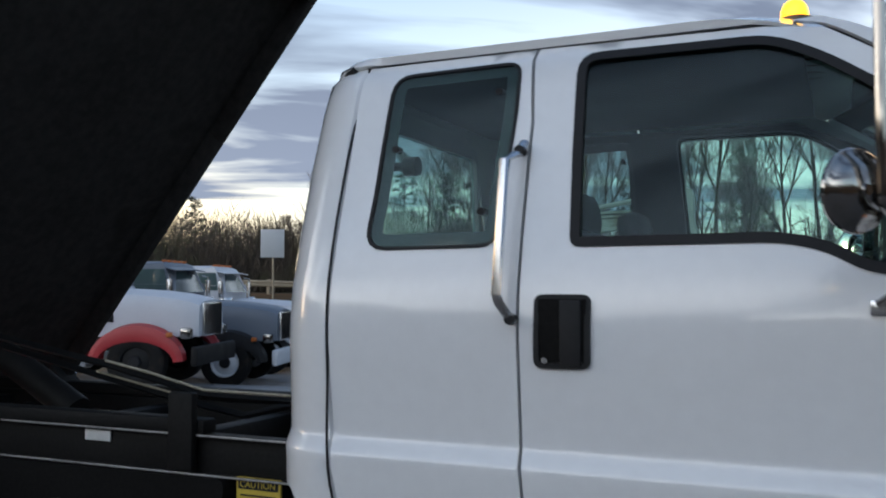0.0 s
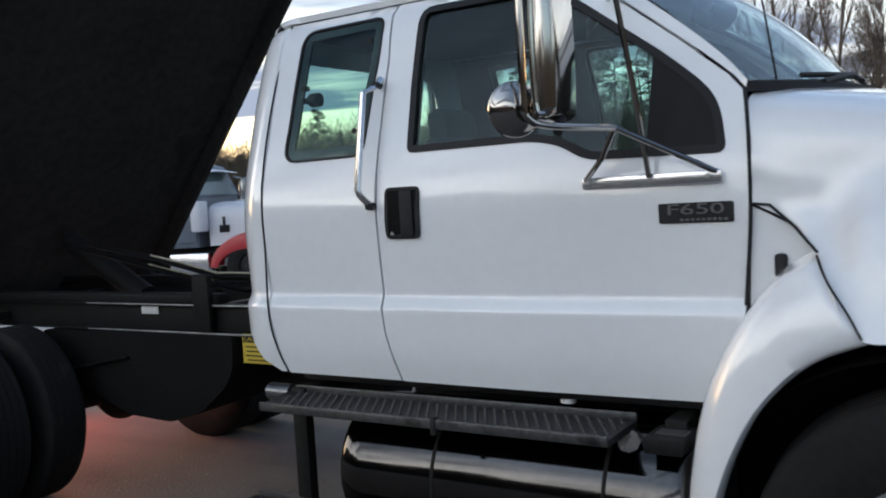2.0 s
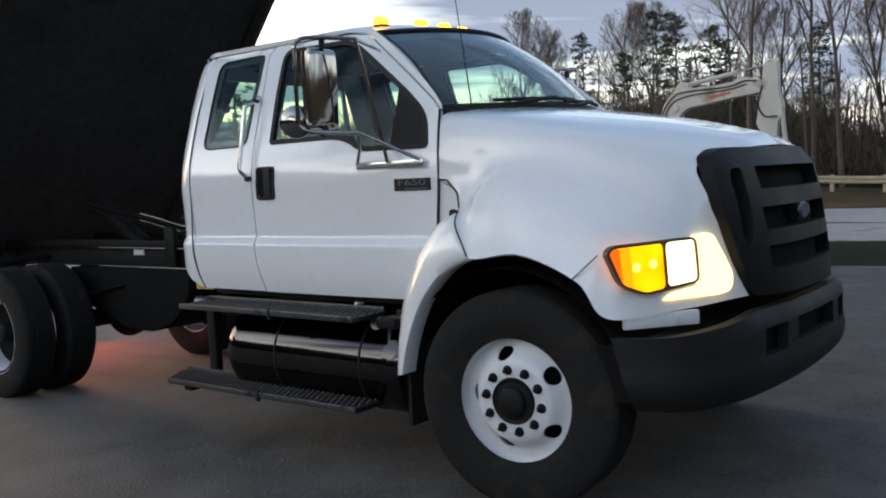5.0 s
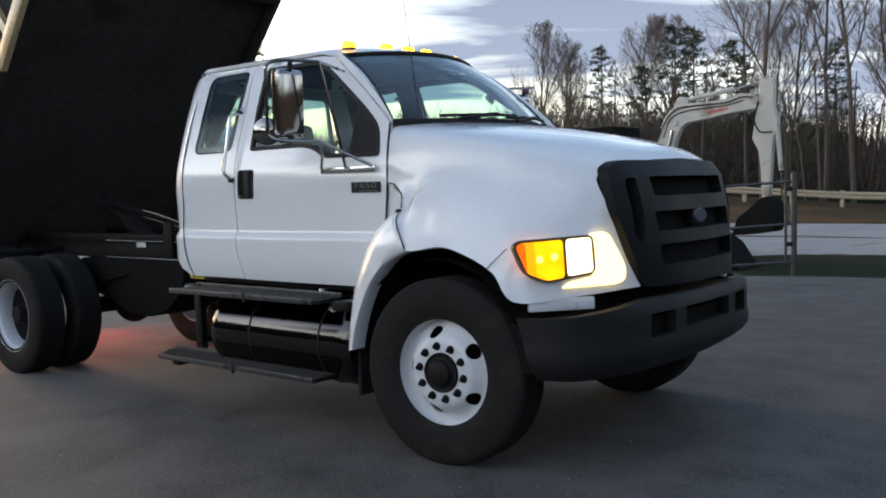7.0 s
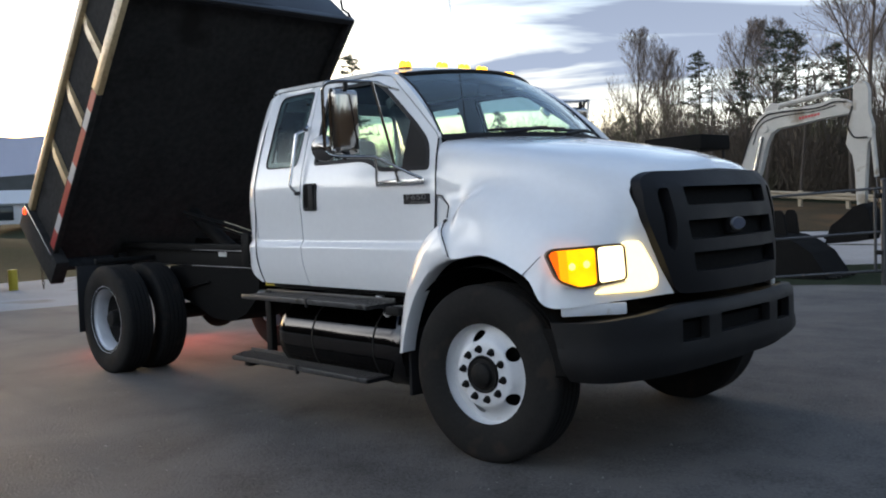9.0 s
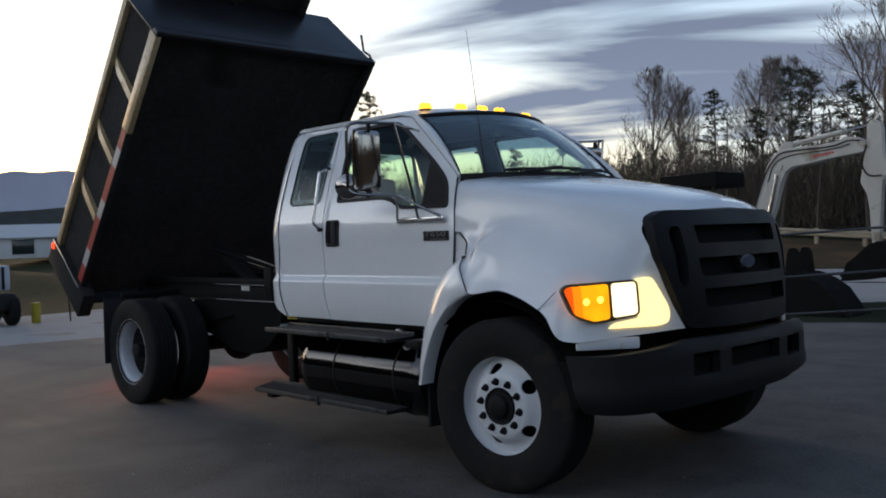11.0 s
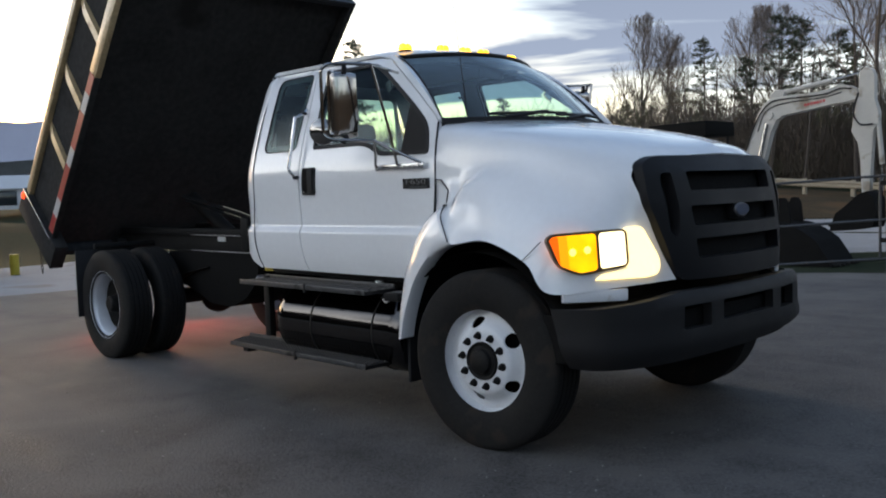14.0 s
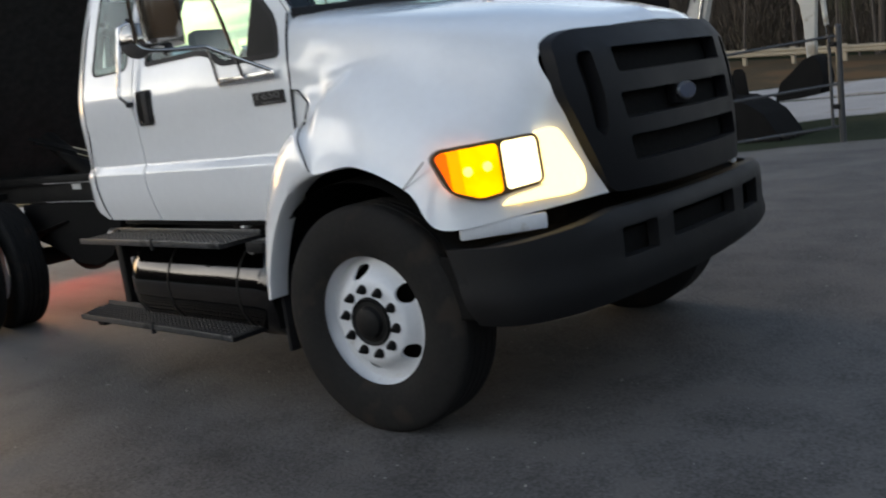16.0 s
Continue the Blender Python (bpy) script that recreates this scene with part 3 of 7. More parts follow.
def thicken(bm, depth, outward=(0, 0, 1)):
    """Gives an open sheet real thickness, away from its outward side."""
    bm.normal_update()
    faces, verts, out = bm.faces[:], bm.verts[:], Vector(outward)
    side = -1 if sum(v.normal.dot(out) for v in verts) > 0 else 1
    rims = [(lp.vert, lp.link_loop_next.vert) for f in faces for lp in f.loops if len(lp.edge.link_faces) == 1]
    rear = {v: bm.verts.new(v.co + v.normal * (side * depth)) for v in verts}
    for f in faces:
        bm.faces.new([rear[v] for v in reversed(f.verts)])
    for a, b in rims:
        bm.faces.new([b, a, rear[a], rear[b]])
    bmesh.ops.recalc_face_normals(bm, faces=bm.faces)
    return bm

# ---- the dump truck: front axle over the origin, nose towards +x ----
truck = thing("dump_truck", "white extended-cab dump truck with raised black dump body", "truck")
R_WHEEL = 0.49


def half(x, z):
    """Half the cab's width at a height."""
    zs = [0.70, 0.80, 0.90, 1.0, 1.172, 1.214, 1.5, 1.62, 1.75, 2.0, 2.2, 2.28, 2.34, 2.40]
    ws = [0.85, 0.93, 0.968, 0.990, 0.998, 0.968, 0.982, 0.970, 0.937, 0.860, 0.785, 0.745, 0.66, 0.52]
    w = sum(float(np.interp(z + d, zs, ws)) for d in (-0.006, -0.003, 0, 0.003, 0.006)) / 5
    return w - (0.04 * (x + 1.2) if x > -1.2 else 0.0)


def inset(loop, d):
    area = sum(a[0] * b[1] - b[0] * a[1] for a, b in zip(loop, loop[1:] + loop[:1]))
    out = []
    for i, p in enumerate(loop):
        t = (loop[(i + 1) % len(loop)] - loop[i - 1]).normalized()
        nrm = Vector((-t.y, t.x)) * (1 if area > 0 else -1)
        out.append(p + nrm * d)
    return out


REAR_WIN = rounded([(-2.262, 2.268), (-1.860, 2.275), (-1.850, 2.12), (-1.870, 1.738), (-2.268, 1.735), (-2.256, 1.90)], [0.06, 0.045, 0.2, 0.05, 0.07, 0.2])
FRONT_WIN = rounded([(-1.690, 2.278), (-1.19, 2.275), (-1.07, 2.215), (-0.71, 1.955), (-0.560, 1.82), (-0.535, 1.655), (-0.975, 1.662), (-1.06, 1.715), (-1.16, 1.738), (-1.665, 1.736)], [0.06, 0.1, 0.15, 0.2, 0.09, 0.03, 0.05, 0.07, 0.06, 0.025])
REAR_DOOR = [Vector(p) for p in [(-2.278, 0.902), (-2.309, 0.993), (-2.339, 1.13), (-2.354, 1.38), (-2.360, 1.65), (-2.360, 2.02), (-2.377, 2.318), (-1.836, 2.322), (-1.807, 2.08), (-1.803, 1.6), (-1.797, 1.22), (-1.784, 1.08), (-1.737, 0.902)]]
FRONT_DOOR = [Vector(p) for p in [(-1.728, 0.90), (-1.775, 1.08), (-1.788, 1.22), (-1.794, 1.6), (-1.798, 2.08), (-1.826, 2.322), (-1.21, 2.312), (-1.06, 2.285), (-0.93, 2.195), (-0.70, 2.02), (-0.535, 1.885), (-0.492, 1.835), (-0.465, 1.66), (-0.468, 1.45), (-0.488, 1.19), (-0.52, 0.897)]]


def side_fn(sign, out=0.0):
    return lambda x, z: (x, sign * (half(x, z) + out), z)


def cab_door(sign, name, outline, window, label, band):
    door = part(name, panel(B(), outline, [window], side_fn(sign), (0, -sign * 0.03, 0), 0.055, (1.150, 1.166, 1.176, 1.192, 1.208, 1.220, 1.235)), WHITE, truck, label)
    if name == "rear_door":
        # flush glass over a dark printed border
        part("window_seal", panel(B(), inset(window, -0.003), [inset(window, 0.007)], side_fn(sign, 0.003), (0, -sign * 0.012, 0), 0.06), SEAL, door)
        part("printed_border", panel(B(), inset(window, 0.004), [inset(window, band)], side_fn(sign, -0.009), (0, -sign * 0.003, 0), 0.06), SEALGREY, door)
        pane = part("window_pane", panel(B(), inset(window, 0.005), [], side_fn(sign, 0.0), (0, -sign * 0.004, 0), 0.07), GLASS, door)
    else:
        part("window_seal", panel(B(), inset(window, -0.004), [inset(window, band)], side_fn(sign, 0.004), (0, -sign * 0.016, 0), 0.06), SEAL, door)
        pane = part("window_pane", panel(B(), inset(window, band - 0.006), [], side_fn(sign, -0.008), (0, -sign * 0.004, 0), 0.07), GLASS, door)
    pane.visible_shadow = False
    return door


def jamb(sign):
    """The inner body side; its dark colour gives the shade in the gaps between the doors."""
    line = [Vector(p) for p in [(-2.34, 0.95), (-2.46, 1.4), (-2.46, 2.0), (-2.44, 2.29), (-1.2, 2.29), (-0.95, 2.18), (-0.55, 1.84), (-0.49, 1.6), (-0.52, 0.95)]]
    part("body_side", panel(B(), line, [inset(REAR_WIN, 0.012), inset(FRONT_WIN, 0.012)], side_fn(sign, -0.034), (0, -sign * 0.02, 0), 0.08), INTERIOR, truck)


R_CORNER = 0.20


def corner_fn(sign):
    def fn(u, z):
        w = half(-2.38, z)
        if u <= 0:
            return (-2.38 - u, sign * w, z)
        a = min(u / R_CORNER, math.pi / 2)
        return (-2.38 - R_CORNER * math.sin(a), sign * (w - R_CORNER * (1 - math.cos(a)) - max(0.0, u - R_CORNER * math.pi / 2)), z)

    return fn


for sign in (-1, 1):
    jamb(sign)
    rd = cab_door(sign, "rear_door", REAR_DOOR, REAR_WIN, "white rear-hinged half door with a side window", 0.042)
    for x, z in ((-1.915, 2.185), (-1.925, 1.835), (-2.215, 2.03)):
        bm = B()
        rod(bm, (x, sign * (half(x, z) - 0.03), z), (x, sign * (half(x, z) + 0.002), z), 0.011, seg=10)
        part("window_latch", bm, SEAL, rd)
    bm = B()
    tube(bm, [(p.x - 0.009, sign * (half(-2.38, p.y) + 0.0012), p.y) for p in REAR_DOOR[:7]], 0.004, 5, 4)
    part("door_seam", bm, SEAL, rd)
    fd = cab_door(sign, "front_door", FRONT_DOOR, FRONT_WIN, "white front door with a dropped window sill", 0.022)
    quarter = [Vector(p) for p in [(-0.099, 0.905), (-0.055, 0.905), (0.03, 0.95), (0.12, 1.05), (0.30, 1.10), (0.52, 1.10), (0.52, 1.735), (0.25, 1.745), (0.25, 2.215), (0.50, 2.225), (0.50, 2.24), (0.28, 2.30), (0.0, 2.325), (0.009, 2.315), (-0.004, 2.02), (-0.006, 1.65), (-0.012, 1.38), (-0.027, 1.13), (-0.056, 0.993)]]
    part("cab_corner", panel(B(), quarter, [], corner_fn(sign), (0.012, -sign * 0.012, 0), 0.05, (1.150, 1.166, 1.176, 1.192, 1.208, 1.220, 1.235)), WHITE, truck)
    # black sail over the front of the side glass
    sail = rounded([(-0.775, 1.665), (-0.55, 1.665), (-0.56, 1.80), (-0.63, 1.88), (-0.77, 1.985)], 0.02)
    part("sail_panel", panel(B(), sail, [], side_fn(sign, -0.002), (0, -sign * 0.004, 0), 0.08), PLASTIC, fd)
    # recessed door handle
    cup = rounded([(-1.752, 1.612), (-1.605, 1.612), (-1.605, 1.425), (-1.752, 1.425)], 0.025)
    hd = part("door_handle", panel(B(), cup, [inset(cup, 0.014)], side_fn(sign, 0.010), (0, -sign * 0.016, 0), 0.05), SEAL, fd, "black recessed door handle")
    bm = box(B(), (-1.678, sign * 0.983, 1.52), (0.125, 0.006, 0.16), 0.002)
    part("handle_back", bm, VOID, fd)
    bm = box(B(), (-1.655, sign * 0.990, 1.515), (0.055, 0.010, 0.165), 0.004)
    part("handle_paddle", bm, SEAL, fd)
    bm = B()
    rod(bm, (-1.722, sign * 0.984, 1.445), (-1.722, sign * 0.992, 1.445), 0.008)
    part("key_lock", bm, STEEL, fd)
    # grab bar with folded ends and bolts
    gx0, gx1 = -1.812, -1.848
    bm = B()
    tube(bm, [(gx1 + 0.035, sign * 0.87, 2.02), (gx1 + 0.030, sign * 0.90, 1.99), (gx1 + 0.008, sign * 0.955, 1.965), (gx0 - 0.024, sign * 1.03, 1.612), (gx0 - 0.018, sign * 1.028, 1.592), (gx0 + 0.004, sign * 0.985, 1.54)], 0.0145, 8, 0, 0.8)
    gb = part("grab_bar", bm, STEEL, rd, "polished metal grab bar")
    for z, y, x in ((1.548, 0.994, gx0 + 0.002), (1.995, 0.898, gx1 + 0.033)):
        bm = B()
        rod(bm, (x, sign * (y - 0.02), z), (x, sign * (y + 0.016), z), 0.014, seg=8)
        part("bolt", bm, SEAL, gb)
    if sign < 0:
        plate = rounded([(-0.735, 1.508), (-0.512, 1.508), (-0.512, 1.447), (-0.735, 1.447)], 0.006)
        bd = part("badge", panel(B(), plate, [], side_fn(sign, 0.006), (0, 0.006, 0), 0.06), SEAL, fd, "black model badge with raised chrome figures")
        m = Matrix.Translation((-0.624, -half(-0.62, 1.485) - 0.0075, 1.487)) @ pose(0, 0, 0, 90, 0, 1.5) @ Matrix.Diagonal((2.0, 1.0, 1.0, 1.0))
        writing("badge_lettering", "F650", 0.045, 0.002, m, BADGEGREY, bd)
        bm = B()
        for k in range(9):
            box(bm, (-0.665 + k * 0.0165, -half(-0.62, 1.458) - 0.008, 1.4565), (0.011, 0.003, 0.008))
        part("badge_bars", bm, BADGEGREY, bd)

# back wall with its window
hole = rounded([(-0.645, 1.78), (0.645, 1.78), (0.61, 2.205), (-0.61, 2.205)], 0.05)
bw = part("back_wall", panel(B(), [Vector(p) for p in [(-0.72, 1.06), (0.72, 1.06), (0.69, 1.8), (0.61, 2.293), (-0.61, 2.293), (-0.69, 1.8)]], [hole], lambda y, z: (-2.576, y, z), (0.03, 0, 0), 0.12), WHITE, truck)
pane = part("rear_window", panel(B(), inset(hole, -0.01), [], lambda y, z: (-2.566, y, z), (0.004, 0, 0), 0.2), GLASS, bw)
pane.visible_shadow = False


def roof_front(y):
    return -0.845 - 0.50 * y * y


def roof_place(s, y):
    """s: 0 at the windshield, 1 at the back."""
    x0, x1 = roof_front(y), -2.585
    x = x0 + (x1 - x0) * s
    z = 2.395 - 0.012 * abs(y / 0.7) ** 2 - 0.035 * abs(y / 0.7) ** 6
    z -= 0.055 * max(0.0, 1 - (x0 - x) / 0.30) ** 2
    z -= 0.10 * max(0.0, 1 - (x - x1) / 0.20) ** 2.2
    return Vector((x, y, z))


bm = B()
ys = [k / 14 * 0.70 for k in range(-14, 15)]
rows = [[roof_place(s / 30, y) for y in ys] for s in range(31)]
for row in rows:
    for p in row:
        if p.x < -2.38:
            limit = 0.70 - R_CORNER * (1 - math.sqrt(max(0.0, 1 - min(1.0, (-2.38 - p.x) / 0.21) ** 2)))
            p.y *= limit / 0.70
    # rolled edges down to the tops of the doors
    for sg, end in ((-1, 0), (1, -1)):
        p = row[end]
        e = Vector((p.x, sg * (abs(p.y) + 0.012 if p.x < -2.38 else half(min(p.x, -1.2), 2.318) - 0.001), min(p.z - 0.008, 2.325)))
        row.insert(0, e) if end == 0 else row.append(e)
grid_faces(bm, rows)
thicken(bm, 0.02)
bmesh.ops.recalc_face_normals(bm, faces=bm.faces)
part("roof", bm, WHITE, truck, "", 50)
bm = B()
tube(bm, [(-2.43, -0.695, 2.318), (-2.52, -0.62, 2.315), (-2.575, -0.4, 2.30), (-2.585, 0, 2.29), (-2.575, 0.4, 2.30), (-2.52, 0.62, 2.315), (-2.43, 0.695, 2.318)], 0.016, 8, 4)
part("roof_seal", bm, SEAL, truck)
# headliner
bm = box(B(), (-1.80, 0, 2.30), (1.35, 1.2, 0.02), 0.005)
part("headliner", bm, INTERIOR, truck)


def glass_place(s, v):
    """The windshield: s across, from -1 to 1; v up, from 0 to 1."""
    yb, yt = 0.835 * s, 0.665 * s
    pb = Vector((-0.285 - 0.33 * yb * yb, yb, 1.868 - 0.015 * s * s))
    pt = Vector((roof_front(yt) + 0.012, yt, 2.336 - 0.034 * s * s))
    p = pb.lerp(pt, v)
    b = 0.035 * math.sin(math.pi * v)
    return p + Vector((b * 0.6, 0, b))


bm = B()
rows = [[glass_place(k / 36, v / 24) for k in range(-36, 37)] for v in range(25)]
grid_faces(bm, rows)
thicken(bm, 0.005, (1, 0, 1))
bmesh.ops.recalc_face_normals(bm, faces=bm.faces)
ws = part("windshield", bm, WSGLASS, truck, "curved laminated windshield")
ws.visible_shadow = False
bm = B()
edge = [glass_place(k / 14, 0) for k in range(-14, 15)] + [glass_place(1, v / 10) for v in range(1, 11)] + [glass_place(k / 14, 1) for k in range(13, -15, -1)] + [glass_place(-1, v / 10) for v in range(9, -1, -1)]
tube(bm, edge, 0.016, 8, 0, 0.8)
part("windshield_seal", bm, SEAL, ws)
# dark shade band along the top of the glass
bm = B()
grid_faces(bm, [[glass_place(k / 14 * 0.985, 0.85 + 0.14 * j / 4) + Vector((-0.008, 0, -0.010)) for k in range(-14, 15)] for j in range(5)])
thicken(bm, 0.002)
part("shade_band", bm, INTERIOR, ws)

for sign in (-1, 1):
    outer = [(-0.482, 0.882, 1.84), (-0.53, 0.872, 1.893), (-0.695, 0.834, 2.028), (-0.925, 0.778, 2.203), (-1.055, 0.735, 2.292), (-1.14, 0.71, 2.318)]
    bm = B()
    o = smooth_line([(x, sign * y, z) for x, y, z in outer], 5)
    n_o = len(o)
    rows = []
    for k, p in enumerate(o):
        q = glass_place(sign, k / (n_o - 1)) + Vector((0.004, 0, 0.004))
        m = p.lerp(q, 0.5) + Vector((0.02, sign * 0.022, 0.012))
        rows.append([p + Vector((0, -sign * 0.03, 0)), p, p.lerp(m, 0.6), m, q.lerp(m, 0.5), q, q + Vector((-0.03, 0, -0.03))])
    grid_faces(bm, rows)
    bmesh.ops.recalc_face_normals(bm, faces=bm.faces)
    part("windshield_pillar", bm, WHITE, truck, "", 60)

# cowl, wipers, antenna
bm = B()
rows = [[Vector((-0.22 - 0.33 * y * y - 0.30 * j, y, 1.858 - 0.012 * j)) for y in [k / 12 * 0.86 for k in range(-12, 13)]] for j in (0, 0.5, 1)]
grid_faces(bm, rows)
thicken(bm, 0.03)
part("cowl", bm, SEAL, truck)


def on_glass(y, up):
    """A place a little above the foot of the windshield."""
    return Vector((-0.285 - 0.33 * y * y - 0.75 * up + 0.012, y, 1.868 - 0.015 * (y / 0.835) ** 2 + up + 0.014))


for y0, y1 in ((-0.52, 0.10), (0.02, 0.60)):
    bm = B()
    tube(bm, [on_glass(y0 + 0.05, -0.012), on_glass((y0 + y1) / 2, 0.020), on_glass((y0 + y1) / 2 + 0.12, 0.030)], 0.012, 8, 6)
    tube(bm, [on_glass(y0 - 0.04, 0.012), on_glass((y0 + y1) / 2, 0.022), on_glass(y1, 0.026)], 0.010, 6, 6)
    part("wiper", bm, SEAL, truck)
bm = B()
rod(bm, (-0.43, -0.69, 1.83), (-0.51, -0.69, 2.42), 0.004, 0.0022, 6)
rod(bm, (-0.43, -0.69, 1.82), (-0.435, -0.69, 1.86), 0.014, 0.008, 10)
rod(bm, (-0.51, -0.69, 2.42), (-0.565, -0.69, 2.80), 0.0022, 0.0014, 6)
part("antenna", bm, SEAL, truck, "thin black whip antenna")

# amber marker lamps along the front of the roof: two small lit domes on a dark foot
for y in (-0.535, -0.205, 0.012, 0.205, 0.53):
    x = -1.115 - 0.09 * y * y
    z = roof_place(0.13, y).z - 0.010
    bm = B()
    for dy in (-0.023, 0.023):
        rows = []
        for j in range(7):
            a = j / 6 * math.pi / 2
            rows.append([Vector((x + 0.036 * math.cos(a) * math.cos(k * math.tau / 14), y + dy + 0.025 * math.cos(a) * math.sin(k * math.tau / 14), z + 0.004 + 0.048 * math.sin(a) ** 0.8)) for k in range(14)])
        grid_faces(bm, rows, close_v=True)
    lamp = part("marker_lamp", bm, AMBERROOF, truck, "lit amber cab marker lamp")
    bm = B()
    rows = [[Vector((x + r * 0.050 * math.cos(k * math.tau / 18), y + r * 0.052 * math.sin(k * math.tau / 18), z + h)) for k in range(18)] for r, h in ((0.95, -0.012), (0.95, 0.002), (0.8, 0.006), (0.3, 0.006))]
    grid_faces(bm, rows, close_v=True)
    part("lamp_base", bm, BRONZE, lamp, "dark lamp foot")

# ---- hood and fenders: one moulding ----
NET = [
    [(-0.40, 0, 1.878), (-0.43, 0.5, 1.862), (-0.475, 0.86, 1.815), (-0.466, 0.938, 1.66), (-0.463, 0.948, 1.56), (-0.463, 0.953, 1.50)],
    [(-0.30, 0, 1.862), (-0.31, 0.49, 1.846), (-0.35, 0.878, 1.79), (-0.36, 0.945, 1.62), (-0.35, 0.955, 1.50), (-0.345, 0.965, 1.435)],
    [(-0.15, 0, 1.842), (-0.16, 0.48, 1.825), (-0.20, 0.890, 1.762), (-0.24, 0.948, 1.58), (-0.262, 0.966, 1.45), (-0.268, 1.055, 1.352)],
    [(-0.08, 0, 1.83), (-0.085, 0.475, 1.813), (-0.13, 0.890, 1.749), (-0.175, 0.950, 1.565), (-0.205, 1.005, 1.415), (-0.222, 1.148, 1.275)],
    [(0.0, 0, 1.818), (0.0, 0.47, 1.80), (-0.05, 0.888, 1.735), (-0.10, 0.953, 1.55), (-0.138, 1.070, 1.37), (-0.144, 1.18, 1.141)],
    [(0.20, 0, 1.785), (0.20, 0.46, 1.767), (0.15, 0.878, 1.70), (0.12, 0.958, 1.52), (0.11, 1.105, 1.335), (0.13, 1.187, 1.160)],
    [(0.45, 0, 1.738), (0.44, 0.45, 1.72), (0.38, 0.845, 1.650), (0.36, 0.940, 1.47), (0.365, 1.105, 1.255), (0.40, 1.178, 1.052)],
    [(0.62, 0, 1.696), (0.60, 0.44, 1.676), (0.52, 0.80, 1.602), (0.50, 0.91, 1.42), (0.525, 1.085, 1.18), (0.53, 1.155, 0.90)],
    [(0.80, 0, 1.645), (0.76, 0.42, 1.626), (0.65, 0.74, 1.556), (0.68, 0.835, 1.38), (0.725, 0.895, 1.14), (0.73, 0.905, 0.912)],
    [(0.862, 0, 1.590), (0.838, 0.40, 1.574), (0.742, 0.70, 1.512), (0.80, 0.715, 1.345), (0.85, 0.63, 1.095), (0.90, 0.565, 0.935)],
]


def soft(t):
    t = min(max(t, 0.0), 1.0)
    return t * t * (3 - 2 * t)


def flare_crest(x, z):
    """How far the fender's rounded crest stands out of the plain hood side."""
    crest = 1.445 + 0.55 * min(max(x + 0.18, -0.12), 0.14)
    along = soft((x + 0.25) / 0.10) * (1 - soft((x + 0.04) / 0.60))
    wide = 0.036 + 0.10 * max(0.0, x + 0.2)
    t = (crest - z) / wide
    return 0.044 * along * soft((t + 1) / 2) * (1 - soft((crest - z - wide) / 0.26))


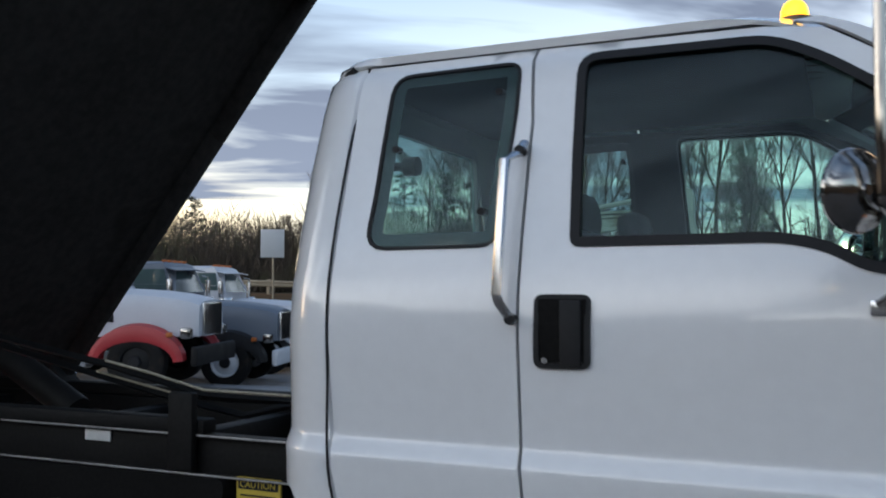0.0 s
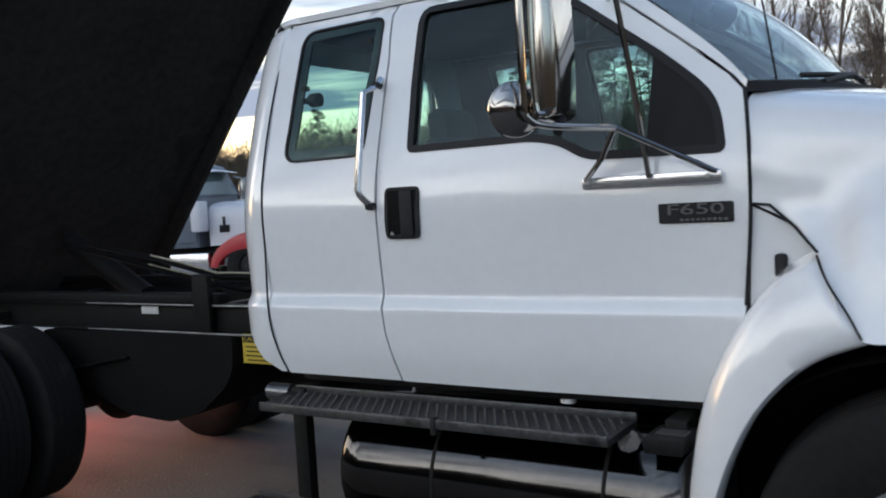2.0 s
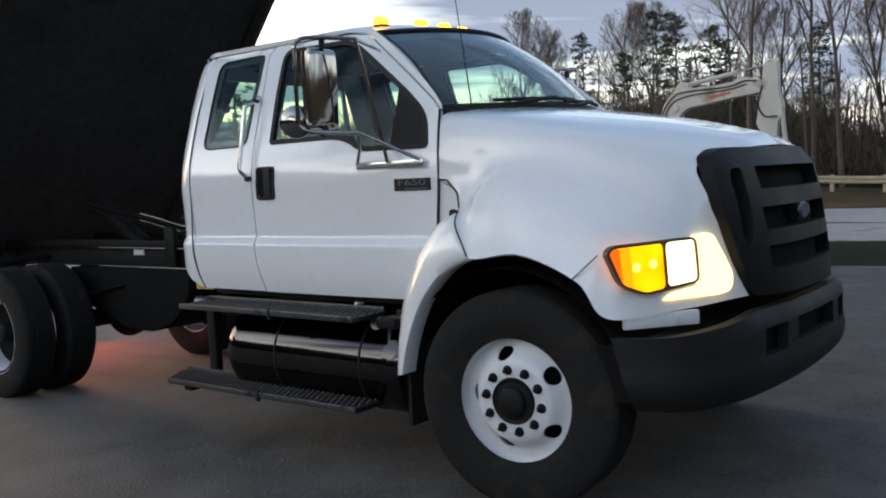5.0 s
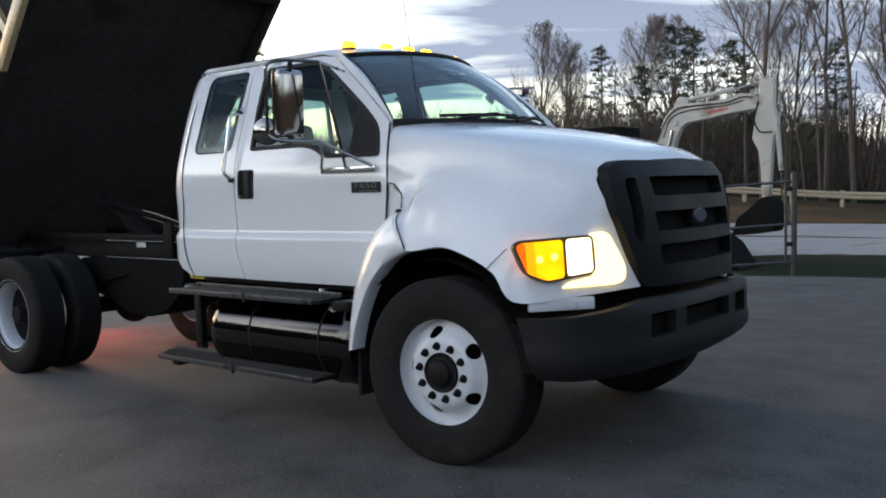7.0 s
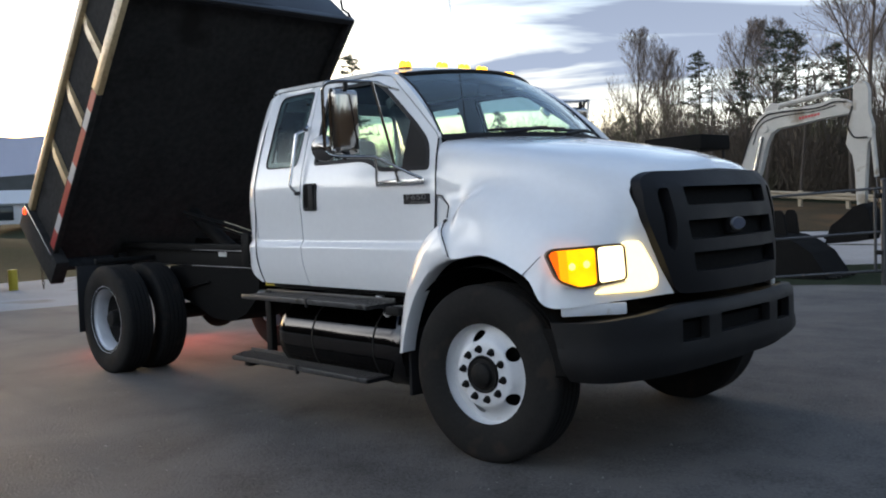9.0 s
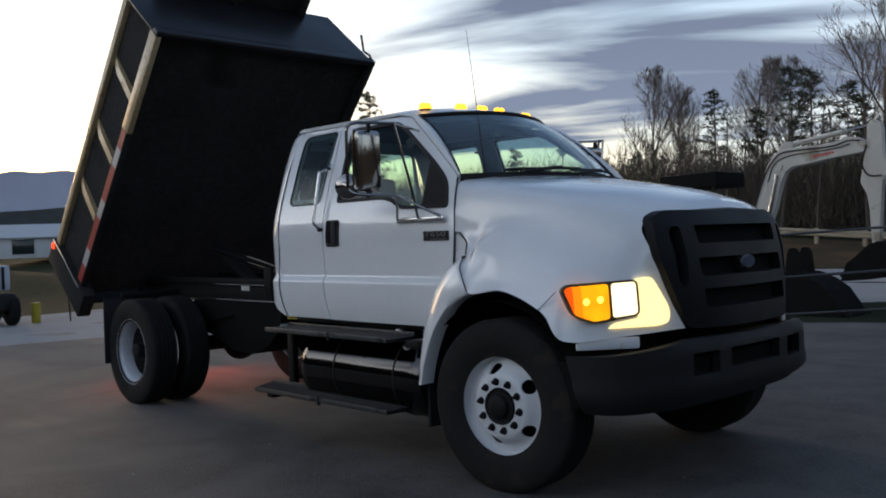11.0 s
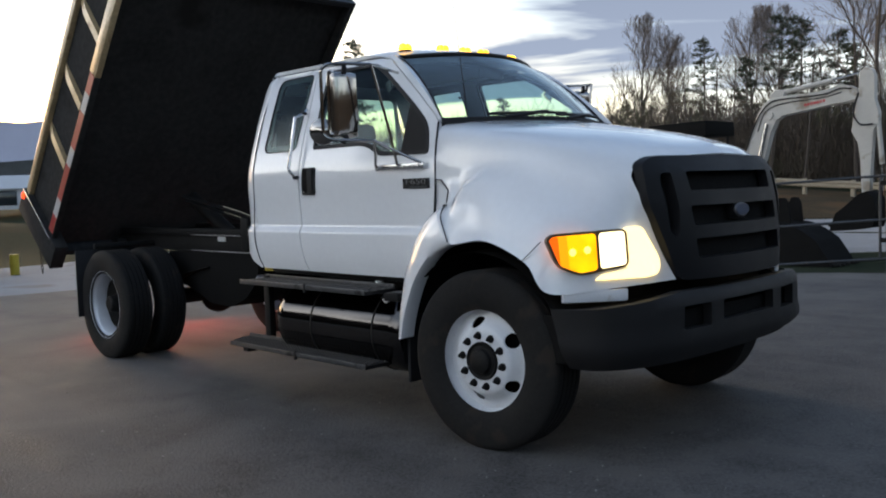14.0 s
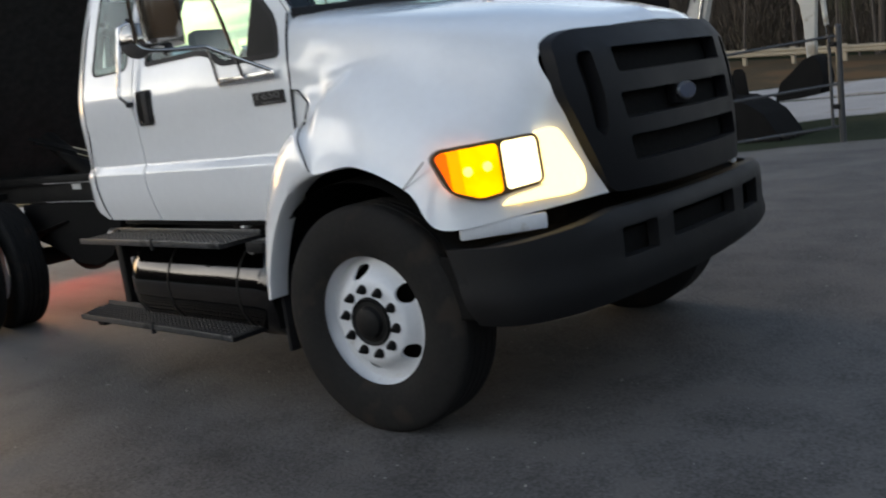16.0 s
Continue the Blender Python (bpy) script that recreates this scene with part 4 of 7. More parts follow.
for sign, label in ((-1, "white moulded hood half with flared fender"), (1, "white moulded hood half with flared fender")):
    net = [[(x, sign * y, z) for x, y, z in row] for row in NET]
    bm = B()
    mesh = patch(net, 9, 12)
    for _ in range(24):  # a moulding has no ripples
        eased = [list(line) for line in mesh]
        for i in range(1, len(mesh) - 1):
            for j in range(1, len(mesh[0]) - 1):
                eased[i][j] = mesh[i][j] * 0.4 + (mesh[i - 1][j] + mesh[i + 1][j] + mesh[i][j - 1] + mesh[i][j + 1]) * 0.15
        mesh = eased
    for line in mesh:
        for p in line:
            p.y += sign * flare_crest(p.x, p.z)
    grid_faces(bm, mesh)
    thicken(bm, 0.014, (0.3, sign, 1))
    bmesh.ops.recalc_face_normals(bm, faces=bm.faces)
    hood = part("hood", bm, WHITE, truck, label, 60)
    # rear extension of the fender, behind a seam
    out = smooth_line([(-0.646, 0.55, 0), (-0.628, 0.73, 0), (-0.595, 0.90, 0), (-0.543, 1.045, 0), (-0.46, 1.19, 0), (-0.375, 1.285, 0), (-0.281, 1.337, 0)], 5)
    lip = smooth_line([(-0.564, 0.57, 0), (-0.538, 0.68, 0), (-0.494, 0.803, 0), (-0.431, 0.924, 0), (-0.353, 1.021, 0), (-0.265, 1.093, 0), (-0.150, 1.141, 0)], 5)
    rows = []
    for p, q in zip(out, lip):
        at = lambda f, y: Vector((p.x + (q.x - p.x) * f, sign * y, p.y + (q.y - p.y) * f))
        rows.append([at(-0.1, 0.94), at(-0.02, 1.04), at(0.02, 1.10), at(0.15, 1.135), at(0.45, 1.16), at(0.8, 1.178), at(1.0, 1.18), at(1.06, 1.16), at(1.04, 1.08)])
    rows.append([q + Vector((0.03, -sign * 0.05, 0.01)) for q in rows[-1]])  # tongue below the hood's edge
    bm = B()
    grid_faces(bm, rows)
    bmesh.ops.recalc_face_normals(bm, faces=bm.faces)
    part("fender_extension", bm, WHITE, truck, "", 60)
    # fixed cowl side below the hood, with the rubber latch
    cs = [Vector(p) for p in [(-0.463, 1.49), (-0.345, 1.425), (-0.25, 1.365), (-0.25, 1.15), (-0.48, 1.15)]]
    part("cowl_side", panel(B(), cs, [], lambda x, z: (x, sign * 0.942, z), (0, -sign * 0.02, 0), 0.08), WHITE, truck)
    bm = B()
    tube(bm, [(-0.462, sign * 0.956, 1.497), (-0.41, sign * 0.958, 1.492), (-0.345, sign * 0.966, 1.43), (-0.268, sign * 1.06, 1.362)], 0.0042, 6)
    tube(bm, [(-0.268, sign * 1.066, 1.352), (-0.246, sign * 1.122, 1.316), (-0.222, sign * 1.156, 1.277), (-0.18, sign * 1.176, 1.212), (-0.147, sign * 1.184, 1.147)], 0.0036, 6, 5)
    tube(bm, [(-0.482, sign * 0.892, 1.838), (-0.466, sign * 0.940, 1.67), (-0.466, sign * 0.953, 1.45), (-0.486, sign * 0.957, 1.2)], 0.006, 6, 5)
    part("hood_seam", bm, SEAL, hood)
    bm = box(B(), (-0.385, sign * 0.952, 1.30), (0.035, 0.03, 0.10), 0.01)
    box(bm, (-0.392, sign * 0.955, 1.235), (0.06, 0.02, 0.035), 0.006)
    part("hood_latch", bm, SEAL, truck, "black rubber hood latch")
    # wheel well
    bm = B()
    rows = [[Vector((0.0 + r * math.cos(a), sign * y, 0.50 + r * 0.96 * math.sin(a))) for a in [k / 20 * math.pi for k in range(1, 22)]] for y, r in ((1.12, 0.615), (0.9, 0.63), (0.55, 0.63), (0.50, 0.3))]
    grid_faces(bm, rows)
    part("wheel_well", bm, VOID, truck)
    # splash guard behind the wheel
    bm = box(B(), (-0.60, sign * 0.92, 0.50), (0.025, 0.34, 0.42), 0.006)
    if sign < 0:
        part("splash_guard", bm, SEAL, truck)
    # pale bracket under the headlamp
    bm = box(B(), (0.672, sign * 0.96, 0.877), (0.34, 0.03, 0.062), 0.008, Euler((0, 0, -sign * radians(51))).to_matrix())
    part("lamp_bracket", bm, RIMWHITE, truck, "pale filler plate under the headlamp")
    # fine seam between the flare and the headlamp
    bm = B()
    tube(bm, [(0.385, sign * 1.181, 1.062), (0.44, sign * 1.172, 1.11), (0.497, sign * 1.165, 1.16)], 0.0028, 5)
    part("lamp_seam", bm, SEALGREY, hood)
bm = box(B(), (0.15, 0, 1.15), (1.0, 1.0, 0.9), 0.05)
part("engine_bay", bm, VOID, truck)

# headlamps: black bezel, amber turn lens, clear lens, white bowl beside it
for sign in (-1, 1):
    a, b = Vector((0.515, sign * 1.160)), Vector((0.735, sign * 0.762))
    span = (b - a).length
    nrm = Vector((b.y - a.y, a.x - b.x)).normalized() * (1 if sign < 0 else -1)
    if nrm.x < 0:
        nrm = -nrm

    def lamp_fn(out):
        def fn(s, z):
            p = a.lerp(b, s / span) + nrm * (out + 0.022 + 0.02 * math.sin(math.pi * min(max(s / 0.66, 0), 1)) + 0.036 * max(0.0, s / 0.65) ** 2)
            return (p.x - 0.06 * (z - 1.1), p.y, z)

        return fn

    frame_line = rounded([(-0.005, 1.17), (0.03, 1.198), (span * 0.62, 1.207), (span - 0.03, 1.212), (span - 0.028, 1.022), (span * 0.58, 1.00), (0.16, 0.985), (0.05, 1.03)], [0.045, 0.045, 0.03, 0.035, 0.035, 0.03, 0.05, 0.05])
    split = span * 0.585
    amber = rounded([(0.012, 1.168), (0.035, 1.185), (split - 0.006, 1.195), (split - 0.006, 1.010), (0.165, 0.998), (0.062, 1.038)], 0.022)
    white = rounded([(split + 0.006, 1.196), (span - 0.040, 1.201), (span - 0.038, 1.030), (split + 0.006, 1.014)], 0.022)
    hl = part("headlamp", panel(B(), frame_line, [amber, white], lamp_fn(0.018), (-0.03 * nrm.x, -0.03 * nrm.y, 0), 0.05), BRONZE, truck, "lit headlamp with an amber turn lens in a dark frame")
    outer = rounded([(0.012, 1.166), (0.035, 1.183), (0.062, 1.185), (0.066, 1.036)], 0.012)
    part("side_lens", panel(B(), outer, [], lamp_fn(0.0135), (-0.006 * nrm.x, -0.006 * nrm.y, 0), 0.04), AMBERSIDE, hl, "deep orange side lens")
    outer = rounded([(0.063, 1.185), (0.108, 1.187), (0.112, 1.019), (0.068, 1.035)], 0.003)
    part("side_lens", panel(B(), outer, [], lamp_fn(0.0125), (-0.006 * nrm.x, -0.006 * nrm.y, 0), 0.04), AMBERMID, hl, "orange inner part of the side lens")
    part("turn_lens", panel(B(), inset(amber, -0.004), [], lamp_fn(0.010), (-0.02 * nrm.x, -0.02 * nrm.y, 0), 0.04), AMBER, hl, "glowing amber turn lens")
    for s_at, z_at in ((0.135, 1.103), (0.212, 1.112)):
        bm = B()
        q = Vector(lamp_fn(0.0105)(s_at, z_at))
        revolve(bm, [(0.0, 0.006), (0.012, 0.005), (0.019, 0.0)], q, (nrm.x, nrm.y, 0.02), 16)
        part("bulb", bm, BULB, hl, "bright bulb behind the amber lens")
    # lamplight on the white bowl is set as its own emission
    bowl = rounded([(span - 0.035, 1.214), (0.512, 1.224), (0.605, 1.045), (0.592, 0.975), (0.53, 0.960), (0.245, 0.958), (0.28, 0.985), (span - 0.035, 1.006)], [0.005, 0.035, 0.05, 0.03, 0.05, 0.005, 0.02, 0.005])
    part("lamp_bowl", panel(B(), bowl, [], lamp_fn(0.012), (-0.03 * nrm.x, -0.03 * nrm.y, 0), 0.04), LAMPBOWL, hl, "white bowl beside the lens, given the lamp's warm glow")
    part("clear_lamp", panel(B(), inset(white, -0.004), [], lamp_fn(0.010), (-0.02 * nrm.x, -0.02 * nrm.y, 0), 0.04), LAMPWHITE, hl, "bright lit headlamp lens")

# grille: bowed grey moulding with three wide slots and a slot at each side
def grille_fn(out=0.0):
    def fn(y, z):
        k = (z - 0.93) / 0.62
        wide = 0.565 + 0.16 * min(max((z - 0.93) / 0.415, 0.0), 1.0)
        bow = 0.115 * (1 - min(1.0, abs(y) / wide) ** 3)
        edge = 0.885 - 0.122 * max(0.0, k) ** 1.3
        return (edge + bow + out - 0.05 * max(0.0, k - 0.9) * 6, y, z)

    return fn


gl = rounded([(-0.565, 0.93), (0.565, 0.93), (0.63, 1.10), (0.725, 1.345), (0.71, 1.53), (0.60, 1.578), (-0.60, 1.578), (-0.71, 1.53), (-0.725, 1.345), (-0.63, 1.10)], 0.05)
slots = [rounded([(-w, z0), (w, z0), (w + 0.01, z1), (-w - 0.01, z1)], 0.02) for w, z0, z1 in ((0.44, 1.390, 1.492), (0.455, 1.210, 1.312), (0.45, 1.040, 1.142))]
sides = [rounded([(s * 0.575, 1.15), (s * 0.612, 1.19), (s * 0.635, 1.44), (s * 0.62, 1.485), (s * 0.555, 1.490), (s * 0.545, 1.30), (s * 0.553, 1.18)], 0.02) for s in (-1, 1)]
grille = part("grille", panel(B(), gl, [*slots, *sides], grille_fn(0.03), (-0.06, 0, 0), 0.045), GRILLE, truck, "dark grey plastic grille with three slots", 45)
# black sheet that gives the slots their deep shade
part("grille_shade_back", panel(B(), inset(gl, 0.05), [], grille_fn(-0.035), (-0.01, 0, 0), 0.1), VOID, grille)
bm = B()
e = Vector(grille_fn(0.03)(0, 1.275))
rows = [[e + Vector((h, 0.082 * r * math.cos(k * math.tau / 28), 0.038 * r * math.sin(k * math.tau / 28))) for k in range(28)] for h, r in ((-0.004, 1.0), (0.003, 1.0), (0.007, 0.93), (0.008, 0.0))]
grid_faces(bm, rows, close_v=True)
emblem = part("emblem", bm, BADGEGREY, grille, "plain oval metal emblem with a dull blue field")
bm = B()
rows = [[e + Vector((h, 0.070 * r * math.cos(k * math.tau / 28), 0.030 * r * math.sin(k * math.tau / 28))) for k in range(28)] for h, r in ((0.002, 1.0), (0.0095, 1.0), (0.0105, 0.0))]
grid_faces(bm, rows, close_v=True)
part("emblem_field", bm, EMBLEM, emblem)
bm = box(B(), tuple(e + Vector((-0.035, 0, 0))), (0.05, 0.13, 0.10), 0.01)
part("emblem_mount", bm, GRILLE, grille)

# bumper
plan = smooth_line([(0.50, -1.145, 0), (0.66, -1.135, 0), (0.83, -1.06, 0), (0.97, -0.80, 0), (1.03, -0.40, 0), (1.045, 0, 0), (1.03, 0.40, 0), (0.955, 0.74, 0), (0.81, 0.95, 0), (0.66, 1.06, 0), (0.50, 1.10, 0)], 5)
bm = B()
lengths = [0.0]
for p, q in zip(plan, plan[1:]):
    lengths.append(lengths[-1] + (q - p).length)
total = lengths[-1]


def bumper_fn(out=0.0):
    def fn(s, z):
        s = min(max(s, 0.0), total)
        k = min(int(np.searchsorted(lengths, s, side="right")) - 1, len(plan) - 2)
        f = (s - lengths[k]) / (lengths[k + 1] - lengths[k])
        p, d = plan[k].lerp(plan[k + 1], f), (plan[k + 1] - plan[k]).normalized()
        nx, ny = d.y, -d.x
        o = out - 0.03 * max(0.0, (z - 0.825) / 0.05) ** 2 - 0.06 * max(0.0, (0.62 - z) / 0.12) ** 1.5
        o += 0.010 * soft((0.69 - z) / 0.03)
        return (p.x + nx * o, p.y + ny * o, z)

    return fn


mid = total / 2
low = [Vector(p) for p in [(0.08, 0.820), (0.30, 0.832), (0.55, 0.855), (mid - 0.6, 0.882), (mid + 0.6, 0.882), (total - 0.45, 0.865), (total - 0.06, 0.835), (total - 0.06, 0.70), (total - 0.12, 0.665), (total - 0.42, 0.635), (total - 0.85, 0.585), (mid, 0.545), (0.42, 0.522), (0.17, 0.520)]]
hooks = [rounded([(mid + s * 0.61, 0.812), (mid + s * 0.385, 0.812), (mid + s * 0.385, 0.692), (mid + s * 0.61, 0.692)], 0.012) for s in (-1, 1)]
duct = rounded([(mid - 0.275, 0.815), (mid + 0.275, 0.815), (mid + 0.275, 0.708), (mid - 0.275, 0.708)], 0.012)
bumper = part("bumper", panel(B(), low, [*hooks, duct], bumper_fn(), (-0.05, 0, 0), 0.05), PLASTIC, truck, "dark grey moulded front bumper", 40)
bm = B()
grid_faces(bm, [[Vector((p.x - 0.035, p.y * 0.97, 0.818)) for p in plan], [Vector((0.66, p.y * 0.96, 0.822)) for p in plan], [Vector((0.64, p.y * 0.96, 0.55)) for p in plan], [Vector((p.x - 0.07, p.y * 0.95, 0.53)) for p in plan], [Vector((p.x - 0.06, p.y * 0.955, 0.78)) for p in plan]])
part("bumper_core", bm, VOID, bumper)

# mirrors on tubular brackets
for sign in (-1, 1):
    mr = B()
    reach = 1.0 if sign < 0 else 0.72  # the far mirror is swung in
    T = lambda *ps: [(x, sign * (0.80 + (y - 0.80) * (reach if y > 1.0 else 1.0)), z) for x, y, z in ps]
    tube(mr, T((-0.784, 1.145, 2.192), (-0.88, 1.27, 2.20), (-0.935, 1.355, 2.195), (-0.957, 1.382, 2.165), (-0.96, 1.385, 2.11), (-0.96, 1.385, 1.83), (-0.955, 1.375, 1.775), (-0.92, 1.31, 1.752), (-0.80, 1.13, 1.742)), 0.0105, 10, 5)
    tube(mr, T((-0.925, 1.335, 2.155), (-0.945, 1.345, 2.12), (-0.945, 1.345, 1.82), (-0.925, 1.33, 1.785)), 0.009, 8, 4)
    tube(mr, T((-0.80, 1.13, 1.742), (-0.87, 1.06, 1.66), (-0.96, 0.988, 1.592)), 0.009, 8)
    tube(mr, T((-0.80, 1.13, 1.742), (-0.545, 0.968, 1.592)), 0.009, 8)
    tube(mr, T((-0.784, 1.145, 2.192), (-0.765, 1.05, 1.85), (-0.752, 0.990, 1.592)), 0.009, 8)
    tube(mr, T((-0.784, 1.145, 2.192), (-0.85, 0.99, 2.188), (-0.93, 0.80, 2.18)), 0.009, 8)
    mirror = part("side_mirror", mr, CHROME, truck, "chrome towing mirror on tubular brackets")
    bm = box(B(), (-0.757, sign * 0.974, 1.583), (0.44, 0.012, 0.036), 0.004)
    bar = part("mounting_bar", bm, STEEL, mirror, "polished mounting bar on the door")
    for x in (-0.94, -0.752, -0.575):
        bm = B()
        rod(bm, (x, sign * 0.978, 1.585), (x, sign * 0.988, 1.585), 0.010, 0.008, 8)
        part("bolt", bm, STEEL, bar)
    # head: a pressed shell with a bevelled edge and a slightly crowned back
    c = Vector((-0.925, sign * (0.80 + 0.445 * reach), 1.962))
    shell_line = rounded([(-0.096, -0.195), (0.096, -0.195), (0.096, 0.195), (-0.096, 0.195)], 0.032, 6)

    def shell_fn(u, v):
        edge = min(0.096 - abs(u), 0.195 - abs(v))
        return (c.x + 0.026 * soft(edge / 0.018) + 0.006 * (1 - (v / 0.195) ** 2) - 0.5 * u * u, c.y + u, c.z + v)

    part("mirror_head", panel(B(), shell_line, [], shell_fn, (-0.03, 0, 0), 0.015), CHROME, mirror, "chrome mirror back with bevelled edges", 50)
    bm = box(B(), tuple(c + Vector((-0.032, 0, 0))), (0.004, 0.17, 0.36), 0.0015)
    part("mirror_glass", bm, MIRROR, mirror)
    for dz, dy in ((0.205, 0.0), (-0.200, 0.03)):
        bm = B()
        rod(bm, tuple(c + Vector((0.01, 0, dz * 0.93))), tuple(c + Vector((0.012, sign * dy, dz * 1.14))), 0.017, 0.014, 10)
        part("swivel", bm, SEAL, mirror)
    face, at = (-0.72, sign * -0.69, 0.02), (-1.005, sign * (0.80 + 0.552 * reach), 1.806)
    bm = B()
    revolve(bm, [(0.0, -0.030), (0.010, -0.030), (0.012, -0.026), (0.045, -0.021), (0.066, -0.012), (0.074, -0.005), (0.079, -0.004), (0.081, 0.002), (0.078, 0.008)], at, face, 36)
    sp = part("spot_mirror", bm, CHROME, mirror, "round chrome convex mirror")
    bm = B()
    revolve(bm, [(0.076, 0.005), (0.06, 0.014), (0.03, 0.020), (0.0, 0.022)], at, face, 28)
    part("spot_glass", bm, MIRROR, sp)


# ---- wheels ----
def tyre_mesh(width, r=R_WHEEL, rim=0.300):
    w = width / 2
    prof = [(rim - 0.02, -w * 0.80), (rim, -w * 0.86), (rim + 0.02, -w * 0.93), (rim + 0.07, -w * 1.0), (rim + 0.11, -w * 0.99), (r - 0.045, -w * 0.95), (r - 0.02, -w * 0.90), (r - 0.004, -w * 0.80)]
    tread = []
    for k in range(5):
        z0 = -w * 0.78 + k * (w * 1.56 / 5)
        z1 = z0 + w * 1.56 / 5
        tread += [(r, z0 + 0.003), (r, z1 - 0.008)]
        if k < 4:
            tread += [(r - 0.006, z1 - 0.006), (r - 0.006, z1 + 0.001)]
    return prof + tread + [(a, -b) for a, b in prof[::-1]]


def wheel(x, sign, center_y, dished, r, steer, label):
    """A disc wheel. dished: the outer wheel of a pair, with its disc deep inside; otherwise the disc stands forward."""
    h = Vector((x, sign * center_y, r))
    turned = radians(steer)
    ax = (-sign * math.sin(turned), sign * math.cos(turned), 0)
    holder = part("wheel", revolve(B(), tyre_mesh(0.255, r), h, ax, 72), RUBBER, truck, label)
    f = 0.108 if dished else 0.078
    paint = RIMSILVER if dished else RIMWHITE
    face = -0.055 if dished else 0.075
    bm = B()
    revolve(bm, [(0.278, -0.10), (0.274, face - 0.03), (0.268, face if dished else 0.0), (0.268, f - 0.045), (0.274, f - 0.030), (0.288, f - 0.020), (0.295, f - 0.006), (0.302, f + 0.004), (0.308, f + 0.003), (0.310, f - 0.006), (0.304, f - 0.014)], h, ax, 64)
    rim = part("rim", bm, paint, holder)
    # the disc, with oval hand holes
    a, u, v = Vector(ax), Vector((math.cos(turned), math.sin(turned), 0)), Vector((0, 0, 1))
    outline = [Vector((0.275 * math.cos(k * math.tau / 48), 0.275 * math.sin(k * math.tau / 48))) for k in range(48)]
    middle = [Vector((0.100 * math.cos(k * math.tau / 24), 0.100 * math.sin(k * math.tau / 24))) for k in range(24)]
    holes = []
    for k in range(5):
        ang = k * math.tau / 5 + radians(34)
        cc = Vector((0.213 * math.cos(ang), 0.213 * math.sin(ang)))
        t = Vector((-math.sin(ang), math.cos(ang)))
        rr = Vector((math.cos(ang), math.sin(ang)))
        holes.append([cc + t * (0.043 * math.cos(j * math.tau / 16)) + rr * (0.029 * math.sin(j * math.tau / 16)) for j in range(16)])

    def disc(s, q):
        r = math.hypot(s, q)
        if dished:
            d = face - 0.02 - 0.03 * max(0.0, min(1.0, (0.225 - r) / 0.06))
        else:
            k = max(0.0, min(1.0, (r - 0.178) / 0.06))
            d = 0.110 - 0.066 * (k * k * (3 - 2 * k))
        return h + a * d + u * s + v * q

    part("disc", panel(B(), outline, [middle, *holes], disc, tuple(a * -0.012), 0.024), paint, holder, "", 50)
    base = -0.10 if dished else 0.09
    bm = B()
    if dished:
        revolve(bm, [(0.0, 0.075), (0.06, 0.072), (0.072, 0.06), (0.085, -0.02), (0.105, -0.04), (0.105, -0.12)], h, ax, 24)
    else:
        revolve(bm, [(0.0, 0.148), (0.05, 0.147), (0.064, 0.138), (0.070, 0.118), (0.088, 0.116), (0.102, 0.125), (0.107, 0.11), (0.107, 0.02)], h, ax, 28)
    part("hub", bm, BLACK, holder, "black wheel hub")
    for k in range(10):
        ang = k * math.tau / 10 + radians(28)
        c = h + u * (0.140 * math.cos(ang)) + v * (0.140 * math.sin(ang))
        bm = B()
        d0 = -0.09 if dished else 0.103
        rod(bm, c + a * d0, c + a * (d0 + 0.010), 0.0235, 0.0225, 12)
        rod(bm, c + a * (d0 + 0.008), c + a * (d0 + 0.030), 0.0175, 0.015, 6)
        rod(bm, c + a * (d0 + 0.028), c + a * (d0 + 0.042), 0.010, 0.008, 8)
        part("lug_nut", bm, BLACK, holder)
    bm = B()
    rod(bm, h + a * -0.11, h + a * -0.02, 0.245, seg=24)
    part("brake_drum", bm, VOID, holder)
    return holder


for sign in (-1, 1):
    wheel(0.025, sign, 1.012, False, 0.497, 4.0, "front wheel, white steel disc and black tyre")
    wheel(-4.585, sign, 1.062, True, R_WHEEL, 0.0, "outer rear wheel, silver dished disc and black tyre")
    inner = part("inner_wheel", revolve(B(), tyre_mesh(0.255), (-4.585, sign * 0.735, R_WHEEL), (0, 1, 0), 64), RUBBER, truck, "inner rear tyre of the dual pair")
    part("rim", revolve(B(), [(0.275, -0.1), (0.275, 0.1), (0.29, 0.105), (0.29, -0.105), (0.275, -0.1)], (-4.585, sign * 0.735, R_WHEEL), (0, 1, 0), 32), RIMSILVER, inner)

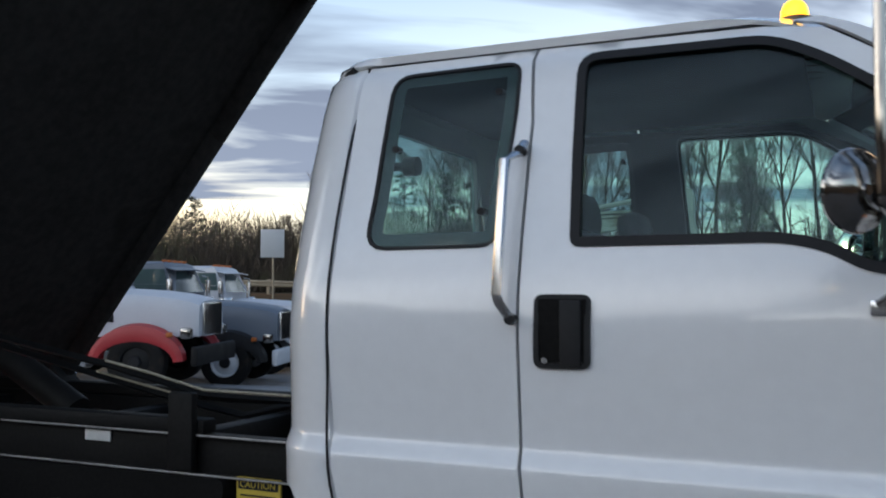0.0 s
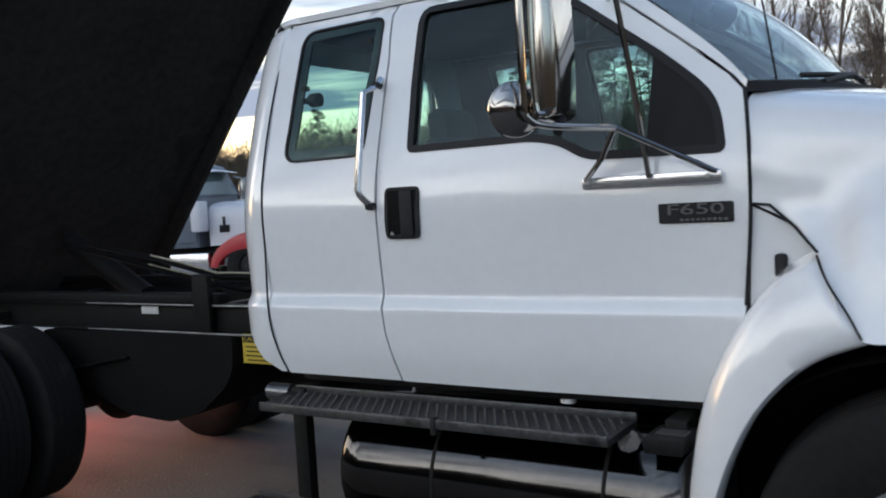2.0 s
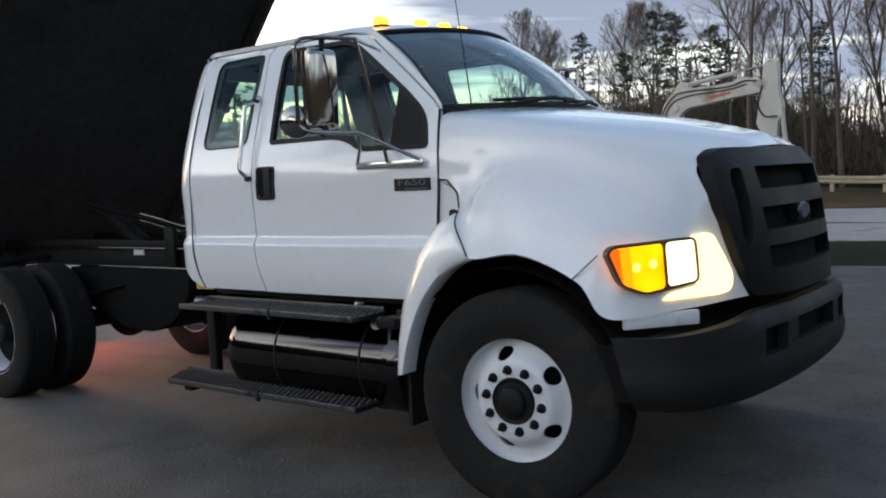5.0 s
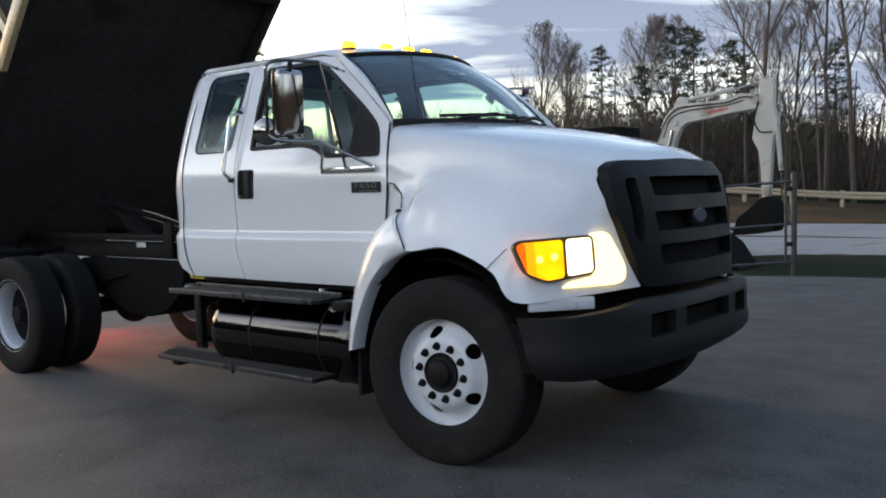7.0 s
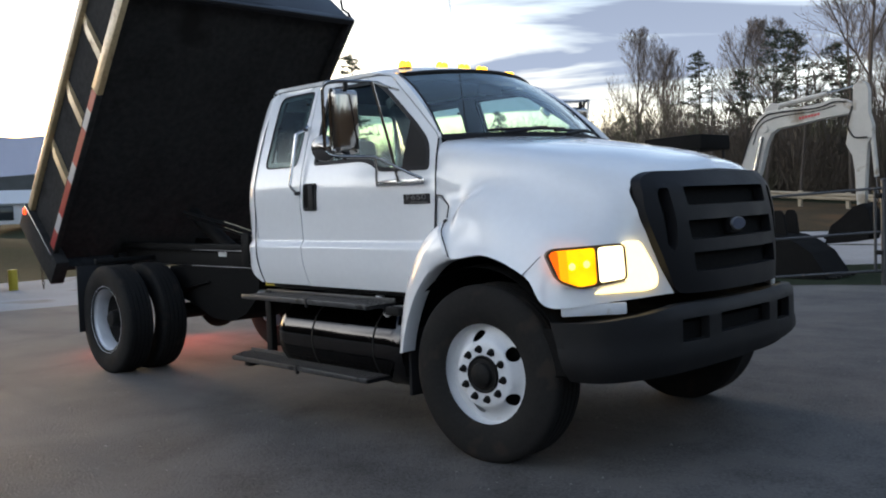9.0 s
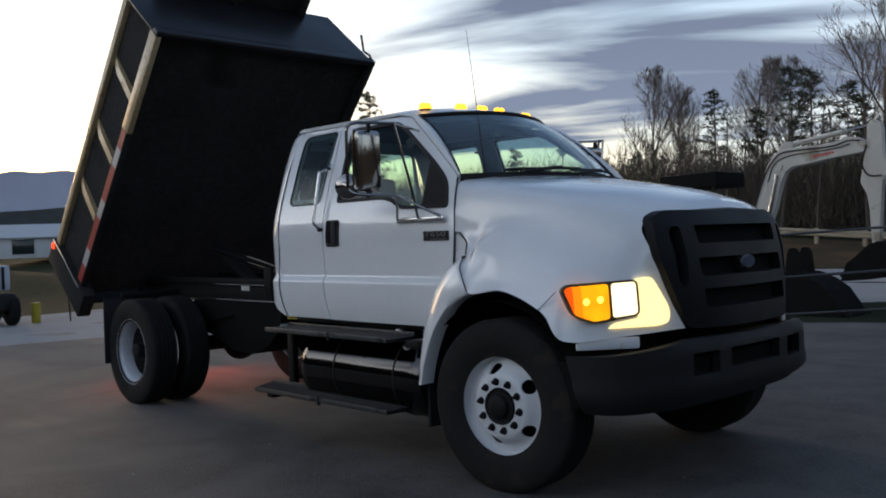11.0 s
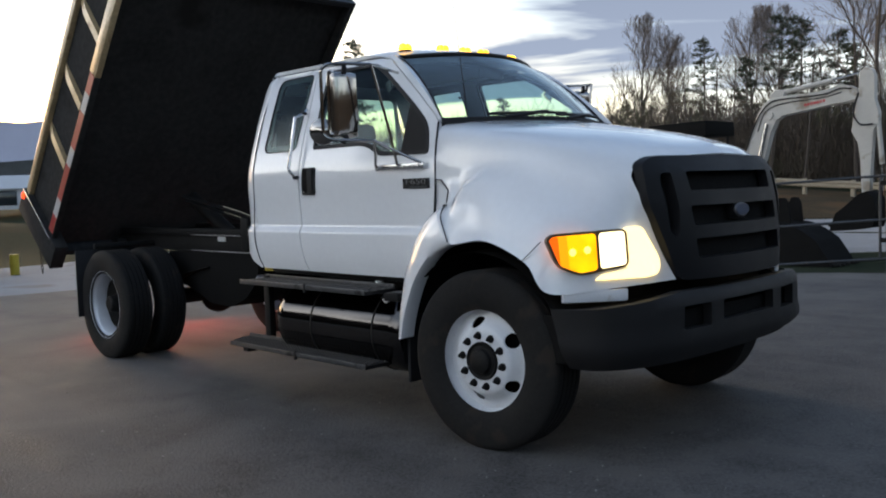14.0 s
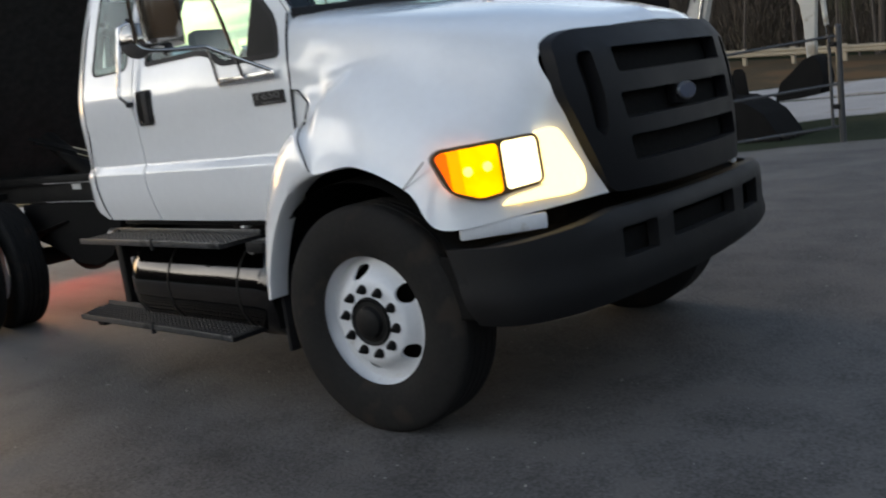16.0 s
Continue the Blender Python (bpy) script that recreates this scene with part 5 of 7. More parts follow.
# ---- chassis ----
for sign in (-1, 1):
    bm = box(B(), (-2.65, sign * 0.415, 1.01), (6.3, 0.07, 0.15), 0.006)
    for z in (0.942, 1.082):
        box(bm, (-2.65, sign * 0.435, z), (6.3, 0.09, 0.008), 0.002)
    part("frame_rail", bm, BLACK, truck)
    bm = box(B(), (-4.5, sign * 0.43, 1.115), (2.6, 0.08, 0.055), 0.008)
    part("subframe_rail", bm, BLACK, truck)
    # leaf springs and shackles
    bm = B()
    for k in range(6):
        tube(bm, [(-4.585 - 0.72 + 0.09 * k, sign * 0.50, 0.80 - 0.016 * k), (-4.585, sign * 0.50, 0.70 - 0.018 * k), (-4.585 + 0.72 - 0.09 * k, sign * 0.50, 0.80 - 0.016 * k)], 0.035, 6, 5, 0.22)
    part("leaf_spring", bm, BLACK, truck)
    bm = box(B(), (-5.03, sign * 0.94, 0.66), (0.018, 0.58, 0.62), 0.004)
    part("mud_flap", bm, SEAL, truck, "black rubber mud flap")
    bm = box(B(), (-5.02, sign * 0.7, 1.0), (0.05, 0.7, 0.05), 0.008)
    part("flap_bracket", bm, BLACK, truck)
for x in (-0.3, -1.4, -2.75, -3.4, -4.1, -5.2, -5.7):
    bm = box(B(), (x, 0, 1.0), (0.09, 0.80, 0.12), 0.01)
    part("crossmember", bm, BLACK, truck)
bm = B()
rod(bm, (-4.585, -0.62, 0.49), (-4.585, 0.62, 0.49), 0.075, seg=18)
revolve(bm, [(0.0, -0.24), (0.09, -0.22), (0.18, -0.10), (0.215, 0.0), (0.18, 0.10), (0.09, 0.22), (0.0, 0.24)], (-4.585, 0, 0.50), (1, 0, 0), 24)
part("rear_axle", bm, BLACK, truck)
bm = B()
rod(bm, (-4.3, 0, 0.55), (-2.2, 0, 0.72), 0.05, seg=16)
box(bm, (-1.5, 0, 0.75), (1.5, 0.42, 0.42), 0.08)
part("driveline", bm, BLACK, truck)
bm = B()
rod(bm, (0.0, -0.85, 0.44), (0.0, 0.85, 0.44), 0.06, seg=14)
part("front_axle", bm, BLACK, truck)
# air tanks, battery box and hanging gear between the cab and the rear wheels
bm = B()
belly = rounded([(-4.62, 0.93), (-4.60, 0.66), (-4.30, 0.60), (-4.10, 0.53), (-3.96, 0.47), (-3.62, 0.455), (-3.36, 0.54), (-3.16, 0.68), (-3.10, 0.76), (-3.08, 0.94)], 0.04)
panel(bm, belly, [], lambda x, z: (x, -0.50 + 0.16 * max(0.0, 0.72 - z), z), (0, 0.46, 0), 0.12)
part("underbody_tank", bm, VOID, truck, "black underbody tank hung from the frame")
bm = B()
rod(bm, (-4.1, 0.35, 0.62), (-2.7, 0.35, 0.60), 0.16, seg=20)
part("muffler", bm, BLACK, truck)
# pale strips that stand in for glints along the frame flanges
EDGE = surface("flange_glint_metal", (0.42, 0.41, 0.40), 0.4, metal=0.5, vary=0.5, scale=7, bump=0.0)
for z in (0.9445, 1.0875):
    part("flange_glint", box(B(), (-3.35, -0.481, z), (1.75, 0.003, 0.007), 0.001), EDGE, truck)
# stickers on the frame
bm = box(B(), (-2.96, -0.455, 0.875), (0.19, 0.012, 0.145), 0.002)
st = part("caution_sticker", bm, YELLOW, truck, "yellow caution sticker on the frame")
box_black = box(B(), (-2.96, -0.4625, 0.924), (0.17, 0.003, 0.035), 0.0)
part("sticker_band", box_black, SEAL, st)
writing("sticker_words", "CAUTION", 0.034, 0.001, pose(-2.96, -0.4655, 0.924, 90, 0, 0), YELLOW, st)
bm = B()
for k in range(4):
    box(bm, (-2.96, -0.4625, 0.885 - 0.022 * k), (0.15 - 0.02 * (k % 2), 0.002, 0.006))
part("sticker_bars", bm, SEAL, st)
bm = box(B(), (-3.72, -0.458, 1.055), (0.13, 0.008, 0.045), 0.002)
part("frame_label", bm, LABELWHITE, truck, "small white label on the frame rail")

# ---- steps and fuel tank ----
def tread_step(sign, x0, x1, y0, y1, z, cut):
    bm = B()
    line = [Vector(p) for p in [(x0 + cut, y1), (x1, y1), (x1, y0), (x0 - 0.02, y0), (x0 - 0.02, y0 + 0.05)]]
    panel(bm, line, [], lambda x, y: (x, sign * y, z), (0, 0, -0.022), 0.16)
    st = part("step", bm, TREAD, truck, "black perforated tread step")
    # raised lips and rows of pressed studs
    bm = B()
    box(bm, ((x0 + x1) / 2, sign * y0, z + 0.010), (x1 - x0, 0.012, 0.030), 0.003)
    box(bm, ((x0 + cut + x1) / 2, sign * y1, z - 0.004), (x1 - x0 - cut, 0.012, 0.030), 0.003)
    part("step_lip", bm, WORNEDGE, st, "step lip worn to bare metal")
    bm = B()
    n = int((x1 - x0) / 0.038)
    for k in range(n):
        for j in range(7):
            x, y = x0 + 0.04 + k * 0.038 + (j % 2) * 0.019, y0 + 0.026 + j * (y1 - y0 - 0.05) / 6
            if x < x1 - 0.02 and (y - y0) < (x - x0) * 1.6 + 0.07:
                rows = [[Vector((x + r * math.cos(q * math.tau / 6), sign * (y + r * 0.7 * math.sin(q * math.tau / 6)), z + hh)) for q in range(6)] for r, hh in ((0.0105, 0.0), (0.006, 0.007), (0.002, 0.007))]
                grid_faces(bm, rows, close_v=True)
    tagged(part("step_studs", bm, STUD, st), kind="stuff")
    bm = box(B(), ((x0 + x1) / 2 + 0.1, sign * (y1 + 0.002), z - 0.01), (0.02, 0.02, 0.06), 0.004)
    part("step_clip", bm, SEAL, st)
    return st


for sign in (-1, 1):
    tread_step(sign, -2.24, -0.83, 0.985, 1.225, 0.834, 0.03)
    tread_step(sign, -2.47, -0.82, 1.00, 1.245, 0.384, 0.13)
    for x in (-2.22, -0.70):
        bm = box(B(), (x, sign * 0.98, 0.60), (0.07, 0.05, 0.50), 0.008)
        box(bm, (x, sign * 0.72, 0.82), (0.07, 0.55, 0.06), 0.008)
        if x < -1:
            box(bm, (x, sign * 1.08, 0.335), (0.07, 0.24, 0.03), 0.004)
        part("step_bracket", bm, BLACK, truck)
    bm = B()
    revolve(bm, [(0.0, -0.66), (0.20, -0.66), (0.245, -0.645), (0.262, -0.62), (0.265, -0.55), (0.265, 0.55), (0.262, 0.62), (0.245, 0.645), (0.20, 0.66), (0.0, 0.66)], (-1.30, sign * 0.86, 0.56), (1, 0, 0), 40)
    tank = part("fuel_tank", bm, surface("polished_dark_tank", (0.075, 0.072, 0.070), 0.10, metal=1.0, vary=0.2, scale=5, bump=0.0), truck, "polished dark cylindrical fuel tank with black straps")
    for x in (-1.53, -0.90):
        bm = B()
        revolve(bm, [(0.265, -0.007), (0.268, -0.006), (0.268, 0.006), (0.265, 0.007)], (x, sign * 0.86, 0.56), (1, 0, 0), 40)
        part("tank_strap", bm, BLACK, tank)
    bm = B()
    rod(bm, (-0.86, sign * 0.95, 0.765), (-0.835, sign * 1.05, 0.785), 0.036, 0.036, 8)
    part("filler_cap", bm, BADGEGREY, tank, "pale octagonal filler cap")
    bm = box(B(), (-0.70, sign * 1.05, 0.80), (0.12, 0.16, 0.05), 0.006)
    part("step_end", bm, BLACK, truck)
    bm = box(B(), (-0.69, sign * 1.06, 0.828), (0.09, 0.06, 0.004))
    part("step_plate", bm, BADGEGREY, truck)
    bm = B()
    revolve(bm, [(0.0, 0.022), (0.020, 0.020), (0.028, 0.008), (0.028, 0.0)], (-1.12, sign * 0.86, 0.842), (0, 0, 1), 16)
    part("tank_vent_cap", bm, RIMSILVER, truck, "small pale vent cap")
    # cab floor and sill
    bm = box(B(), (-1.40, sign * 0.80, 0.90), (1.75, 0.22, 0.08), 0.02)
    part("sill", bm, SEAL, truck)
# round pale reservoir behind the step
bm = B()
rod(bm, (-2.46, -0.90, 0.80), (-2.34, -0.90, 0.80), 0.036, seg=20)
part("reservoir", bm, BADGEGREY, truck, "dull metal tube behind the step")

# ---- cab interior ----
bm = box(B(), (-1.5, 0, 0.97), (2.1, 1.7, 0.04))
part("cab_floor", bm, INTERIOR, truck)
bm = B()
rows = [[Vector((x - 0.10 * y * y, y, z)) for y in [k / 8 * 0.83 for k in range(-8, 9)]] for x, z in ((-0.52, 1.0), (-0.62, 1.45), (-0.72, 1.66), (-0.60, 1.76), (-0.40, 1.80))]
grid_faces(bm, rows)
part("dashboard", bm, INTERIOR, truck)
for y in (-0.42, 0.42):
    bm = box(B(), (-1.45, y, 1.28), (0.52, 0.52, 0.16), 0.05)
    box(bm, (-1.72, y, 1.53), (0.16, 0.50, 0.54), 0.06, Euler((0, radians(-10), 0)).to_matrix())
    seat = part("seat", bm, CLOTH, truck, "grey cloth bucket seat")
    bm = box(B(), (-1.79, y, 1.855), (0.10, 0.26, 0.14), 0.04, Euler((0, radians(-10), 0)).to_matrix())
    part("headrest", bm, CLOTH, seat)
bm = box(B(), (-2.2, 0, 1.30), (0.45, 1.4, 0.16), 0.05)
box(bm, (-2.42, 0, 1.55), (0.12, 1.4, 0.42), 0.05)
part("rear_bench", bm, CLOTH, truck)
bm = B()
c = Vector((-0.98, 0.42, 1.66))
a_, u_, v_ = basis((-0.6, 0, 0.8))
tube(bm, [c + (u_ * math.cos(k * math.tau / 24) + v_ * math.sin(k * math.tau / 24)) * 0.20 for k in range(25)], 0.015, 8)
rod(bm, c + v_ * -0.2, c + v_ * 0.2, 0.014)
rod(bm, c, c + a_ * -0.35, 0.03)
part("steering_wheel", bm, SEAL, truck)
bm = box(B(), (-0.86, 0, 2.215), (0.012, 0.24, 0.07), 0.005)
part("inside_mirror", bm, SEAL, truck)
for sign in (-1, 1):
    # window latch of the rear door
    bm = B()
    rod(bm, (-2.19, sign * 0.83, 1.98), (-2.15, sign * 0.83, 1.98), 0.028, seg=14)
    rod(bm, (-2.23, sign * 0.84, 1.98), (-2.19, sign * 0.83, 1.98), 0.012, seg=8)
    part("window_latch", bm, SEAL, truck)

# tail lamps at the end of the frame, throwing red light on the ground
for sign in (-1, 1):
    bm = B()
    revolve(bm, [(0.0, 0.03), (0.04, 0.028), (0.05, 0.0)], (-5.86, sign * 0.42, 0.86), (-1, 0, -0.3), 18)
    part("lamp_housing", box(B(), (-5.80, sign * 0.42, 0.87), (0.10, 0.15, 0.16), 0.01), BLACK, truck)
    part("stop_lamp", bm, REDLAMP, truck, "lit red stop lamp")
    glow_data = bpy.data.lights.new("stop_lamp_light", "SPOT")
    glow_data.energy, glow_data.color, glow_data.shadow_soft_size = 13.0, (1.0, 0.08, 0.04), 0.06
    glow_data.spot_size, glow_data.spot_blend = radians(130), 0.9
    new("stop_lamp_light", glow_data).matrix_world = look((-5.84, sign * 0.42, 0.78), (-5.45, sign * 0.42, 0.0))

# ---- raised dump body ----
RAILWORN = surface("worn_tan_edge", (0.30, 0.27, 0.20), 0.4, vary=0.4, scale=8, bump=0.0)
TIP = radians(50.5)
HINGE = Vector((-5.688, 0, 0.954))
BED = 3.0  # length of the floor
UP, OUT = Vector((math.cos(TIP), 0, math.sin(TIP))), Vector((-math.sin(TIP), 0, math.cos(TIP)))
TILT = Matrix((UP, (0, 1, 0), OUT)).transposed()


def bed(u, y, n):
    return HINGE + UP * u + Vector((0, y, 0)) + OUT * n


def bed_box(bm, u, y, n, bevel=0.0):
    """A box between ranges along, across and off the floor."""
    c = bed((u[0] + u[1]) / 2, (y[0] + y[1]) / 2, (n[0] + n[1]) / 2)
    return box(bm, c, (u[1] - u[0], y[1] - y[0], n[1] - n[0]), bevel, TILT)


body = part("dump_body", bed_box(B(), (0, BED), (-1.16, 1.16), (0.10, 0.115)), BEDBLACK, truck, "raised black steel dump body with worn rails tinted by the glow")
for s in (-1, 1):
    y0, y1 = sorted((s * 1.16, s * 1.215))
    part("lower_rail", bed_box(B(), (0.0, 2.0), (y0, y1), (0.0, 0.13), 0.006), BEDBLACK, body, "black lower rail")
    part("lower_rail", bed_box(B(), (2.0, BED), (y0, y1), (0.0, 0.13), 0.006), STAKE if s < 0 else BEDBLACK, body, "worn lower rail coloured tan by the evening glow" if s < 0 else "black lower rail")
    y0, y1 = sorted((s * 1.14, s * 1.165))
    part("side_wall", bed_box(B(), (0.0, BED), (y0, y1), (0.10, 0.70)), BEDBLACK, body, "black side wall")
    y0, y1 = sorted((s * 1.13, s * 1.215))
    part("top_rail", bed_box(B(), (0.05, BED), (y0, y1), (0.68, 0.765), 0.012), STAKE, body, "top rail coloured tan for the evening light on it")
    for u in (0.93, 1.60, 2.30):
        bm = B()
        panel(bm, [Vector(p) for p in [(0.13, 1.165), (0.13, 1.212), (0.50, 1.205), (0.68, 1.17), (0.68, 1.165)]], [], lambda n, y: bed(u - 0.035 + 0.16 * (n - 0.13), s * y, n), tuple(UP * 0.075), 0.3)
        part("side_stake", bm, STAKE, body, "tapered side stake coloured tan by the evening glow")
    # red and white reflective tape along the lower rail
    for k in range(9):
        ua, ub = 0.20 + k * 0.20, 0.20 + (k + 1) * 0.20
        y0, y1 = sorted((s * 1.215, s * 1.2175))
        part("reflective_tape", bed_box(B(), (ua, ub), (y0, y1), (0.012, 0.105)), TAPEWHITE if k % 3 == 1 else TAPERED, body)
    # rear corner post with the lamp box
    y0, y1 = sorted((s * 1.10, s * 1.235))
    part("corner_post", bed_box(B(), (-0.12, 0.16), (y0, y1), (-0.14, 0.80), 0.012), BEDBLACK, body)
    y0, y1 = sorted((s * 1.236, s * 1.242))
    part("post_edge", bed_box(B(), (0.145, 0.165), (y0, y1), (0.0, 0.78), 0.002), STEEL, body)
    bm = B()
    revolve(bm, [(0.0, 0.03), (0.03, 0.026), (0.042, 0.012), (0.042, 0.0)], bed(0.10, s * 1.215, 0.745), tuple(Vector((0.75, s * 0.65, 0.0)).normalized()), 18)
    part("tail_lamp", bm, REDLAMP, body, "lit red side marker lamp")
# bulkhead at the front, its top bent forwards as a short cab shield
BULK = surface("smooth_black_paint", (0.012, 0.012, 0.014), 0.4, vary=0.3, scale=2.0, bump=0.002)
bh = part("bulkhead", bed_box(B(), (BED, BED + 0.02), (-1.215, 1.215), (0.0, 1.02), 0.004), BULK, body, "black front bulkhead")
part("bulkhead_edge", bed_box(B(), (BED - 0.01, BED + 0.05), (-1.215, 1.215), (0.0, 0.09), 0.01), BULK, body)
part("cab_shield", bed_box(B(), (BED + 0.02, BED + 0.52), (-0.86, 0.86), (0.98, 1.005), 0.006), BEDBLACK, body, "black cab shield")
for y in (-0.80, 0.0, 0.80):
    part("shield_rib", bed_box(B(), (BED + 0.02, BED + 0.45), (y - 0.02, y + 0.02), (0.88, 0.985), 0.006), BEDBLACK, body)
part("tailgate", bed_box(B(), (-0.10, -0.05), (-1.09, 1.09), (0.02, 0.80), 0.01), BEDBLACK, body, "black tailgate")
# tarp arm stub at the far front corner
bm = B()
p = bed(BED + 0.02, 1.20, 0.03)
tube(bm, [p, p + Vector((-0.02, -0.02, 0.08)), p + Vector((-0.08, -0.05, 0.13)), p + Vector((-0.10, -0.06, 0.30))], 0.012, 8)
part("tarp_hook", bm, SEAL, body)
# safety chain at the rear corner
for k in range(11):
    bm = B()
    c = Vector((-5.93 + 0.004 * k, -1.21, 1.10 - 0.036 * k))
    w = (Vector((0.011, 0, 0)), Vector((0, 0.011, 0)))[k % 2]
    tube(bm, [c + w * math.cos(j * math.tau / 10) + Vector((0, 0, 0.023 * math.sin(j * math.tau / 10))) for j in range(11)], 0.004, 5)
    part("chain_link", bm, BLACK, body)
# hoist: scissor arms and a ram between the subframe and the floor
HOIST = surface("worn_hoist_paint", (0.008, 0.008, 0.008), 0.5, vary=0.4, bump=0.002, spec=0.2, stain=(0.02, 0.018, 0.016), stain_at=0.64)
for y in (-0.40,):
    bm = B()
    tube(bm, [(-4.45, y, 1.44), (-3.683, y, 1.315), (-3.235, y, 1.225), (-2.75, y, 1.222)], 0.03, 4, 0, 0.5)
    arm = part("hoist_arm", bm, HOIST, truck, "worn black hoist arm")
    bm = B()
    tube(bm, [(-3.72, y * 1.06, 1.342), (-3.498, y * 1.06, 1.303), (-3.235, y * 1.06, 1.247), (-2.85, y * 1.06, 1.243)], 0.006, 5)
    part("worn_edge", bm, RAILWORN, arm)
    bm = B()
    tube(bm, [(-4.55, y * 0.8, 1.40), (-3.816, y * 0.8, 1.262), (-3.354, y * 0.8, 1.178), (-3.12, y * 0.8, 1.145), (-2.75, y * 0.8, 1.235)], 0.028, 4, 0, 0.5)
    arm = part("hoist_arm", bm, HOIST, truck, "worn black hoist arm")
    bm = B()
    tube(bm, [(-3.85, y * 0.85, 1.288), (-3.354, y * 0.85, 1.200)], 0.005, 5)
    part("worn_edge", bm, RAILWORN, arm)
    bm = box(B(), (-3.28, y * 1.22, 1.10), (0.115, 0.04, 0.29), 0.012)
    part("hoist_bracket", bm, BLACK, truck)
bm = B()
rod(bm, (-4.3, 0, 1.06), (-5.0, 0, 1.42), 0.07, seg=18)
part("hoist_ram", bm, BLACK, truck)
bm = box(B(), (-5.66, 0, 0.98), (0.14, 1.1, 0.12), 0.02)
part("hinge_bar", bm, BLACK, truck)

# ---- ground ----
def ease(t):
    t = min(max(t, 0.0), 1.0)
    return t * t * (3 - 2 * t)


def terrain(x, y):
    z = -0.28 * ease((y - 8.2) / 4.5)
    level = float(np.interp(x, [-60, -28, -24, -7, 10], [1.2, 1.75, 1.6, 0.35, 0.2]))
    z += level * ease((y - 21.5) / 11)
    z += 0.9 * ease((-x - 21) / 10) * ease((14 - y) / 10) * (1 - ease((-x - 60) / 30))
    return z


bm = B()
xs = [-1800, -600, -300, -150, -90, *range(-64, 34, 3), 60, 150, 600, 1800]
ys = [-1800, -300, -80, -30, -10, *range(0, 60, 3), 80, 120, 300, 1800]
grid_faces(bm, [[(x, y, terrain(x, y) - 0.012) for x in xs] for y in ys])
tagged(part("ground", bm, GRASS), "brown winter grass and bare earth", "ground", kind="structure")


def slab(name, line, off, material, label, category, step=1.5):
    bm = B()
    panel(bm, [Vector(p) for p in line], [], lambda x, y: (x, y, terrain(x, y) + off), (0, 0, -0.03), step)
    return tagged(part(name, bm, material), label, category, kind="structure")


slab("pavement", [(-10.2, -30), (40, -30), (40, 17), (7, 14.6), (0.6, 10.9), (-1.45, 9.29), (-2.54, 8.39), (-4.2, 8.2), (-6, 9.2), (-9.0, 8.0), (-10.6, 3.0), (-11.2, 0.2)], 0.006, ASPHALT, "worn dark asphalt yard", "pavement", 1.0)
slab("gravel_yard", [(-10.4, -25), (-11.1, 0.2), (-10.5, 3.05), (-8.95, 8.1), (-6.1, 9.35), (-6.6, 12.5), (-4.9, 15.3), (-3.8, 16.3), (8, 19), (26, 20), (26, 27.2), (8, 27.6), (-8, 26.8), (-20, 21.8), (-19.5, 12), (-17.4, 3), (-16.8, -25)], 0.0, GRAVEL, "pale gravel yard with brown wheel tracks", "ground")

FIELD = surface("brown_winter_field", (0.075, 0.055, 0.033), 0.95, vary=0.3, scale=0.4, fine=9, bump=0.04, stain=(0.115, 0.070, 0.038), stain_at=0.50, spec=0.03)
slab("field", [(-19, 23), (-8, 27.0), (8, 27.8), (30, 27.4), (30, 40), (-6, 40), (-24, 38.5), (-30, 33), (-26, 27)], 0.01, FIELD, "brown winter field below the guard rail", "ground")

# loose stones strewn over the asphalt
STONE = surface("pale_loose_stone", (0.19, 0.18, 0.17), 0.9, vary=0.4, scale=8, bump=0.0)
rnd = random.Random(41)
verts, faces = [], []
for _ in range(1300):
    x, y = rnd.uniform(-9.0, 5.0), rnd.uniform(-5.5, 4.0)
    r = rnd.uniform(0.004, 0.010) * (1.5 if rnd.random() < 0.06 else 1.0)
    z, k, turn = terrain(x, y) + 0.006, len(verts), rnd.uniform(0, 6.3)
    for q in range(5):
        a = turn + q * math.tau / 5
        verts.append((x + r * math.cos(a) * rnd.uniform(0.7, 1.2), y + r * math.sin(a) * rnd.uniform(0.7, 1.2), z - 0.002))
    verts.append((x + rnd.uniform(-0.3, 0.3) * r, y + rnd.uniform(-0.3, 0.3) * r, z + r * rnd.uniform(0.5, 0.9)))
    faces.extend((k + q, k + (q + 1) % 5, k + 5) for q in range(5))
me = bpy.data.meshes.new("loose_stones")
me.from_pydata(verts, [], faces)
me.materials.append(STONE)
tagged(new("loose_stones", me), "small pale stones strewn over the asphalt", "gravel", kind="stuff")

# ---- woods ----
BARK = surface("grey_brown_bark", (0.066, 0.053, 0.045), 0.95, vary=0.35, scale=2, fine=25, bump=0.02)
TWIG = surface("brown_twigs", (0.125, 0.098, 0.083), 0.95, vary=0.3, scale=1, bump=0.0)
NEEDLE = surface("dull_green_needles", (0.030, 0.040, 0.022), 0.9, vary=0.45, scale=1.2, fine=9, bump=0.0)
BRUSH = surface("brown_brush", (0.064, 0.050, 0.038), 0.95, vary=0.5, scale=0.35, fine=4, bump=0.0, stain=(0.065, 0.066, 0.036), stain_at=0.54)


FARWOOD = surface("far_wood", (0.042, 0.034, 0.029), 1.0, vary=0.45, scale=0.6, fine=3.0, bump=0.0, stretch=(1.0, 1.0, 0.12))


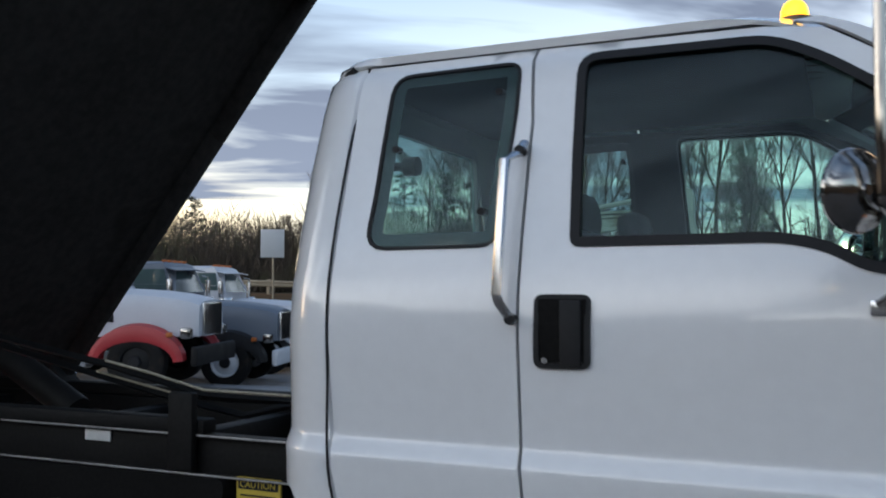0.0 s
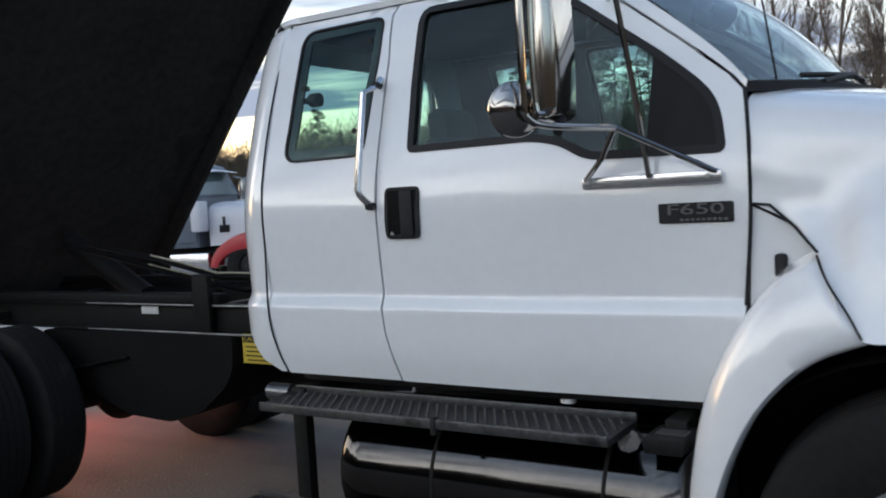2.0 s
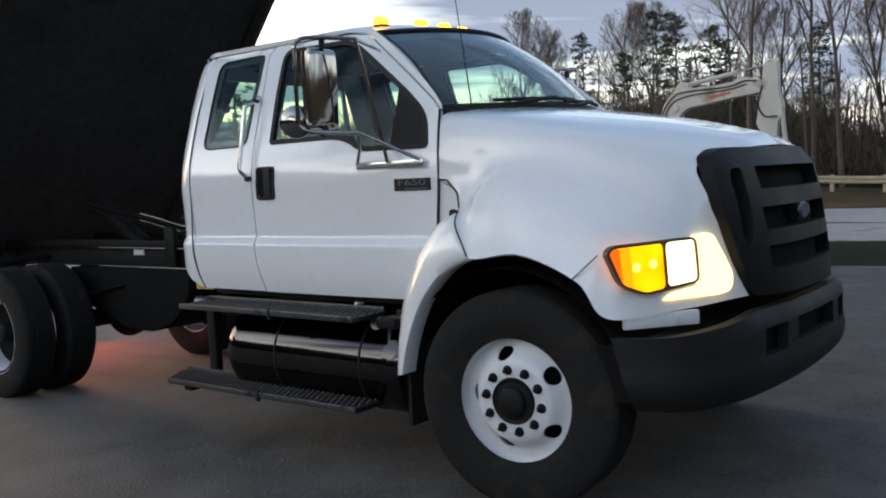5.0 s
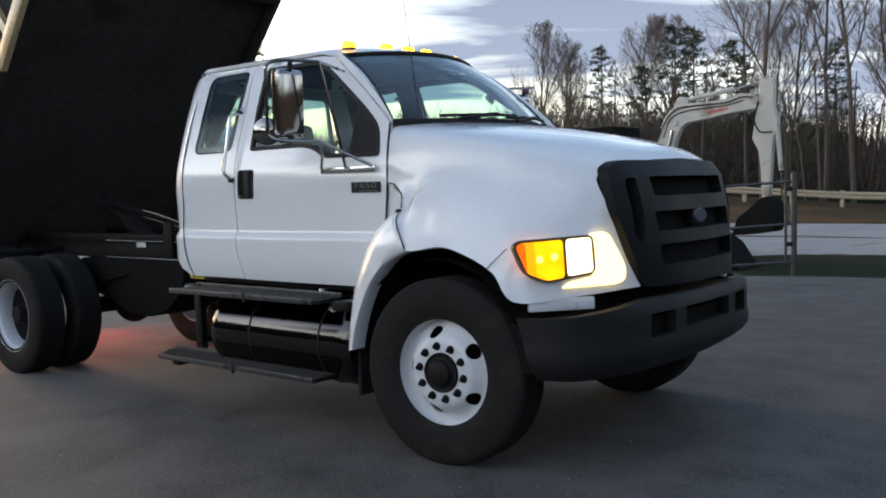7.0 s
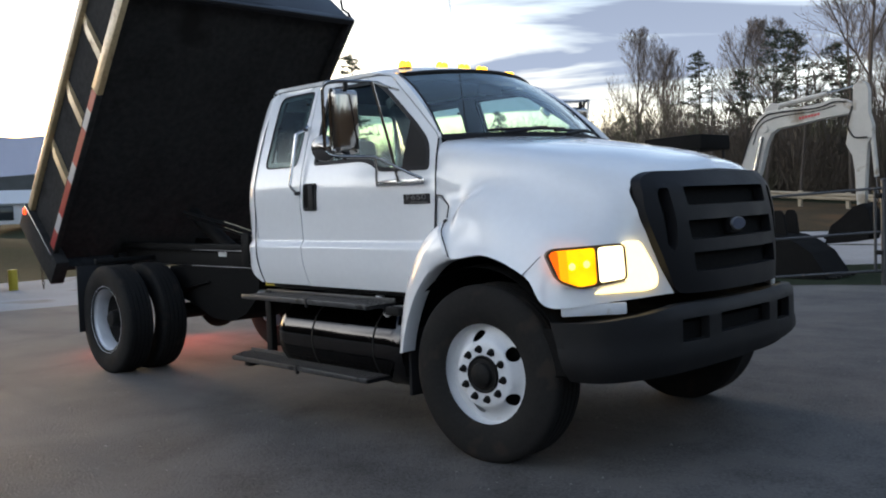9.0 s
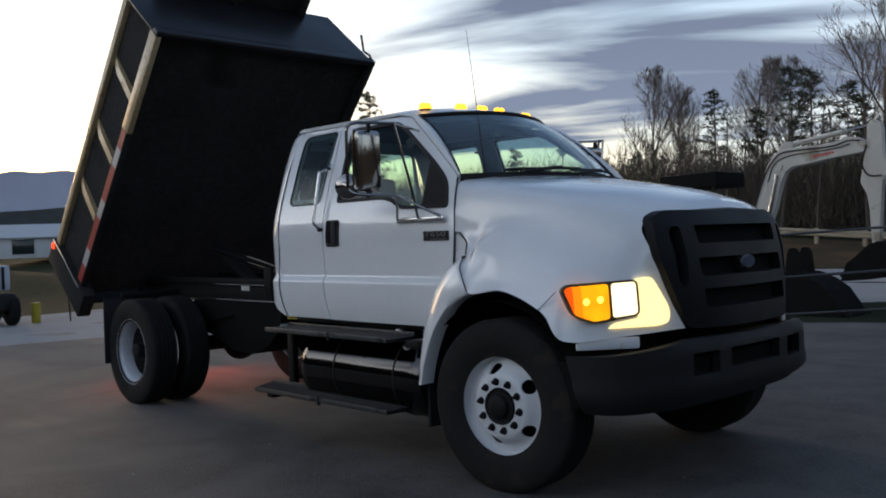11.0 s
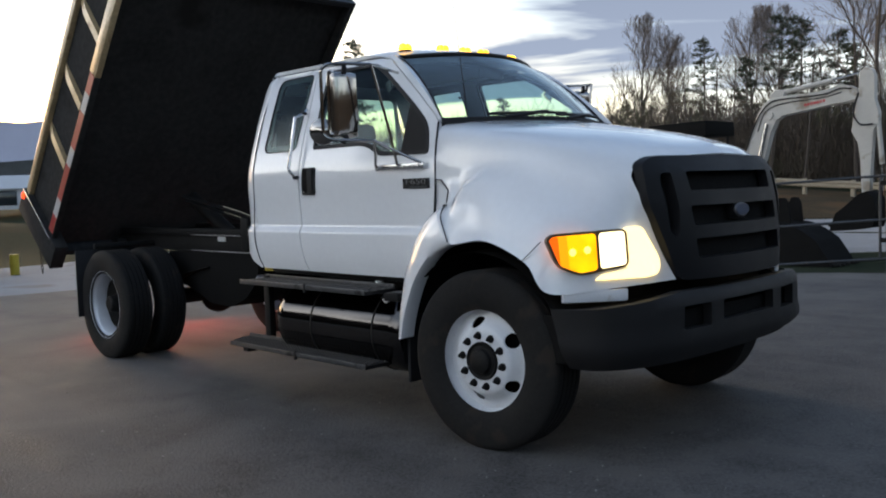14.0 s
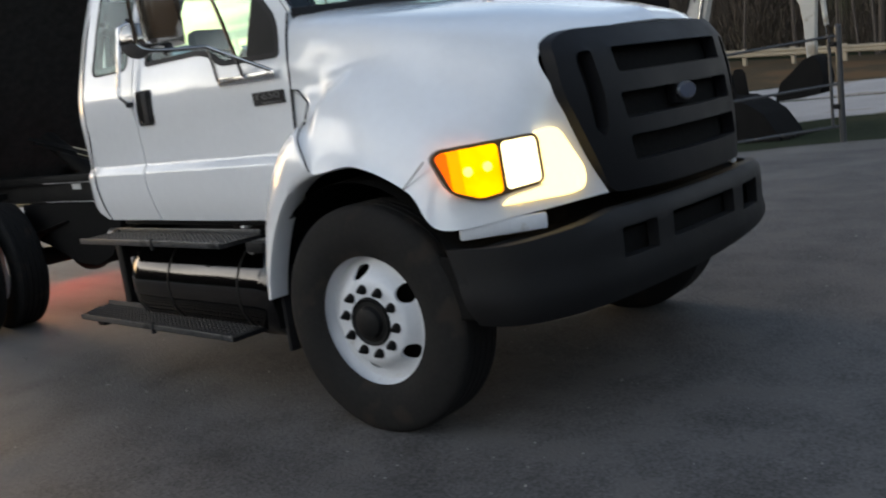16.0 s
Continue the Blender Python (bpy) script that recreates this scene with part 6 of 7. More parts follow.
def stick(verts, faces, p, q, r0, r1, seg=4):
    _, u, v = basis(q - p)
    k = len(verts)
    for c, r in ((p, r0), (q, r1)):
        verts.extend(c + (u * math.cos(j * math.tau / seg) + v * math.sin(j * math.tau / seg)) * r for j in range(seg))
    faces.extend((k + j, k + (j + 1) % seg, k + seg + (j + 1) % seg, k + seg + j) for j in range(seg))


def from_lists(name, verts, faces, material, parent=None):
    me = bpy.data.meshes.new(name)
    me.from_pydata([tuple(v) for v in verts], [], faces)
    me.materials.append(material)
    ob = new(name, me)
    if parent is not None:
        ob.parent = parent
    return ob


def bare_tree(height, seed, fork=0.35, lean=0.0):
    height *= 0.80
    rnd = random.Random(seed)
    wood, woodf, twig, twigf = [], [], [], []

    def grow(p, d, length, r, level):
        n = (7, 4, 3, 3, 3)[level]
        q = p
        for k in range(n):
            d = (d + Vector((rnd.uniform(-1, 1), rnd.uniform(-1, 1), rnd.uniform(-0.3, 0.7))) * (0.07 if level == 0 else 0.16)).normalized()
            nxt = q + d * (length / n)
            ra, rb = r * (1 - 0.7 * k / n), r * (1 - 0.7 * (k + 1) / n)
            if level < 2:
                stick(wood, woodf, q, nxt, ra, rb, 6 if level == 0 else 5)
            else:
                stick(twig, twigf, q, nxt, ra, rb, 3)
            q = nxt
            if level < 4:
                first = fork if level == 0 else 0.2
                if (k + 1) / n > first:
                    for _ in range((2, 2, 2, 1)[level] + (rnd.random() < (0.5, 0.5, 0.3, 0.6)[level])):
                        a = rnd.uniform(0, math.tau)
                        spread = rnd.uniform(0.38, 0.85)
                        _, u, v = basis(d)
                        nd = (d + (u * math.cos(a) + v * math.sin(a)) * spread + Vector((0, 0, 0.22))).normalized()
                        reach = length * rnd.uniform(0.36, 0.56)
                        for _ in range(4):
                            e = q + nd * reach
                            if (math.hypot(e.x, e.y) / (0.25 * height)) ** 2 + ((e.z - 0.62 * height) / (0.42 * height)) ** 2 > rnd.uniform(0.9, 1.1):
                                reach *= 0.72
                        grow(q, nd, reach, max(rb * 0.62, 0.008), level + 1)

    grow(Vector((0, 0, -0.3)), Vector((lean, 0, 1)).normalized(), height * 0.86, height * 0.011, 0)
    tree = thing("bare_tree", "leafless grey-brown deciduous tree at the wood's edge", "tree", group="bare trees of the wood")
    from_lists("trunk", wood, woodf, BARK, tree)
    from_lists("crown", twig, twigf, TWIG, tree)
    return tree


def pine_tree(height, seed):
    rnd = random.Random(seed)
    wood, woodf, leaf, leaff = [], [], [], []
    stick(wood, woodf, Vector((0, 0, -0.3)), Vector((rnd.uniform(-0.3, 0.3), 0, height)), height * 0.014, 0.02, 6)
    for k in range(62):
        z = height * (0.30 + 0.70 * (k / 62) ** 0.9)
        reach = height * 0.20 * (1 - (z / height - 0.30) / 0.72) ** 0.7 * rnd.uniform(0.45, 1.15) + 0.2
        a = rnd.uniform(0, math.tau)
        p, q = Vector((0, 0, z)), Vector((reach * math.cos(a), reach * math.sin(a), z + reach * rnd.uniform(-0.05, 0.35)))
        stick(wood, woodf, p, q, 0.035, 0.01, 3)
        for j in range(5):
            c = p.lerp(q, rnd.uniform(0.35, 1.05)) + Vector((rnd.gauss(0, 0.15), rnd.gauss(0, 0.15), rnd.gauss(0, 0.08)))
            for _ in range(11):
                d = Vector((rnd.gauss(0, 1), rnd.gauss(0, 1), rnd.gauss(0.2, 0.6))).normalized() * rnd.uniform(0.16, 0.42)
                w = Vector((rnd.gauss(0, 1), rnd.gauss(0, 1), rnd.gauss(0, 1))).normalized() * 0.035
                i = len(leaf)
                leaf.extend((c - w, c + w, c + d))
                leaff.append((i, i + 1, i + 2))
    tree = thing("pine_tree", "dark green pine tree among bare trees", "tree", group="pines of the wood")
    from_lists("trunk", wood, woodf, BARK, tree)
    from_lists("crown", leaf, leaff, NEEDLE, tree)
    return tree


def plant(proto, spots, used):
    for x, y, s, a in spots:
        m = Matrix.Translation((x, y, terrain(x, y))) @ pose(0, 0, 0, 0, 0, a)
        if not used:
            proto.matrix_basis = m @ Matrix.Scale(s, 4)
            used.append(proto)
        else:
            c = copy_thing(proto, m)
            c.scale = (s, s, s)
            used.append(c)


bare = [bare_tree(13.0, 3, 0.35), bare_tree(12.0, 8, 0.3), bare_tree(15.5, 21, 0.44), bare_tree(11.0, 34, 0.4, 0.06)]
pines = [pine_tree(10.5, 5), pine_tree(9.0, 17)]
rnd = random.Random(12)
spots = [[] for _ in bare]
spots[0] += [(-34.5, 54.0, 1.15, 20), (-27.8, 58.0, 1.15, 100), (-3.4, 42.0, 1.1, 60)]
spots[1] += [(-26.4, 58.5, 1.25, 40), (-33.0, 55.0, 1.1, 150), (-1.0, 41.0, 1.2, 130)]
spots[2] += [(-8.6, 39.5, 1.05, 10), (-12.3, 38.0, 1.0, 120), (-10.2, 40.5, 1.05, 250), (-14.5, 42.0, 0.85, 70), (-6.4, 38.0, 1.0, 190), (-2.2, 44.0, 1.0, 280), (0.6, 40.0, 0.95, 20)]
spots[3] += [(-5.5, 40.0, 1.1, 30), (-7.2, 43.0, 1.25, 200), (-13.4, 45.0, 1.2, 300)]
for k in range(30):
    x = -62 + k * 2.7 + rnd.uniform(-0.8, 0.8)
    if x > -17:
        y, s = rnd.uniform(40, 58), rnd.uniform(0.65, 0.95)
    else:
        y, s = rnd.uniform(50, 70), rnd.uniform(0.42, 0.68)
    spots[k % 4].append((x, y, s, rnd.uniform(0, 360)))
for proto, sp in zip(bare, spots):
    plant(proto, sp, [])
plant(pines[0], [(-28.4, 51.8, 0.9, 0), (-20.9, 50.0, 0.95, 60), (-23.5, 53.0, 1.0, 110), (-43.2, 33.5, 0.95, 40), (-40.5, 45, 0.62, 80), (-11.5, 47.0, 0.8, 200)], [])
plant(pines[1], [(-19.0, 50.8, 1.0, 20), (-24.6, 50.4, 0.85, 140), (-33.5, 50, 0.6, 10), (-16.4, 46.5, 0.85, 300), (-6.0, 48.0, 0.9, 90)], [])

# brush below the trees: nobody could count it
def brush(name, count, x0, x1, y0, y1, top, seed, label):
    rnd = random.Random(seed)
    verts, faces = [], []
    for _ in range(count):
        x, y = rnd.uniform(x0, x1), rnd.uniform(y0, y1)
        z = terrain(x, y)
        h = top * rnd.uniform(0.15, 1.0) * (0.55 + 0.45 * noise.noise(Vector((x * 0.16, y * 0.16, 3.0))) + 0.25)
        c = Vector((x, y, z + h * rnd.random() ** 0.7))
        d = Vector((rnd.gauss(0, 0.38), rnd.gauss(0, 0.38), rnd.uniform(0.3, 1.2))) * rnd.uniform(0.5, 1.5)
        w = Vector((rnd.gauss(0, 1), rnd.gauss(0, 0.6), rnd.gauss(0, 0.15))).normalized() * rnd.uniform(0.010, 0.032)
        i = len(verts)
        verts.extend((c - w, c + w, c + d))
        faces.append((i, i + 1, i + 2))
    return tagged(from_lists(name, verts, faces, BRUSH), label, "brush", kind="stuff")


brush("brush_by_woods", 130000, -64, -16, 41, 56, 6.5, 4, "tangled brown winter brush at the wood's edge")
brush("brush_in_woods", 70000, -20, 24, 42, 58, 5.6, 6, "thin brown undergrowth between tall trunks")
# thin straight trunks that show pale against the dark wood
rnd = random.Random(23)
verts, faces = [], []
for _ in range(170):
    x, y = rnd.uniform(-24, 10), rnd.uniform(39, 60)
    p = Vector((x, y, terrain(x, y) - 0.2))
    r, up = rnd.uniform(0.05, 0.11), rnd.uniform(4.0, 7.5)
    q = p + Vector((rnd.gauss(0, 0.25), rnd.gauss(0, 0.25), up * 0.5))
    top = q + Vector((rnd.gauss(0, 0.3), rnd.gauss(0, 0.3), up * 0.5))
    stick(verts, faces, p, q, r, r * 0.75, 5)
    stick(verts, faces, q, top, r * 0.75, r * 0.3, 5)
    for _ in range(5):
        b = q.lerp(top, rnd.random())
        stick(verts, faces, b, b + Vector((rnd.gauss(0, 0.7), rnd.gauss(0, 0.7), rnd.uniform(0.4, 1.5))), r * 0.35, r * 0.1, 3)
tagged(from_lists("young_trunks", verts, faces, BARK), "thin bare trunks of a young wood", "trees", kind="stuff")
bm = B()
rows = [[], []]
rnd = random.Random(7)
for k in range(161):
    a = radians(60 + k * 0.5)
    d = 74
    x, y = d * math.cos(a), d * math.sin(a)
    h = 2.9 + 1.8 * noise.noise(Vector((k * 0.13, 0, 0))) + rnd.uniform(-0.7, 0.9) + (1.2 if x < -20 else 0.2)
    rows[0].append((x, y, -1.0))
    rows[1].append((x, y, terrain(x, y) + h))
grid_faces(bm, rows)
thicken(bm, 1.5)
tagged(part("backdrop_woods", bm, FARWOOD), "dense dark brown wood in the distance", "backdrop", kind="structure")
# woods added round the rest of the yard, out of view, as a dark horizon to reflect
bm = B()
rows = [[], []]
for k in range(121):
    a = radians(196 + k * 1.9)
    d = 48
    rows[0].append((d * math.cos(a), d * math.sin(a), -1.0))
    rows[1].append((d * math.cos(a), d * math.sin(a), 9.0 + 3.0 * noise.noise(Vector((k * 0.21, 5, 0))) + rnd.uniform(-0.9, 1.2)))
grid_faces(bm, rows)
thicken(bm, 1.5)
tagged(part("backdrop_trees", bm, FARWOOD), "unseen dark tree line added round the yard", "backdrop", kind="structure")

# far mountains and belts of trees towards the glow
# the blue of the air in between is mixed into the ridge's colour
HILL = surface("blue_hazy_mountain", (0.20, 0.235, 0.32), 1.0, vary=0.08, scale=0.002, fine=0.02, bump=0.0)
# tree colour greyed and blued to carry the haze of distance
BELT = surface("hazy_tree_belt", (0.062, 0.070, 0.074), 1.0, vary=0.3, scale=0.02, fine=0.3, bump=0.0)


def ridge(name, dist, a0, a1, n, base, swing, seed, material, label, thick):
    bm = B()
    rows = [[], []]
    for k in range(n + 1):
        a = radians(a0 + (a1 - a0) * k / n)
        h = base + swing * (noise.noise(Vector((k * 7.0 / n + seed, seed, 0))) + 0.35 * noise.noise(Vector((k * 31.0 / n, seed, 2))))
        rows[0].append((dist * math.cos(a), dist * math.sin(a), -20))
        rows[1].append((dist * math.cos(a), dist * math.sin(a), h))
    grid_faces(bm, rows)
    thicken(bm, thick)
    return tagged(part(name, bm, material), label, "backdrop", kind="structure")


ridge("backdrop_mountains", 2950, 140, 200, 120, 205, 45, 2.3, HILL, "mountain ridge tinted blue by haze under the evening glow", 40)
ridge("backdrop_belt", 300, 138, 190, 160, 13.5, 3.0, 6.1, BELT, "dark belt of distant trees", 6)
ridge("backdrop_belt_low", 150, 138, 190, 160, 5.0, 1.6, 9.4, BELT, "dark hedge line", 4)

# ---- low white building far off ----
SIDING = surface("pale_metal_siding", (0.50, 0.53, 0.57), 0.6, vary=0.08, scale=0.6, bump=0.0)
ROOFING = surface("grey_metal_roof", (0.42, 0.45, 0.48), 0.5, vary=0.1, scale=0.5, bump=0.0)
PANE = surface("dark_window_glass", (0.02, 0.025, 0.03), 0.12, vary=0.1, bump=0.0)
shed = thing("workshop_building", "long low pale metal workshop with a grey roof", "building")
sm = Matrix.Translation((-84.5, 25.5, 0.7)) @ pose(0, 0, 0, 0, 0, 66)
SW = lambda bm: (bmesh.ops.transform(bm, matrix=sm, verts=bm.verts), bm)[1]
part("wall", SW(box(B(), (0, 0, 0.95), (15, 7, 1.9), 0.02)), SIDING, shed)
bm = B()
grid_faces(bm, [[(-7.8, -3.9, 1.85), (7.8, -3.9, 1.85)], [(-7.8, 0, 3.1), (7.8, 0, 3.1)], [(-7.8, 3.9, 1.85), (7.8, 3.9, 1.85)]])
thicken(bm, 0.1)
part("roof", SW(bm), ROOFING, shed)
for x, w, h in ((-4.5, 1.5, 0.5), (0.2, 1.8, 1.3), (3.2, 0.5, 1.2), (5.6, 1.0, 0.6)):
    win = part("window", SW(box(B(), (x, -3.52, 1.0), (w, 0.06, h), 0.01)), PANE, shed)
    part("frame", SW(box(B(), (x, -3.51, 1.0 + h / 2 + 0.05), (w + 0.15, 0.08, 0.1), 0.01)), SIDING, win)

# ---- parked equipment by the yard's far edge ----
ORANGE = surface("orange_paint", (0.45, 0.12, 0.02), 0.5, vary=0.15, bump=0.0)
YPAINT = surface("yellow_paint", (0.48, 0.36, 0.03), 0.5, vary=0.2, bump=0.0)
mower = thing("utility_vehicle", "white and orange utility vehicle with black undercarriage", "vehicle", (-15.6, 0.85, 0))


part("cargo_box", box(B(), (-0.2, 0, 0.92), (1.0, 0.95, 0.50), 0.05), SIDING, mower)
part("chassis", box(B(), (-0.1, 0, 0.46), (1.5, 0.9, 0.34), 0.05), SEAL, mower)
part("side_panel", box(B(), (-0.3, -0.49, 0.82), (0.5, 0.03, 0.22), 0.02), ORANGE, mower)
for x in (-0.6, 0.45):
    for y in (-0.42, 0.42):
        part("wheel", revolve(B(), [(0.1, -0.09), (0.27, -0.09), (0.30, -0.05), (0.30, 0.05), (0.27, 0.09), (0.1, 0.09)], (x, y, 0.30), (0, 1, 0), 20), RUBBER, mower)
for k in range(5):
    part("slat", box(B(), (0.31, -0.35 + 0.17 * k, 0.92), (0.03, 0.05, 0.44), 0.008), PLASTIC, mower)
post = thing("yellow_barrel", "small yellow drum beside the vehicle", "drum", (-15.2, 1.75, 0))
part("shell", revolve(B(), [(0.0, 0.0), (0.085, 0.0), (0.09, 0.02), (0.085, 0.04), (0.085, 0.2), (0.09, 0.22), (0.085, 0.24), (0.085, 0.40), (0.0, 0.41)], (0, 0, 0), (0, 0, 1), 20), YPAINT, post)

# ---- parked highway trucks ----
RED = surface("faded_red_paint", (0.42, 0.03, 0.035), 0.4, vary=0.12, bump=0.0)
TWHITE = surface("chalky_white_paint", (0.62, 0.63, 0.66), 0.45, vary=0.06, bump=0.0)
TGREY = surface("dull_grey_paint", (0.12, 0.145, 0.18), 0.45, vary=0.1, bump=0.0)
DARKGLASS = surface("dull_truck_glass", (0.07, 0.11, 0.11), 0.1, vary=0.1, bump=0.0)


def road_truck(label, at, turn, hood_paint, fender_paint, cab_paint, vents):
    """A long-nosed truck: nose towards its own +x, front axle over its origin."""
    tr = thing("parked_truck", label, "truck", (*at, terrain(*at)), "trucks parked in a row")
    tr.rotation_euler = (0, 0, radians(turn))
    tr.scale = (0.93, 0.93, 0.93)
    # hood, tapering to the nose
    net = []
    for x, w, zt in ((-0.95, 0.86, 1.80), (-0.4, 0.84, 1.78), (0.2, 0.80, 1.74), (0.75, 0.74, 1.66), (0.98, 0.68, 1.58)):
        net.append([Vector((x, -w, 0.95)), Vector((x, -w, zt - 0.32)), Vector((x, -w * 0.93, zt - 0.08)), Vector((x, -w * 0.55, zt)), Vector((x, 0, zt + 0.02)), Vector((x, w * 0.55, zt)), Vector((x, w * 0.93, zt - 0.08)), Vector((x, w, zt - 0.32)), Vector((x, w, 0.95))])
    bm = B()
    vs = grid_faces(bm, patch(net, 3, 2))
    bm.faces.new(vs[-1])
    bmesh.ops.recalc_face_normals(bm, faces=bm.faces)
    hood = part("hood", bm, hood_paint, tr)
    part("grille", box(B(), (1.0, 0, 1.25), (0.05, 1.05, 0.62), 0.03), STEEL, hood)
    for k in range(9):
        part("grille_bar", box(B(), (1.03, -0.44 + 0.11 * k, 1.25), (0.02, 0.025, 0.55), 0.005), PLASTIC, hood)
    for s in (-1, 1):
        bm = B()
        rows = []
        for k in range(17):
            a = math.pi * (0.02 + 0.96 * k / 16)
            c, q = math.cos(a), math.sin(a)
            r = 0.70 + 0.05 * abs(c)
            rows.append([(r * c + 0.03, s * 0.80, 0.52 + 0.56 * q), ((r + 0.12) * c, s * 0.95, 0.52 + 0.68 * q), ((r + 0.11) * c, s * 1.12, 0.50 + 0.66 * q), ((r + 0.02) * c, s * 1.16, 0.50 + 0.50 * q), (r * c * 0.92, s * 1.14, 0.50 + 0.38 * q)])
        grid_faces(bm, rows)
        thicken(bm, 0.015)
        bmesh.ops.recalc_face_normals(bm, faces=bm.faces)
        part("fender", bm, fender_paint, tr)
        lamp = part("headlamp", box(B(), (0.86, s * 0.98, 1.02), (0.16, 0.24, 0.20), 0.04), CHROME, tr)
        part("lens", box(B(), (0.945, s * 0.98, 1.02), (0.02, 0.19, 0.15), 0.02), LENS, lamp)
        part("turn_lamp", box(B(), (0.62, s * 1.15, 1.0), (0.12, 0.05, 0.09), 0.02), ORANGE, tr)
        part("hood_latch", box(B(), (-0.62, s * 0.875, 1.42), (0.05, 0.03, 0.20), 0.012), SEAL, tr)
        part("air_cleaner", revolve(B(), [(0.0, -0.3), (0.15, -0.3), (0.17, -0.26), (0.17, 0.26), (0.15, 0.3), (0.0, 0.3)], (-1.08, s * 1.0, 1.55), (0, 0, 1), 18), hood_paint if vents else STEEL, tr)
        w = part("wheel", revolve(B(), tyre_mesh(0.28, 0.52, 0.295), (0, s * 1.0, 0.52), (0, s, 0), 36), RUBBER, tr)
        # the vented truck's rims get a dark colour for the shade they stand in
        rim = part("rim", revolve(B(), [(0.30, 0.13), (0.27, 0.12), (0.25, 0.08), (0.22, 0.09), (0.17, 0.12), (0.12, 0.125), (0.11, 0.10)], (0, s * 1.0, 0.52), (0, s, 0), 28), PLASTIC if vents else RIMSILVER, w)
        part("hub", revolve(B(), [(0.12, 0.08), (0.11, 0.16), (0.09, 0.18), (0.0, 0.185)], (0, s * 1.0, 0.52), (0, s, 0), 20), SEAL, w)
        part("step_box", box(B(), (-1.30, s * 0.98, 0.62), (0.85, 0.32, 0.42), 0.04), STEEL if vents else SEAL, tr)
        part("rear_tyre", revolve(B(), tyre_mesh(0.56, 0.52, 0.295), (-4.6, s * 0.95, 0.52), (0, s, 0), 28), RUBBER, tr)
        # cab door with window, mirror
        d = part("door", box(B(), (-1.62, s * 0.985, 1.60), (0.92, 0.04, 1.15), 0.03), cab_paint, tr)
        part("window", panel(B(), rounded([(-2.0, 2.02), (-1.28, 2.02), (-1.36, 2.46), (-1.98, 2.46)], 0.04), [], lambda x, z: (x, s * (1.012 - 0.05 * (z - 2.0)), z), (0, -s * 0.02, 0), 0.3), DARKGLASS, d)
        part("handle", box(B(), (-1.95, s * 1.015, 1.62), (0.16, 0.03, 0.05), 0.01), SEAL, d)
        bm = B()
        tube(bm, [(-1.22, s * 0.98, 2.35), (-1.15, s * 1.22, 2.32), (-1.15, s * 1.22, 1.75), (-1.25, s * 0.98, 1.7)], 0.015, 6)
        mi = part("mirror_arm", bm, STEEL, tr)
        part("mirror", box(B(), (-1.15, s * 1.22, 2.05), (0.07, 0.17, 0.40), 0.02), STEEL, mi)
    bm = box(B(), (-1.68, 0, 1.45), (1.10, 1.94, 1.05), 0.06)
    rows = [[Vector((x, y, z)) for x, y, z in ((x0, -w, z), (x1, -w, z), (x1 + 0.03, 0, z), (x1, w, z), (x0, w, z))] for x0, x1, w, z in ((-2.2, -1.12, 0.97, 1.95), (-2.2, -1.36, 0.93, 2.50), (-2.18, -1.42, 0.90, 2.58), (-2.1, -1.55, 0.70, 2.63))]
    vs = grid_faces(bm, rows, close_v=True)
    bm.faces.new(vs[-1])
    bmesh.ops.recalc_face_normals(bm, faces=bm.faces)
    cab = part("cab", bm, cab_paint, tr)
    bm = B()
    grid_faces(bm, [[(-1.13, -0.88, 1.98), (-1.085, 0, 1.98), (-1.13, 0.88, 1.98)], [(-1.335, -0.84, 2.44), (-1.30, 0, 2.44), (-1.335, 0.84, 2.44)]])
    thicken(bm, 0.012)
    part("windshield", bm, DARKGLASS, cab)
    bm = B()
    grid_faces(bm, [[(-1.36, -0.92, 2.50), (-1.32, 0, 2.52), (-1.36, 0.92, 2.50)], [(-1.10, -0.94, 2.44), (-1.04, 0, 2.46), (-1.10, 0.94, 2.44)]])
    thicken(bm, 0.02)
    part("sun_visor", bm, hood_paint, cab)
    for y in (-0.6, -0.3, 0, 0.3, 0.6):
        part("roof_lamp", box(B(), (-1.5, y, 2.645), (0.1, 0.08, 0.05), 0.02), ORANGE, cab)
    part("bumper", box(B(), (1.05, 0, 0.62), (0.14, 2.25, 0.34), 0.05), PLASTIC if vents else RIMSILVER, tr)
    part("frame", box(B(), (-2.9, 0, 0.80), (6.2, 0.85, 0.26), 0.02), SEAL, tr)
    part("rear_body", box(B(), (-4.7, 0, 1.55), (3.6, 2.2, 1.0), 0.15), SEAL if vents else TGREY, tr)
    if vents:
        part("hood_vent", box(B(), (-0.62, -0.862, 1.28), (0.22, 0.02, 0.15), 0.01), PLASTIC, hood)
        part("roof_box", box(B(), (-2.05, 0, 2.74), (0.7, 0.9, 0.16), 0.05), SEAL, cab)
    return tr


road_truck("white-nosed highway truck with red fenders and grey cab", (-11.96, 9.27), 20, TWHITE, RED, TGREY, True)
road_truck("grey highway truck with a steel bumper, parked in a row", (-12.32, 12.07), 20, TGREY, SEAL, TGREY, False)
road_truck("white highway truck, last of the parked row", (-13.3, 14.9), 20, TWHITE, TWHITE, TWHITE, False)

# ---- mini excavator ----
CREAM = surface("cream_white_paint", (0.44, 0.42, 0.38), 0.5, vary=0.18, scale=2.5, bump=0.0, stain=(0.24, 0.20, 0.15), stain_at=0.57)
exc = thing("mini_excavator", "cream-white mini excavator with raised bent boom and black bucket", "excavator", (0, 0, 0))
EY = 14.8


